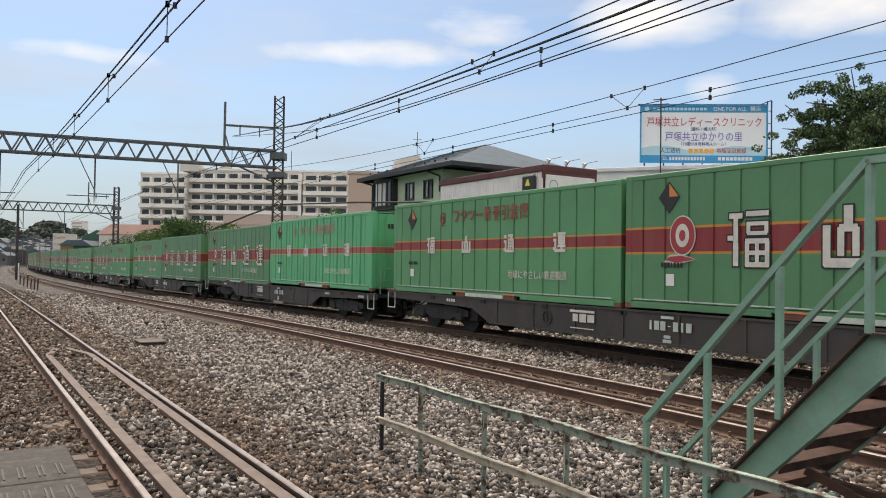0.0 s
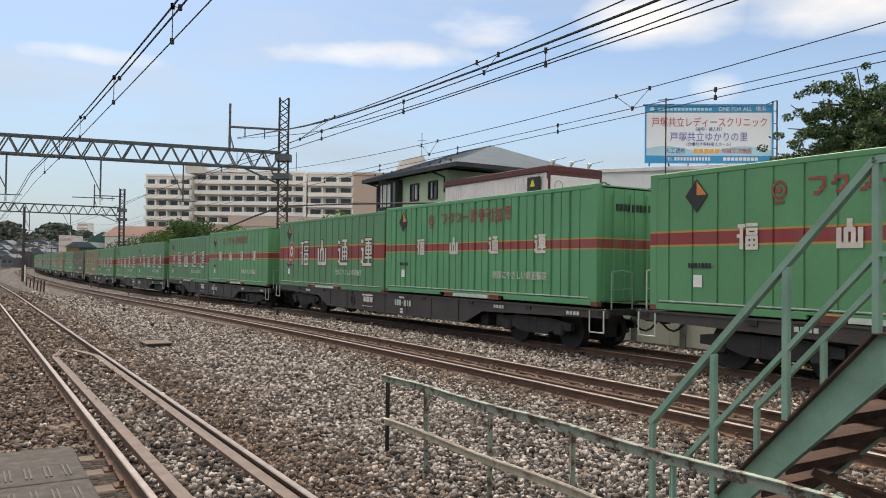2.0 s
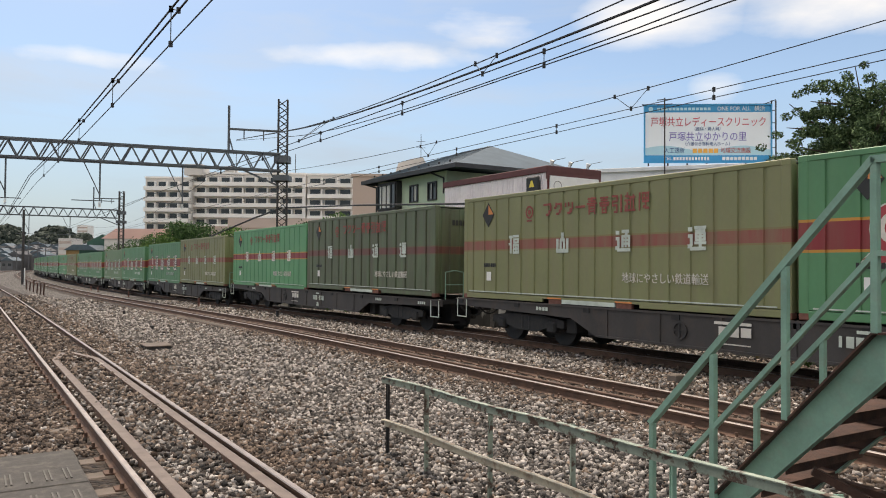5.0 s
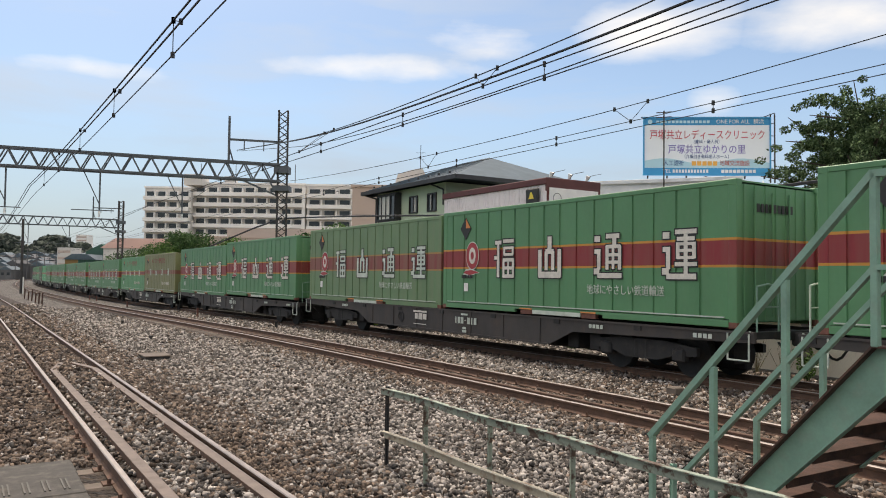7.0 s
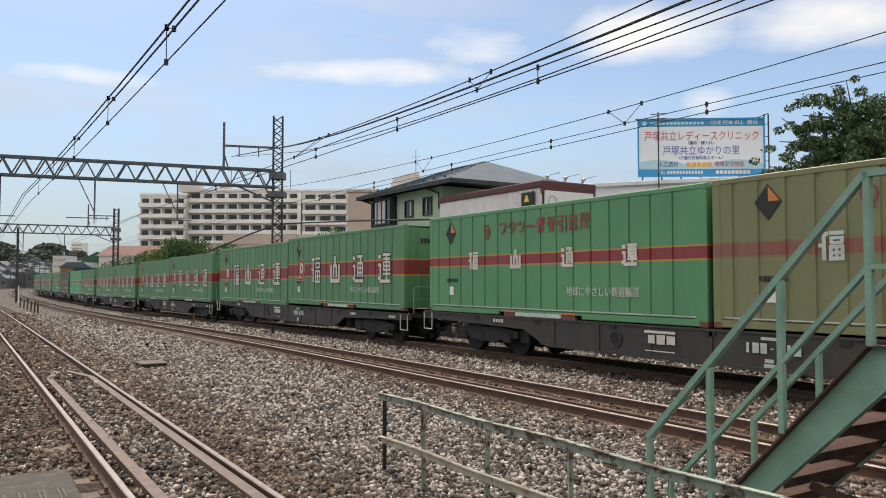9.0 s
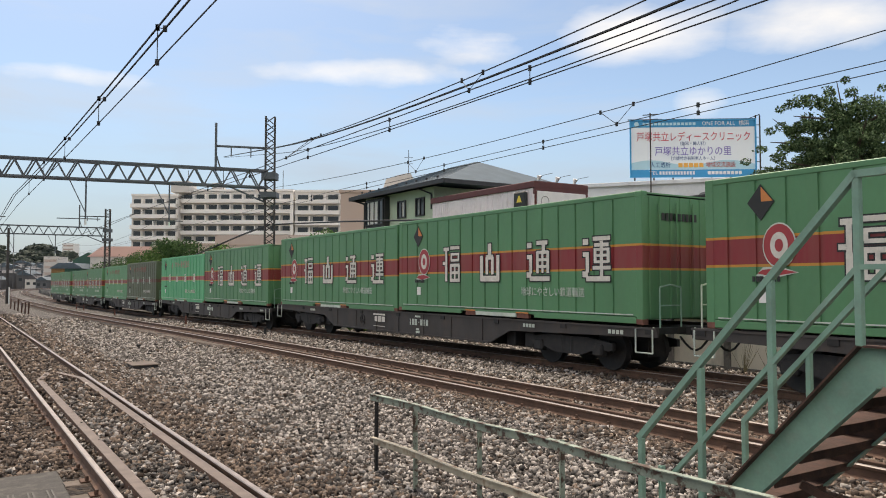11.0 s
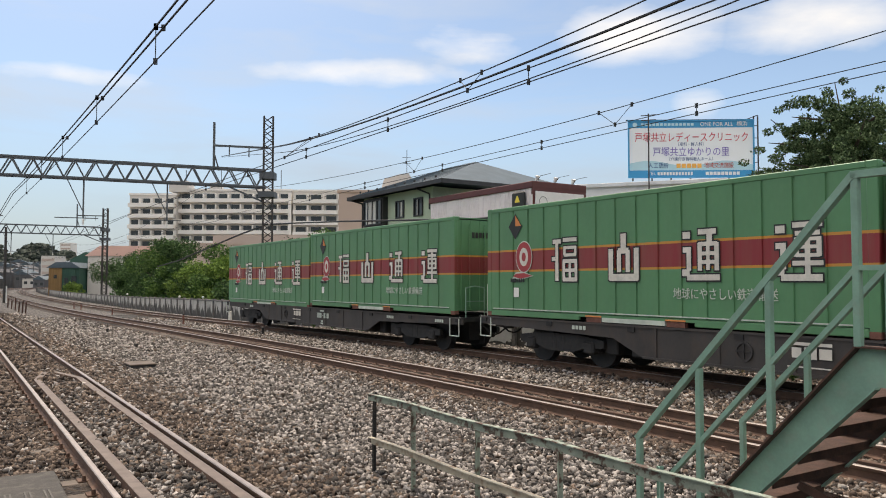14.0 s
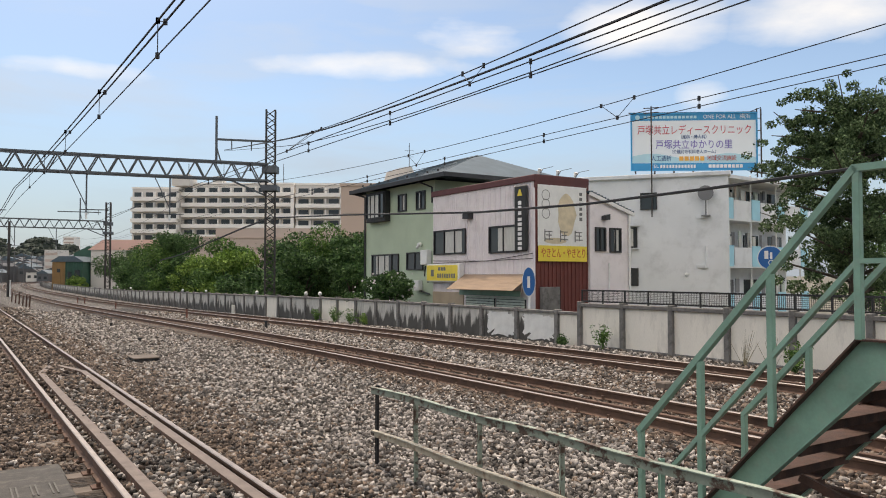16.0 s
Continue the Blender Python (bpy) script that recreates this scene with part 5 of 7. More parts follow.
def build_stair():
    """A steep green steel stair: channel stringers, rusted open treads, tube handrails on square posts."""
    t = thing("steel_stair", turned(4.79, 5.29, 0.0), "weathered green steel stair with rusted open treads", "stair")
    RISE = 1.085
    top_x, top_z = 1.95, 1.50

    def stringer_z(x):
        return min(top_z, top_z - (top_x - x) * RISE)

    for y in (0.0, 1.08):
        bm = bmesh.new()
        x0 = top_x - (top_z + 0.22) / RISE
        prism(bm, ((x0, -0.25), (x0 + 0.22, -0.25), (top_x + 0.12, top_z - 0.27), (top_x + 1.9, top_z - 0.27), (top_x + 1.9, top_z), (top_x, top_z)), 0.012, Matrix.Translation((0, y, 0)))
        part("stringer", bm, M["green_steel"] if y < 0.5 else M["rust"], t)
        bm = bmesh.new()
        bar(bm, (x0, y - 0.03, -0.24), (top_x, y - 0.03, top_z), 0.10, 0.014)
        bar(bm, (top_x, y - 0.03, top_z), (top_x + 1.9, y - 0.03, top_z), 0.10, 0.014)
        part("stringer_flange", bm, M["rust"], t, "rusted upper flange")
        bm = bmesh.new()
        bar(bm, (x0 + 0.23, y - 0.03, -0.25), (top_x + 0.12, y - 0.03, top_z - 0.275), 0.08, 0.012)
        part("stringer_flange", bm, M["green_steel"], t)
    for i in range(7):
        z = -0.02 + i * 0.225
        x = top_x - (top_z - z) / RISE + 0.16
        bm = bmesh.new()
        box(bm, (x, 0.54, z), (0.26, 1.04, 0.012))
        box(bm, (x - 0.125, 0.54, z - 0.03), (0.012, 1.04, 0.06))
        box(bm, (x + 0.125, 0.54, z - 0.03), (0.012, 1.04, 0.06))
        part("tread", bm, M["rust"], t, "rusted tread")
    bm = bmesh.new()
    box(bm, (top_x + 1.0, 0.54, top_z - 0.03), (1.8, 1.06, 0.02))
    part("landing", bm, M["rust"], t, "rusted landing plate")
    for y in (0.04, 1.02):
        bm = bmesh.new()
        for x in (top_x + 0.5, top_x + 1.6):
            box(bm, (x, y, (top_z - 0.35 - 0.35) / 2), (0.10, 0.10, top_z))
        part("support_leg", bm, M["rust"], t, "rusted leg under the landing")
    bm = bmesh.new()
    bar(bm, (1.35, 0.54, 0.25), (2.5, 0.54, 0.2), 0.08)
    bar(bm, (1.35, 0.2, 0.40), (2.4, 0.9, -0.2), 0.06)
    part("brace", bm, M["rust"], t, "rusted brace")
    # near handrail
    posts = ((0.0, -0.30, 0.55), (0.65, -0.28, 1.23), (1.30, 0.80, 1.95), (1.97, 1.50, 2.66))
    for x, z0, z1 in posts:
        bm = bmesh.new()
        box(bm, (x, -0.06, (z0 + z1) / 2), (0.052, 0.052, z1 - z0), bevel=0.006)
        part("post", bm, M["green_steel"], t)
    bm = bmesh.new()
    bar(bm, (-0.02, -0.06, 0.545), (1.97, -0.06, 2.69), 0.062, 0.05)
    bar(bm, (1.95, -0.06, 2.68), (3.6, -0.06, 2.68), 0.062, 0.05)
    part("handrail", bm, M["green_steel"], t)
    bm = bmesh.new()
    bar(bm, (0.36, -0.06, 0.31), (1.97, -0.06, 2.04), 0.05, 0.036)
    bar(bm, (1.97, -0.06, 2.04), (3.6, -0.06, 2.04), 0.05, 0.036)
    part("middle_rail", bm, M["green_steel"], t)
    # far handrail
    for x, z0, z1 in ((0.23, -0.28, 0.62), (0.89, 0.30, 1.32), (1.60, 1.0, 2.06), (2.05, 1.5, 2.52)):
        bm = bmesh.new()
        box(bm, (x, 1.10, (z0 + z1) / 2), (0.050, 0.050, z1 - z0), bevel=0.006)
        part("post", bm, M["green_steel"], t)
    bm = bmesh.new()
    bar(bm, (0.22, 1.10, 0.61), (2.05, 1.10, 2.55), 0.056, 0.045)
    bar(bm, (2.05, 1.10, 2.54), (3.6, 1.10, 2.54), 0.056, 0.045)
    part("handrail", bm, M["green_steel"], t)


build_stair()


def build_fence():
    """A low angle-iron fence with flaking pale green paint."""
    t = thing("angle_iron_fence", Matrix.Identity(4), "low angle-iron fence with peeling pale green paint", "fence")
    rng = random.Random(2)
    posts = (7.64, 6.76, 5.66, 4.55, 3.55, 2.4)
    for s in posts:
        bm = bmesh.new()
        z0 = bed_height(s, 4.05) - 0.08
        p = on(s, 4.05 + rng.uniform(-0.01, 0.01))
        bar(bm, (p.x, p.y, z0), (p.x + rng.uniform(-0.015, 0.015), p.y, 0.70), 0.046, 0.007)
        bar(bm, (p.x + 0.015, p.y + 0.015, z0), (p.x + 0.015, p.y + 0.015, 0.70), 0.007, 0.046)
        part("post", bm, M["green_steel"] if s < 4.5 else M["dark_steel"] if s > 7.5 else M["peeling"], t)
    for z, s0, s1 in ((0.67, 7.68, 1.6), (0.195, 7.6, 3.3)):
        n = 16
        angle = ((-0.004, -0.05), (0.004, -0.05), (0.004, 0.022), (0.046, 0.022), (0.046, 0.03), (-0.004, 0.03))
        sweep("rail", [(s0 + (s1 - s0) * i / n, 4.02, z + 0.008 * math.sin((s0 + (s1 - s0) * i / n) * 3)) for i in range(n + 1)], angle, t, M["peeling"] if z > 0.5 else M["cream_rust"])


build_fence()


def build_small_trackside():
    # worn deck panels of the crossing
    t = thing("crossing_deck", turned(7.5, -0.05, -0.03), "worn grey ribbed crossing deck panels", "crossing deck")
    for i in range(3):
        bm = bmesh.new()
        x = -0.47 + i * 0.83
        box(bm, (x, 0.35, -0.06), (0.81, 1.40, 0.12), bevel=0.015)
        slab = part("panel", bm, M["rubber"], t)
        for k in range(8):
            bm = bmesh.new()
            for side in (-0.02, 0.02):
                box(bm, (x + 0.04, -0.22 + k * 0.16 + side, 0.003), (0.40, 0.016, 0.016))
            part("rib", bm, M["deck_rib"], slab)
    bm = bmesh.new()
    box(bm, (-1.21, 0.38, -0.065), (0.62, 1.38, 0.10), bevel=0.02)
    part("edge_ramp", bm, M["rubber"], t, "sloping deck edge")
    # a sunken cable pit cover
    t = thing("cable_pit", turned(20.0, 4.1, bed_height(20.0, 4.1)), "low concrete cable pit in the ballast with shade-dark sides", "cable pit")
    # near-black sides stand for the shade in the pit's opening
    bm = bmesh.new()
    box(bm, (0, 0, 0.0), (0.82, 0.6, 0.20), bevel=0.02)
    part("frame", bm, M["dark_steel"], t)
    bm = bmesh.new()
    box(bm, (0, 0, 0.115), (0.86, 0.64, 0.03), bevel=0.01)
    part("cover", bm, M["sleeper"], t)
    # short marker stakes between the tracks
    rng = random.Random(9)
    for s, v, h in ((40.5, 10.4, 0.50), (28.7, 10.4, 0.28), (60, 10.3, 0.45), (76, 10.4, 0.5), (79, 10.2, 0.5), (36, 6.0, 0.14), (26, 5.2, 0.12)):
        t = thing("marker_stake", turned(s, v, bed_height(s, v)), "short rusty marker stake in the ballast", "stake", "marker stakes")
        bm = bmesh.new()
        box(bm, (0, 0, h / 2), (0.09, 0.09, h), bevel=0.01)
        part("stake", bm, M["brown_rust"] if h > 0.4 else M["dark_steel"], t)
        bm = bmesh.new()
        box(bm, (0, 0, h + 0.02), (0.12, 0.12, 0.05), bevel=0.01)
        part("cap", bm, M["dark_steel"], t)
    # white-topped marker in the grass by the wall, and a block
    t = thing("marker_post", turned(46, 14.6, -0.55), "yellow and black painted marker post", "post")
    bm = bmesh.new()
    box(bm, (0, 0, 0.35), (0.4, 0.12, 0.7), bevel=0.02)
    part("post", bm, M["letter_white"], t)
    t = thing("stone_block", turned(8.95, 10.35, bed_height(8.95, 10.35)), "pale square stone block in the ballast", "block")
    bm = bmesh.new()
    box(bm, (0, 0, 0.06), (0.22, 0.22, 0.2), bevel=0.02)
    part("block", bm, M["sleeper"], t)
    # rusty stakes and cable run beside the far bend
    t = thing("stake_fence", Matrix.Identity(4), "row of rusty stakes beside the near track", "fence")
    for s in (67.5, 70.5, 74, 78, 82.5, 87.5):
        bm = bmesh.new()
        p = on(s, 5.3, bed_height(s, 5.3) - 0.05)
        bar(bm, p, p + Vector((0.05, 0, 0.85 + 0.35 * rng.random())), 0.085)
        part("stake", bm, M["rust"], t)


build_small_trackside()

# ---- overhead line ----


def lattice_mast(t, h, w0, w1, name="leg", brace="lattice_bar"):
    """Four angle legs with crossed lacing, tapering from w0 to w1."""
    def corner(i, j, z):
        w = (w0 + (w1 - w0) * z / h) / 2
        return Vector((i * w, j * w, z))
    for i in (-1, 1):
        for j in (-1, 1):
            bm = bmesh.new()
            bar(bm, corner(i, j, 0), corner(i, j, h), 0.085)
            part(name, bm, M["lattice"], t)
    faces = (((-1, -1), (1, -1)), ((1, -1), (1, 1)), ((1, 1), (-1, 1)), ((-1, 1), (-1, -1)))
    for a, b in faces:
        bm = bmesh.new()
        n = int(h / 0.42)
        for k in range(n):
            z0, z1 = h * k / n, h * (k + 1) / n
            p, q = (a, b) if k % 2 else (b, a)
            bar(bm, corner(*p, z0), corner(*q, z1), 0.055, 0.055)
        part(brace, bm, M["lattice"], t)


def truss_beam(t, a, b, depth, width, bays):
    """A Warren-type box beam from a to b (tops of the chords)."""
    a, b = Vector(a), Vector(b)
    d = (b - a).normalized()
    side = Vector((-d.y, d.x, 0)) * width / 2
    down = Vector((0, 0, -depth))
    for sg in (-1, 1):
        for dz in (0, 1):
            bm = bmesh.new()
            bar(bm, a + side * sg + down * dz, b + side * sg + down * dz, 0.11)
            part("chord", bm, M["beam"], t)
        for k in range(bays):
            p, m, q = (a + (b - a) * (k / bays) + side * sg, a + (b - a) * ((k + 0.5) / bays) + side * sg + down, a + (b - a) * ((k + 1) / bays) + side * sg)
            for g, h in ((p, m), (m, q)):
                bm = bmesh.new()
                bar(bm, g, h, 0.075)
                part("web_bar", bm, M["beam"], t)
    bm = bmesh.new()
    for k in range(bays + 1):
        p = a + (b - a) * (k / bays)
        bar(bm, p + side, p - side, 0.06)
        bar(bm, p + side + down, p - side + down, 0.06)
    part("cross_bar", bm, M["beam"], t)


def hanger(t, p, z_low, lean):
    """An arm of tubes and an insulator under the beam, to steady one track's wires."""
    bm = bmesh.new()
    p = Vector(p)
    lo = Vector((p.x, p.y, z_low))
    bar(bm, p, lo, 0.07)
    bar(bm, p + lean * 0.9, lo + Vector((0, 0, 0.35)), 0.055)
    bar(bm, lo + lean * 1.5, lo - lean * 0.8, 0.05)
    part("hanger", bm, M["beam"], t)
    bm = bmesh.new()
    for k in range(5):
        rod(bm, lo + Vector((0, 0, -0.05 - 0.07 * k)), lo + Vector((0, 0, -0.10 - 0.07 * k)), 0.07, 8)
    part("insulator", bm, M["white"], t)


def build_gantry(s, v, h, beam_end, label, scale=1.0):
    base = on(s, v, -0.45)
    t = thing("overhead_gantry", Matrix.Translation(base), label, "gantry", "gantries over the line")
    mast = new("mast")
    mast.parent = t
    lattice_mast(mast, h, 0.60, 0.56)
    mast.matrix_basis = pose(0, 0, 0, 0, 0, 12)
    e = Vector((*beam_end, 0)) - Vector((base.x, base.y, 0))
    d = e.normalized()
    z = 9.42
    truss_beam(t, Vector((0, 0, z)) + d * 0.2, e + Vector((0, 0, z + 0.1)), 1.05, 0.75, int(e.length / 1.08))
    # knee bracket at the mast
    bm = bmesh.new()
    bar(bm, Vector((0, 0, 7.45)) + d * 0.3, Vector((0, 0, 8.40)) + d * 2.6, 0.10)
    bar(bm, Vector((0, 0, 7.45)) + d * 0.3, Vector((0, 0, 9.3)) + d * 1.3, 0.08)
    box(bm, (0, 0, 7.9), (1.0, 1.0, 0.35))
    box(bm, (0, 0, 9.1), (0.9, 0.9, 0.45))
    part("knee_bracket", bm, M["beam"], t)
    # upper outrigger with its upright
    bm = bmesh.new()
    bar(bm, d * 3.32 + Vector((0, 0, 9.3)), d * 3.32 + Vector((0, 0, 12.3)), 0.12)
    bar(bm, d * 3.32 + Vector((0, 0, 10.85)), Vector((0, 0, 10.90)), 0.12)
    bar(bm, d * 3.32 + Vector((0, 0, 10.4)), d * 3.0 + Vector((0, 0, 9.3)), 0.08)
    for k in (2.4, 1.2):
        bar(bm, d * k + Vector((0, 0, 10.87)), d * k + Vector((0, 0, 10.25)), 0.06)
    part("outrigger", bm, M["beam"], t)
    for k in (6.0, 10.6, 15.5):
        if k < e.length:
            p = d * k + Vector((0, 0, 8.40))
            hanger(t, p, 6.1, d)
    return t


build_gantry(46.3, 17.0, 12.9, (-34.6, 39.2), "grey steel lattice gantry over the tracks")
build_gantry(106.3, 17.2, 11.9, (-64.5, 88.5), "distant grey steel lattice gantry over the bend")


def build_gantry_leg():
    t = thing("gantry_post", Matrix.Translation(on(104.0, 5.9, -0.6)), "grey steel post under the distant gantry", "post")
    bm = bmesh.new()
    rod(bm, (0, 0, 0), (0, 0, 9.0), 0.17, 10, 0.14)
    part("post", bm, M["lattice"], t)
    bm = bmesh.new()
    rod(bm, (0.35, -0.2, 0), (0.35, -0.2, 2.0), 0.07, 8)
    part("white_pipe", bm, M["white"], t, "white lower pipe")


build_gantry_leg()


def wire(name, pts, r, parent, material=None):
    bm = bmesh.new()
    rings = []
    for i, p in enumerate(pts):
        d = (pts[min(i + 1, len(pts) - 1)] - pts[max(i - 1, 0)]).normalized()
        x = d.cross(Vector((0, 0, 1))).normalized()
        y = x.cross(d)
        rings.append([bm.verts.new(p + (x * math.cos(k * math.tau / 5) + y * math.sin(k * math.tau / 5)) * r) for k in range(5)])
    for a, b in zip(rings[:-1], rings[1:]):
        for k in range(5):
            bm.faces.new((a[k], a[(k + 1) % 5], b[(k + 1) % 5], b[k]))
    return part(name, bm, material or M["wire"], parent)


def build_catenary(label, runs, clips):
    """Wires over one track. Each run: name, radius, (place across, its drift), (lowest height, its place along, rise per square metre), from, to."""
    t = thing("overhead_line", Matrix.Identity(4), label, "overhead wires", "overhead lines")

    def at(run, s):
        _, _, (v, drift), (z, mid, rise), _, _ = run
        k = s - mid
        if drift == 0:
            # supports stand every 60 m, halfway between the low points
            k = (k + 30) % 60 - 30
        else:
            k = max(k, -7.0)
            far = max(0.0, s - 26.0)
            k -= far
            return on(s, v + drift * (max(0.0, s - far - 8) ** 2 + 36 * far), z + rise * (k * k + 2 * k * far))
        return on(s, v + drift * max(0.0, s - 8) ** 2, z + rise * k * k + float(np.interp(s, [46, 110], [0, -0.3])))

    for run in runs:
        s0, s1 = run[4], run[5]
        wire(run[0], [at(run, s) for s in np.arange(s0, s1 + 0.1, 2.0 if s1 < 60 else 3.0)], run[1], t)
    for s, upper, lower, spread in clips:
        bm = bmesh.new()
        a, b = at(runs[upper], s), at(runs[lower], s)
        along = (on(s + 1, 8) - on(s, 8)) * spread
        for sg in ((-1, 1) if spread else (1,)):
            rod(bm, a + along * sg, b, 0.008, 4)
            box(bm, a + along * sg, (0.05, 0.05, 0.09))
        box(bm, b, (0.05, 0.05, 0.09))
        part("dropper", bm, M["wire"], t)
    return t


build_catenary("overhead contact and carrying wires above the middle track",
               (("contact_wire", 0.011, (8.2, 0), (5.33, 9.0, 0.0003), -44, 178), ("auxiliary_wire", 0.012, (8.2, 0), (5.57, 14.0, 0.0), -44, 178), ("carrier_wire", 0.012, (8.2, 0.0055), (5.848, 11.5, 0.00475), -44, 46), ("feeder_wire", 0.022, (8.2, 0.0055), (5.692, 9.6, 0.00422), -44, 46), ("second_contact_wire", 0.011, (8.2, 0.0055), (5.392, 9.74, 0.00454), -44, 46)),
               ((5.0, 1, 0, 0), (9.9, 1, 0, 0), (14.8, 1, 0, 0), (19.4, 1, 0, 0), (24.2, 1, 0, 0), (29, 1, 0, 0), (11.7, 2, 1, 0.35), (21.0, 2, 1, 0.35), (4.2, 2, 1, 0.35)))
build_catenary("overhead contact and carrying wires above the far track",
               (("contact_wire", 0.009, (12.43, 0), (5.30, 16.0, 0.0), -44, 178), ("auxiliary_wire", 0.009, (12.43, 0), (5.46, 16.0, 0.0), -44, 178), ("carrier_wire", 0.010, (12.43, 0), (5.79, 16.0, 0.0016), -44, 178)),
               ((5.2, 1, 0, 0), (9.8, 1, 0, 0), (14.5, 1, 0, 0), (19.05, 1, 0, 0), (24.1, 1, 0, 0), (29, 1, 0, 0), (12.0, 2, 1, 0.5), (20.7, 2, 1, 0.5)))
build_catenary("overhead contact and paired carrying wires above the near track",
               (("contact_wire", 0.011, (2.60, 0), (5.29, 9.0, 0.00022), -44, 178), ("carrier_wire", 0.017, (2.60, 0), (5.83, 13.0, 0.0005), -44, 178), ("carrier_wire", 0.017, (2.71, 0), (5.83, 13.0, 0.0005), -44, 178)),
               ((6.6, 1, 0, 0), (12.0, 1, 0, 0), (17.4, 1, 0, 0), (23.0, 1, 0, 0), (28.5, 1, 0, 0), (12.0, 1, 2, 0), (17.4, 1, 2, 0), (23.0, 1, 2, 0), (34, 1, 0, 0)))


def build_cable():
    t = thing("black_cable", Matrix.Identity(4), "thick black cable slung along the wall to the mast", "cable")
    pts = [on(s, 17.2, z) for s, z in ((-4, 4.6), (2, 4.55), (8, 4.4), (13, 4.3), (18, 4.25), (24, 4.4), (30, 4.75), (36, 5.1), (42, 5.4), (46.3, 5.6))]
    wire("cable", pts, 0.045, t)
    pts = [on(s, 17.0, z) for s, z in ((46.3, 5.6), (52, 5.2), (60, 4.5), (68, 3.8), (76, 3.4))]
    wire("cable", pts, 0.06, t)
    # the post that carries it, out of sight behind the tree
    bm = bmesh.new()
    rod(bm, on(-4, 17.2, -1.6), on(-4, 17.2, 6.2), 0.14, 10, 0.11)
    part("pole", bm, M["concrete_post"], t)


build_cable()

# ---- houses beyond the wall ----
GROUND = -0.55


def window(parent, x, z, w, h, y=0.0, frame=M["frame_dark"], curtain=0.0, bars=1, face=None, depth=0.06):
    """A framed window set on a wall that faces -y (or turned by face): frame, panes, sometimes a curtain behind."""
    m = face or Matrix.Identity(4)
    holder = new("window")
    holder.parent = parent
    holder.matrix_basis = m @ Matrix.Translation((x, y, z))
    bm = bmesh.new()
    for sx in (-1, 1):
        box(bm, (sx * (w / 2 - 0.03), -depth / 2, 0), (0.06, depth, h))
    for sz in (-1, 1):
        box(bm, (0, -depth / 2 - 0.002, sz * (h / 2 - 0.03)), (w - 0.12, depth, 0.06))
    for k in range(bars):
        box(bm, ((k + 1) * w / (bars + 1) - w / 2, -depth / 2 + 0.004, 0), (0.05, depth - 0.01, h - 0.12))
    part("frame", bm, frame, holder)
    bm = bmesh.new()
    box(bm, (0, 0.006, 0), (w - 0.10, 0.02, h - 0.10))
    part("pane", bm, M["glass"], holder)
    if curtain:
        bm = bmesh.new()
        k = w * (0.12 if curtain > 0 else -0.10)
        cw = (w - 0.2) * abs(curtain)
        n = 9
        for i in range(n):
            box(bm, (k + (i - n / 2 + 0.5) * cw / n, -0.008 + 0.004 * (i % 2), 0), (cw / n, 0.008, h - 0.16))
        part("curtain", bm, M["curtain"], holder)
    return holder


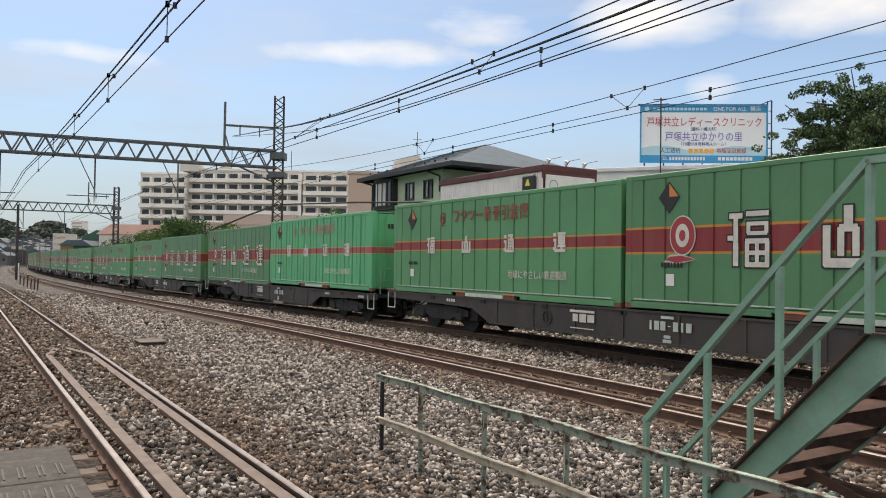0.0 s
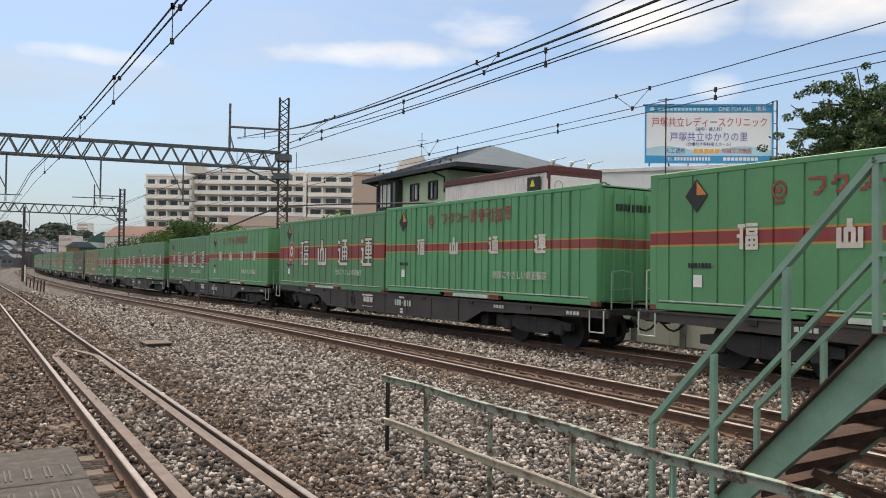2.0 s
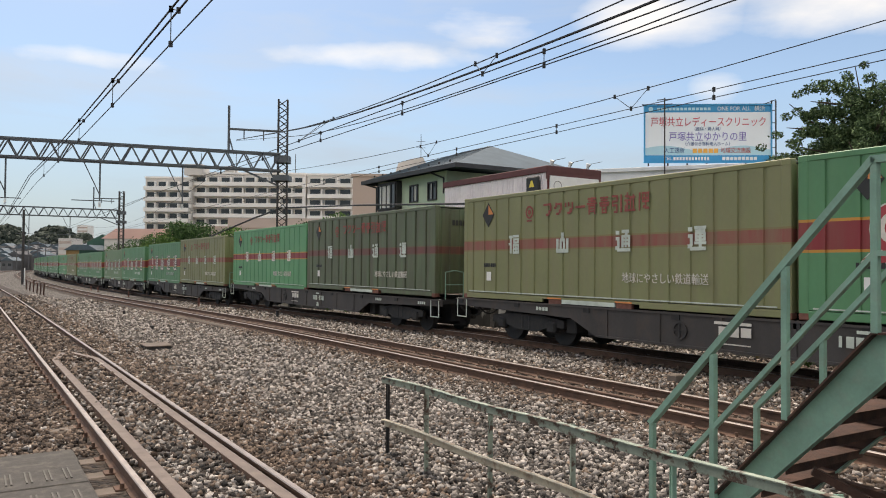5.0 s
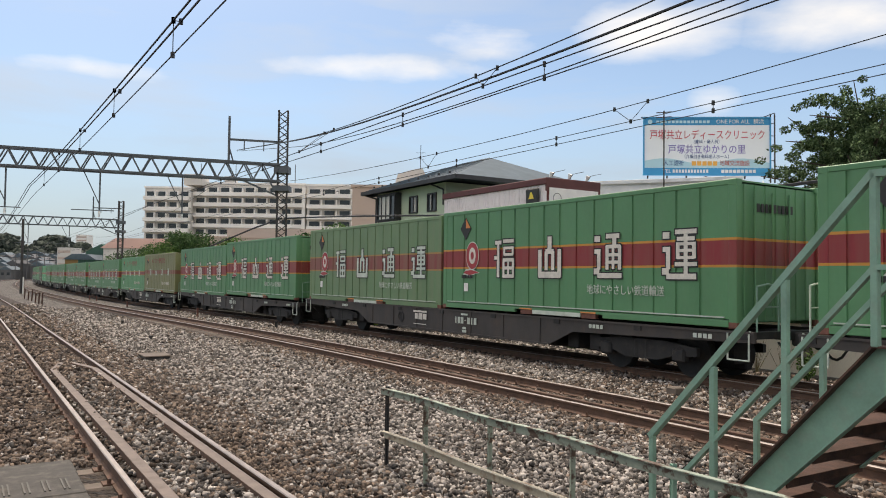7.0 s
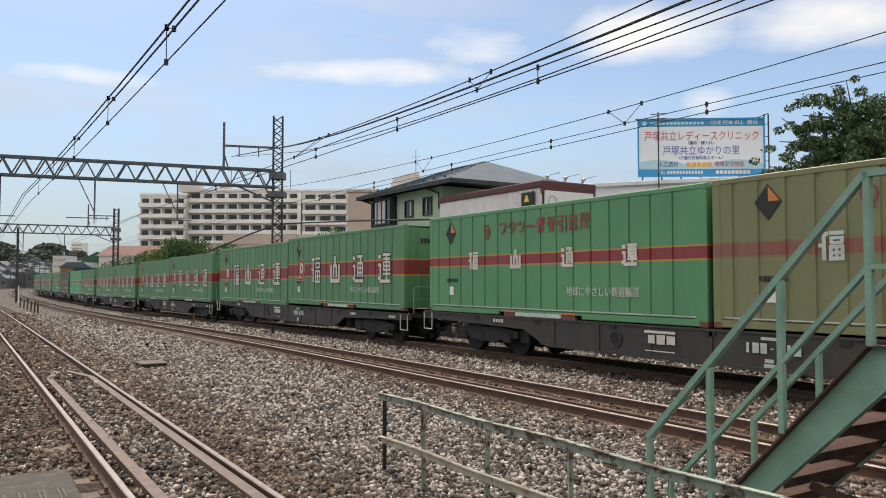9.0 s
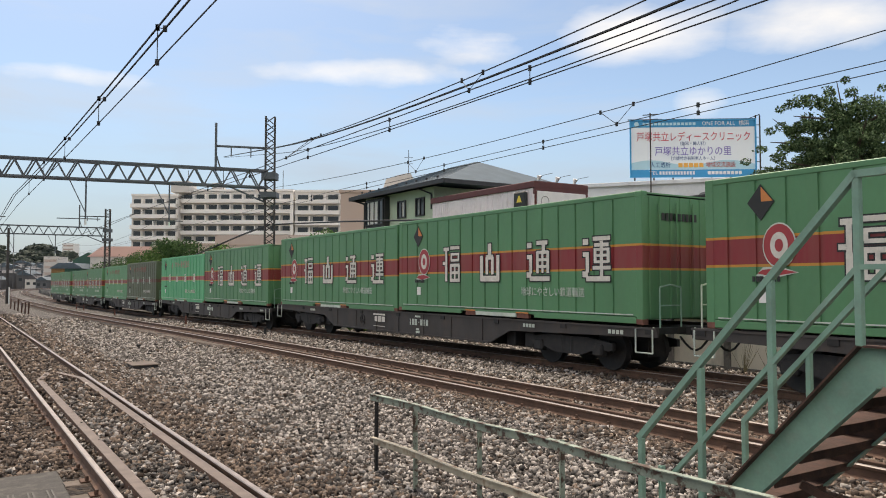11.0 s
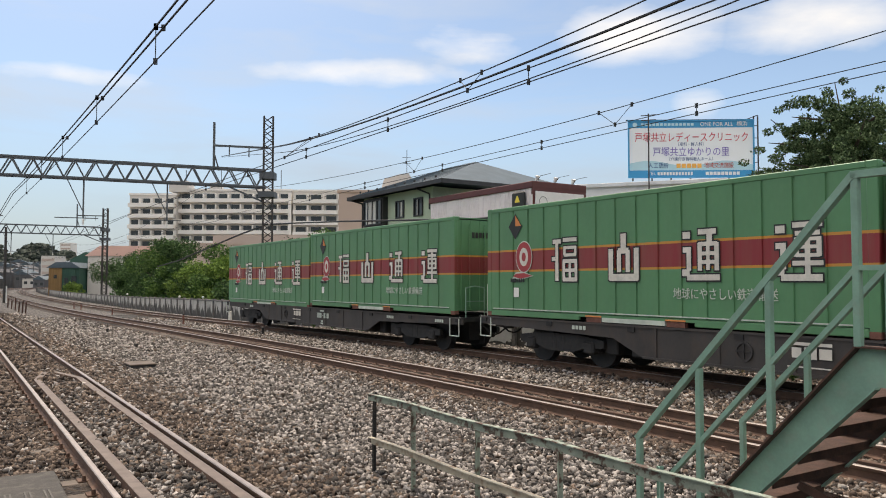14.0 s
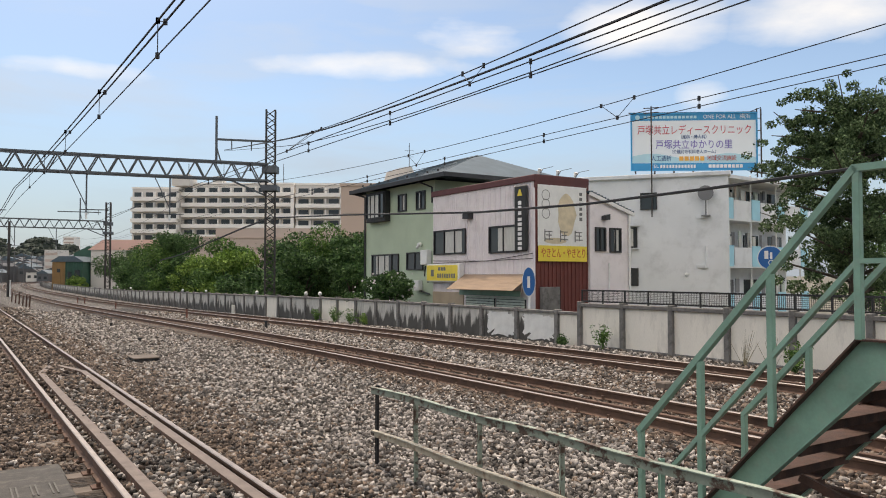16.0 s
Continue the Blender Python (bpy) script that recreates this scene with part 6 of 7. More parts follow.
def build_pink_house():
    t = thing("pink_shop_house", turned(22.7, 19.0, GROUND), "two-storey pale pink ribbed-siding shop with maroon end", "house", "houses beyond the wall")
    g = -GROUND
    L, D = 7.4, 2.7
    top = 5.62 + g
    bm = bmesh.new()
    box(bm, (-L / 2, D / 2, top / 2), (L, D, top))
    part("wall", bm, M["pink"], t)
    bm = bmesh.new()
    for x in np.arange(-L + 0.08, -0.02, 0.17):
        box(bm, (x, -0.012, top / 2 + 0.9), (0.055, 0.024, top - 1.8), bevel=0.006)
    part("siding_ribs", bm, M["pink"], t)
    bm = bmesh.new()
    box(bm, (0.012, D / 2, top / 2), (0.024, D, top))
    for y in np.arange(0.08, D, 0.20):
        box(bm, (0.035, y, top / 2), (0.03, 0.07, top))
    part("end_siding", bm, M["maroon"], t, "maroon ribbed end siding")
    bm = bmesh.new()
    box(bm, (-L / 2, D / 2, top + 0.12), (L + 0.16, D + 0.16, 0.26), bevel=0.02)
    box(bm, (0.03, D / 2, top - 0.12), (0.10, D + 0.10, 0.30))
    part("roof_edge", bm, M["maroon_edge"], t, "maroon parapet edge")
    bm = bmesh.new()
    box(bm, (-L / 2, D / 2, top + 0.27), (L - 0.3, D - 0.3, 0.05))
    part("roof", bm, M["roof"], t)
    window(t, -5.95, 3.45 + g, 2.6, 1.12, -0.03, curtain=0.55, bars=2)
    window(t, -1.95, 3.42 + g, 1.95, 1.12, -0.03, curtain=0.7)
    # vent hood
    bm = bmesh.new()
    prism(bm, ((-4.55, 4.40 + g), (-4.15, 4.40 + g), (-4.15, 4.72 + g), (-4.55, 4.62 + g)), 0.3, Matrix.Translation((0, -0.3, 0)))
    part("vent_hood", bm, M["eave"], t, "dark vent hood")
    # awning over the shop window
    bm = bmesh.new()
    for i in range(7):
        a, b = i / 7, (i + 1) / 7
        y0, y1, z0, z1 = -0.05 - 0.95 * a, -0.05 - 0.95 * b, 1.98 + g - 0.62 * a, 1.98 + g - 0.62 * b
        bar(bm, (-4.75, (y0 + y1) / 2, (z0 + z1) / 2), (-0.15, (y0 + y1) / 2, (z0 + z1) / 2 + 0.004 * (i % 2)), 0.175, 0.02, up=Vector((0, -0.55, 0.84)))
    part("awning", bm, M["awning"], t, "faded tan slatted awning")
    bm = bmesh.new()
    box(bm, (-3.6, -0.03, 0.55 + g), (2.1, 0.05, 0.9))
    box(bm, (-1.5, -0.03, 0.55 + g), (1.9, 0.05, 0.9))
    part("shop_window", bm, M["glass"], t)
    bm = bmesh.new()
    for z in np.arange(0.15, 1.05, 0.11):
        box(bm, (-3.6, -0.065, z + g), (2.0, 0.02, 0.085))
        box(bm, (-1.5, -0.065, z + g), (1.8, 0.02, 0.085))
    part("shutter_slats", bm, M["letter_dim"], t)
    bm = bmesh.new()
    box(bm, (-2.6, -0.35, 1.22 + g), (4.2, 0.02, 0.22))
    part("valance", bm, M["green_steel"], t, "drab green valance")
    bm = bmesh.new()
    box(bm, (-6.1, -0.03, 0.55 + g), (2.5, 0.05, 1.3))
    part("side_shutter", bm, M["shutter"], t, "beige roller door")
    # cables along the front
    bm = bmesh.new()
    for a, b in (((-7.3, -0.05, 2.62 + g), (-3.0, -0.05, 2.55 + g)), ((-3.0, -0.05, 2.55 + g), (-0.1, -0.05, 2.80 + g)), ((-7.3, -0.06, 2.50 + g), (-0.1, -0.06, 2.60 + g))):
        rod(bm, a, b, 0.014, 5)
    part("cable", bm, M["lattice"], t)
    # lit box sign, dark upright sign, large end panel
    bm = bmesh.new()
    box(bm, (-6.15, -0.18, 2.06 + g), (2.75, 0.24, 0.80), bevel=0.02)
    box_sign = part("box_sign", bm, M["white"], t, "yellow box sign with dark lettering")
    bm = bmesh.new()
    box(bm, (-6.2, -0.305, 2.06 + g), (2.55, 0.012, 0.70))
    part("face", bm, M["yellow"], box_sign)
    bm = bmesh.new()
    for i in range(8):
        box(bm, (-6.5 + i * 0.19, -0.314, 1.93 + g), (0.12, 0.006, 0.20))
    for i in range(3):
        box(bm, (-6.4 + i * 0.22, -0.314, 2.24 + g), (0.17, 0.006, 0.15))
    box(bm, (-6.98, -0.314, 2.05 + g), (0.24, 0.006, 0.3))
    part("lettering_bars", bm, M["ink_grey"], box_sign)
    bm = bmesh.new()
    box(bm, (-0.70, -0.13, 4.20 + g), (0.78, 0.14, 2.62), bevel=0.06)
    up = part("upright_sign", bm, M["black"], t, "tall black sign with white lettering")
    bm = bmesh.new()
    for i in range(7):
        box(bm, (-0.70, -0.204, 4.15 + g - i * 0.19), (0.24, 0.006, 0.13))
    for i in range(3):
        box(bm, (-0.70, -0.204, 4.80 + g - i * 0.2), (0.2, 0.006, 0.15))
    part("lettering_bars", bm, M["white"], up)
    bm = bmesh.new()
    prism(bm, ((-0.86, 5.08 + g), (-0.54, 5.08 + g), (-0.66, 5.34 + g), (-0.74, 5.34 + g)), 0.006, Matrix.Translation((0, -0.205, 0)))
    part("mark", bm, M["yellow"], up)
    face = Matrix.Translation((0, 0, 0)) @ pose(0, 0, 0, 0, 0, 90)
    pan = new("end_sign")
    pan.parent = t
    pan.matrix_basis = face
    tagged(pan, "white weathered sign panel with a bleached picture")
    bm = bmesh.new()
    box(bm, (1.32, -0.10, 4.28 + g), (2.52, 0.08, 2.40), bevel=0.01)
    part("panel", bm, M["white"], pan)
    bm = bmesh.new()
    pts = [(1.48 + 0.5 * math.cos(a) * (1 + 0.2 * math.sin(3 * a)) * (0.8 if math.sin(a) > 0 else 1.1), 4.35 + g + 0.85 * math.sin(a)) for a in np.linspace(0, math.tau, 19)[:-1]]
    prism(bm, pts, 0.005, Matrix.Translation((0, -0.147, 0)))
    pts = [(0.9 + 0.6 * math.cos(a), 3.3 + g + 0.12 * math.sin(a)) for a in np.linspace(0, math.tau, 13)[:-1]]
    prism(bm, pts, 0.005, Matrix.Translation((0, -0.146, 0)))
    part("bleached_print", bm, M["tan_blot"], pan, "sun-bleached tan print")
    bm = bmesh.new()
    for k, z in enumerate((5.08, 4.72, 4.36)):
        disc(bm, (0.42, -0.148, z + g), 0.21, 18, 0.005, 1.0, 0.185)
    for i, x in enumerate((0.50, 1.30, 2.08)):
        box(bm, (x - 0.14, -0.150, 3.50 + g), (0.05, 0.004, 0.46))
        box(bm, (x + 0.06, -0.150, 3.66 + g), (0.36, 0.004, 0.04))
        box(bm, (x + 0.06, -0.151, 3.52 + g), (0.30, 0.004, 0.04))
        box(bm, (x + 0.06, -0.152, 3.36 + g), (0.40, 0.004, 0.04))
        box(bm, (x + 0.08, -0.153, 3.48 + g), (0.04, 0.004, 0.34))
    for i in range(6):
        box(bm, (2.25, -0.150, 5.2 + g - i * 0.2), (0.15, 0.004, 0.13))
    part("brush_bars", bm, M["ink_grey"], pan, "grey brush strokes")
    bm = bmesh.new()
    box(bm, (1.32, -0.12, 2.80 + g), (2.52, 0.06, 0.62), bevel=0.01)
    part("yellow_board", bm, M["yellow"], pan, "yellow board with red lettering")
    words("lettering", "やきとん・やきとり", 0.42, M["ink_red2"], pan, (1.32, -0.154, 2.80 + g), 2.30)
    for y in (0.45, 1.4, 2.35):
        bm = bmesh.new()
        rod(bm, (y, 0.35, top + 0.24), (y, 0.05, top + 0.50), 0.012, 6)
        rod(bm, (y, 0.05, top + 0.50), (y, -0.55, top + 0.52), 0.010, 6)
        arm = part("sign_lamp", bm, M["lattice"], pan, "thin lamp arm over the sign")
        bm = bmesh.new()
        rod(bm, (y, 0.30, top + 0.30), (y, 0.22, top + 0.52), 0.05, 8, 0.09)
        part("lamp_head", bm, M["white"], arm, "small white lamp head")
    bm = bmesh.new()
    box(bm, (0.62, -0.14, 0.95 + g), (0.9, 0.2, 1.1), bevel=0.02)
    part("meter_box", bm, M["concrete_post"], pan, "grey box against the end wall")
    return t


def build_back_annex():
    """The lean-to behind the shop, with a tiled sloping roof."""
    t = thing("shop_annex", turned(22.55, 21.75, GROUND), "pale pink annex with a sloping tiled roof", "house", "houses beyond the wall")
    g = -GROUND
    bm = bmesh.new()
    prism(bm, ((0, 0), (2.25, 0), (2.25, 4.55 + g), (0, 5.25 + g)), 3.0, pose(0, 0, 0, 0, 0, 90))
    part("wall", bm, M["pink"], t)
    bm = bmesh.new()
    for i in range(14):
        bar(bm, (0.12, 0.0 + i * 0.18, 5.34 + g - i * 0.055), (-3.1, 0.0 + i * 0.18, 5.34 + g - i * 0.055), 0.17, 0.07)
    part("roof_tiles", bm, M["roof"], t)
    bm = bmesh.new()
    bar(bm, (0.10, -0.1, 5.26 + g), (0.10, 2.45, 4.50 + g), 0.08, 0.14)
    part("verge", bm, M["white"], t)
    f = pose(0, 0, 0, 0, 0, 90)
    window(t, 0.55, 3.42 + g, 0.60, 0.98, -0.012, face=f)
    window(t, 1.40, 3.40 + g, 0.66, 1.02, -0.012, face=f, curtain=0.5)
    bm = bmesh.new()
    rod(bm, (0.06, 2.2, 0), (0.06, 2.2, 4.5 + g), 0.05, 8)
    rod(bm, (0.06, 1.0, 0.3), (0.06, 1.0, 3.0), 0.03, 6)
    part("downpipe", bm, M["white"], t)
    bm = bmesh.new()
    prism(bm, ((0.65, 4.22 + g), (0.9, 4.22 + g), (0.9, 4.45 + g), (0.65, 4.38 + g)), 0.25, f @ Matrix.Translation((0, -0.25, 0)))
    part("vent_hood", bm, M["eave"], t)


def build_green_house():
    t = thing("sage_house", turned(30.75, 19.5, GROUND), "two-storey sage green rendered house with a grey hipped roof", "house", "houses beyond the wall")
    g = -GROUND
    L, D, top = 7.15, 7.5, 6.55 + g
    bm = bmesh.new()
    box(bm, (-L / 2, D / 2, top / 2), (L, D, top))
    part("wall", bm, M["sage"], t)
    # hipped roof with overhanging dark eaves
    o = 0.65
    x0, x1, y0, y1 = -L - o, 1.2 + o, -o, D + o
    bm = bmesh.new()
    lo = [bm.verts.new((x, y, top + 0.12)) for x, y in ((x0, y0), (x1, y0), (x1, y1), (x0, y1))]
    r = [bm.verts.new((x, D / 2, top + 1.72)) for x in (-4.3, -1.6)]
    for f in ((lo[0], lo[1], r[1], r[0]), (lo[1], lo[2], r[1]), (lo[2], lo[3], r[0], r[1]), (lo[3], lo[0], r[0])):
        bm.faces.new(f)
    bm.faces.new(lo[::-1])
    part("roof", bm, M["roof"], t, "grey sheet metal hipped roof")
    bm = bmesh.new()
    for k in np.arange(0.04, 1.0, 0.062):
        a, b = Vector((x0, y0, top + 0.135)).lerp(Vector((x1, y0, top + 0.135)), k), Vector((-4.3, D / 2, top + 1.735)).lerp(Vector((-1.6, D / 2, top + 1.735)), k)
        bar(bm, a, b, 0.03, 0.03)
    part("roof_seams", bm, M["roof"], t)
    bm = bmesh.new()
    box(bm, ((x0 + x1) / 2, y0 - 0.03, top + 0.03), (x1 - x0 + 0.1, 0.08, 0.20))
    box(bm, (x0 - 0.03, (y0 + y1) / 2, top + 0.03), (0.08, y1 - y0, 0.20))
    box(bm, (x1 + 0.03, (y0 + y1) / 2, top + 0.03), (0.08, y1 - y0, 0.20))
    part("eave", bm, M["eave"], t, "dark eave and gutter")
    for i in range(9):
        bm = bmesh.new()
        box(bm, (x0 + 0.5 + i * 0.98, y0 + 0.5, top + 0.40), (0.12, 0.06, 0.10), bevel=0.01)
        part("snow_guard", bm, M["eave"], t)
    bm = bmesh.new()
    rod(bm, (-L - 0.02, -0.07, 0.9), (-L - 0.02, -0.07, top - 0.25), 0.05, 8)
    rod(bm, (-L - 0.02, -0.07, top - 0.25), (-L - 0.5, -o, top - 0.02), 0.05, 8)
    rod(bm, (-0.15, -0.07, top - 1.1), (-0.15, -0.07, top - 0.35), 0.04, 8)
    rod(bm, (-0.15, -0.07, top - 0.35), (-0.7, -o, top - 0.02), 0.04, 8)
    part("downpipe", bm, M["eave"], t, "dark downpipe")
    # oriel window, two narrow ones, two below
    bm = bmesh.new()
    box(bm, (-5.45, -0.17, 5.62 + g), (2.15, 0.34, 1.62), bevel=0.02)
    part("oriel_box", bm, M["frame_dark"], t, "dark window box")
    window(t, -5.45, 5.66 + g, 2.05, 1.35, -0.345, curtain=-0.6, bars=3)
    window(t, -3.07, 5.67 + g, 0.86, 0.90, -0.01, curtain=0.3)
    window(t, -1.25, 5.66 + g, 0.86, 0.92, -0.01, curtain=-0.25)
    window(t, -4.9, 2.50 + g, 2.95, 1.15, -0.02, curtain=-0.5, bars=3)
    window(t, -1.8, 2.66 + g, 1.6, 0.88, -0.02, bars=1)
    bm = bmesh.new()
    box(bm, (-0.55, -0.16, 2.82 + g), (0.62, 0.3, 0.72), bevel=0.03)
    part("water_heater", bm, M["white"], t, "white wall-mounted water heater")
    bm = bmesh.new()
    box(bm, (-1.3, -0.14, 1.45 + g), (0.45, 0.24, 0.5), bevel=0.02)
    part("meter_box", bm, M["white"], t, "white meter box")
    bm = bmesh.new()
    for a, b in (((-0.55, -0.2, 2.4 + g), (-0.6, -0.2, 1.9 + g)), ((-0.35, -0.2, 2.4 + g), (-0.3, -0.2, 1.6 + g)), ((-1.2, -0.1, 1.2 + g), (-0.3, -0.1, 1.05 + g))):
        rod(bm, a, b, 0.04, 6)
    part("pipes", bm, M["frame_dark"], t)
    bm = bmesh.new()
    bmesh.ops.create_icosphere(bm, subdivisions=2, radius=0.12, matrix=Matrix.Translation((-1.2, -0.14, 3.45 + g)))
    rod(bm, (-1.2, -0.02, 3.52 + g), (-1.2, -0.3, 3.30 + g), 0.07, 8)
    part("floodlight", bm, M["white"], t, "small white floodlight", True)


def build_grey_flats():
    """Three-storey pale flats: a plain front, and a wing of balconies that runs back from its corner."""
    t = thing("grey_flats", pose(16.9, 44.9, GROUND, 0, 0, -21.7), "three-storey pale grey flats with a plain front", "apartment building")
    g = -GROUND
    top = 7.95 + g
    bm = bmesh.new()
    box(bm, (-5.0, 5.0, top / 2), (10.0, 10.0, top))
    part("front_wall", bm, M["grey_wall"], t)
    bm = bmesh.new()
    box(bm, (-5.0, 5.0, top + 0.08), (10.3, 10.4, 0.24), bevel=0.02)
    part("roof", bm, M["grey_wall"], t)
    window(t, -4.58, 6.50 + g, 1.0, 1.05, -0.01, bars=0)
    window(t, -5.85, 4.28 + g, 1.15, 1.25, -0.01, bars=1, curtain=0.4)
    window(t, -5.80, 1.85 + g, 1.15, 1.1, -0.01, bars=1)
    for z in (3.58, 5.02):
        bm = bmesh.new()
        box(bm, (-5.85, -0.12, z + g), (1.4, 0.24, 0.06))
        part("window_ledge", bm, M["grey_wall"], t)
    bm = bmesh.new()
    disc(bm, (-1.25, -0.40, 6.85 + g), 0.45, 20, 0.05, 1.0)
    rod(bm, (-1.25, -0.3, 5.5 + g), (-1.25, -0.3, 6.7 + g), 0.05, 6)
    box(bm, (-1.25, -0.2, 5.5 + g), (0.5, 0.4, 0.08))
    part("satellite_dish", bm, M["far_grey"], t, "grey satellite dish")
    bm = bmesh.new()
    rod(bm, (-4.35, -0.3, 5.5 + g), (-4.35, -0.3, 12.3 + g), 0.045, 6)
    for k in (12.2, 11.9):
        bar(bm, (-4.8, -0.3, k + g), (-3.9, -0.3, k + g), 0.05)
    part("aerial_mast", bm, M["lattice"], t)
    bm = bmesh.new()
    bmesh.ops.create_icosphere(bm, subdivisions=1, radius=0.14, matrix=Matrix.Translation((-2.4, -0.1, 2.0 + g)))
    part("wall_light", bm, M["white"], t, "small round wall light")
    w = thing("balcony_wing", pose(15.55, 45.1, GROUND, 0, 0, 38), "pale grey wing of balconies with light blue panels", "apartment building")
    L = 12.5
    bm = bmesh.new()
    box(bm, (L / 2 + 0.6, 5.6, top / 2), (L - 1.2, 8.0, top - 0.1))
    part("back_wall", bm, M["grey_wall"], w)
    bm = bmesh.new()
    box(bm, (L / 2 + 0.5, 4.3, top - 0.02), (L - 0.6, 10.0, 0.22), bevel=0.02)
    part("roof", bm, M["grey_wall"], w)
    rng = random.Random(8)
    for zf in (-0.45, 2.5, 5.45):
        z = zf + g
        bm = bmesh.new()
        box(bm, (L / 2, 0.85, z), (L, 1.7, 0.18))
        part("balcony_slab", bm, M["grey_wall"], w)
        for k in range(4):
            x0 = 0.1 + k * 3.1
            bm = bmesh.new()
            box(bm, (x0 + 1.53, 0.06, z + 0.62), (3.0, 0.10, 1.15))
            part("parapet", bm, M["grey_wall"], w)
            bm = bmesh.new()
            box(bm, (x0 + 2.5, -0.02, z + 0.66), (0.95, 0.05, 1.30))
            part("balcony_panel", bm, M["blue_panel"], w, "light blue balcony panel")
            bm = bmesh.new()
            rod(bm, (x0 + 2.0, 0.05, z + 1.2), (x0 + 2.0, 0.05, z + 2.9), 0.05, 6)
            part("balcony_post", bm, M["white"], w)
            bm = bmesh.new()
            box(bm, (x0 + 1.5, 1.58, z + 1.15), (1.8, 0.06, 1.95))
            part("balcony_window", bm, M["glass"], w)
        for k in range(20):
            bm = bmesh.new()
            box(bm, (rng.uniform(0.3, L - 0.5), rng.uniform(0.4, 1.1), z + 1.62 + rng.uniform(-0.2, 0.3)), (rng.uniform(0.2, 0.45), 0.06, rng.uniform(0.5, 0.95)))
            part("laundry", bm, M[rng.choice(("curtain", "apt_brown", "letter_dim", "curtain", "far_grey"))], w, "washing hung on the balcony")


def build_billboard():
    t = thing("rooftop_billboard", pose(15.75, 47.42, 8.45, 0, 0, -3) @ Matrix.Scale(1.04, 4), "large blue and white rooftop billboard on a steel frame", "billboard")
    W, Hh = 7.5, 3.45
    bm = bmesh.new()
    box(bm, (0, 0.12, Hh / 2 + 0.1), (W, 0.12, Hh), bevel=0.01)
    part("board", bm, M["bb_white"], t)
    bm = bmesh.new()
    for x in (-1, 1):
        box(bm, (x * (W / 2 - 0.02), 0.04, Hh / 2 + 0.1), (0.08, 0.10, Hh))
    for z in (0.1, Hh + 0.1):
        box(bm, (0, 0.05, z), (W + 0.06, 0.1, 0.08))
    part("frame", bm, M["bb_blue"], t)
    bm = bmesh.new()
    for x in np.linspace(-W / 2 + 0.3, W / 2 - 0.3, 7):
        bar(bm, (x, 0.25, -0.1), (x, 0.25, Hh), 0.08)
    for x in (W / 2 + 0.15, W / 2 + 0.40):
        bar(bm, (x, 0.5, -0.3), (x, 0.5, Hh + 0.45), 0.07)
    bar(bm, (W / 2 - 0.6, 0.3, Hh + 0.1), (W / 2 + 0.4, 0.5, Hh + 0.5), 0.05)
    bar(bm, (-W / 2 - 0.1, 0.2, Hh + 0.17), (W / 2, 0.2, Hh + 0.17), 0.06)
    for k in range(5):
        bar(bm, (W / 2 + 0.15, 0.5, 0.3 + k * 0.75), (W / 2 + 0.40, 0.5, 0.3 + k * 0.75), 0.04)
    part("support", bm, M["lattice"], t, "steel support frame")
    bm = bmesh.new()
    box(bm, (0, 0.055, Hh - 0.13), (W - 0.08, 0.012, 0.40))
    part("top_band", bm, M["bb_blue"], t)
    bm = bmesh.new()
    box(bm, (0, 0.055, 0.33), (W - 0.08, 0.012, 0.40))
    part("bottom_band", bm, M["bb_blue"], t)
    bm = bmesh.new()
    n = 24
    up = [(-W / 2 + 0.06 + (W - 0.12) * i / n, 0.95 + 0.16 * math.sin(i * 0.42)) for i in range(n + 1)]
    prism(bm, [(-W / 2 + 0.06, 0.54)] + [(W / 2 - 0.06, 0.54)] + up[::-1], 0.006, Matrix.Translation((0, 0.054, 0)))
    part("wave", bm, M["bb_teal"], t)
    y = 0.04
    words("line", "ONE FOR ALL", 0.34, M["white"], t, (1.55, y, Hh - 0.13), 1.95)
    words("line", "横浜", 0.34, M["white"], t, (3.05, y, Hh - 0.13), 0.62)
    bm = bmesh.new()
    for i in range(14):
        box(bm, (-2.9 + i * 0.23, y, Hh - 0.13), (0.17, 0.006, 0.16))
    disc(bm, (-3.35, y, Hh - 0.13), 0.14, 12)
    part("heading_bars", bm, M["bb_teal"], t)
    words("line", "戸塚共立レディースクリニック", 0.62, M["ink_red"], t, (0.02, y, 2.50), 6.75)
    words("line", "戸塚共立ゆかりの里", 0.60, M["ink_purple"], t, (0.0, y, 1.62), 4.55)
    words("line", "（産科・婦人科）", 0.26, M["ink_navy"], t, (0.0, y, 2.10), 1.5)
    words("line", "（介護付き有料老人ホーム）", 0.26, M["ink_navy"], t, (0.0, y, 1.20), 2.6)
    words("line", "人工透析", 0.36, M["ink_navy"], t, (-1.95, y, 0.80), 1.2)
    words("line", "地域交流施設", 0.36, M["ink_red2"], t, (1.65, y, 0.80), 1.75)
    bm = bmesh.new()
    for i in range(5):
        box(bm, (-0.75 + i * 0.31, y, 0.80), (0.25, 0.006, 0.26))
    part("orange_bars", bm, M["ink_orange"], t)
    bm = bmesh.new()
    for i in range(12):
        box(bm, (-1.95 + i * 0.18, y, 0.33), (0.12, 0.006, 0.20))
    for i in range(9):
        box(bm, (0.95 + i * 0.23, y, 0.33), (0.18, 0.006, 0.20))
    words("line", "TEL", 0.28, M["white"], t, (-2.35, y, 0.33), 0.5)
    part("number_bars", bm, M["white"], t)


build_pink_house()
build_back_annex()
build_green_house()
build_grey_flats()
build_billboard()


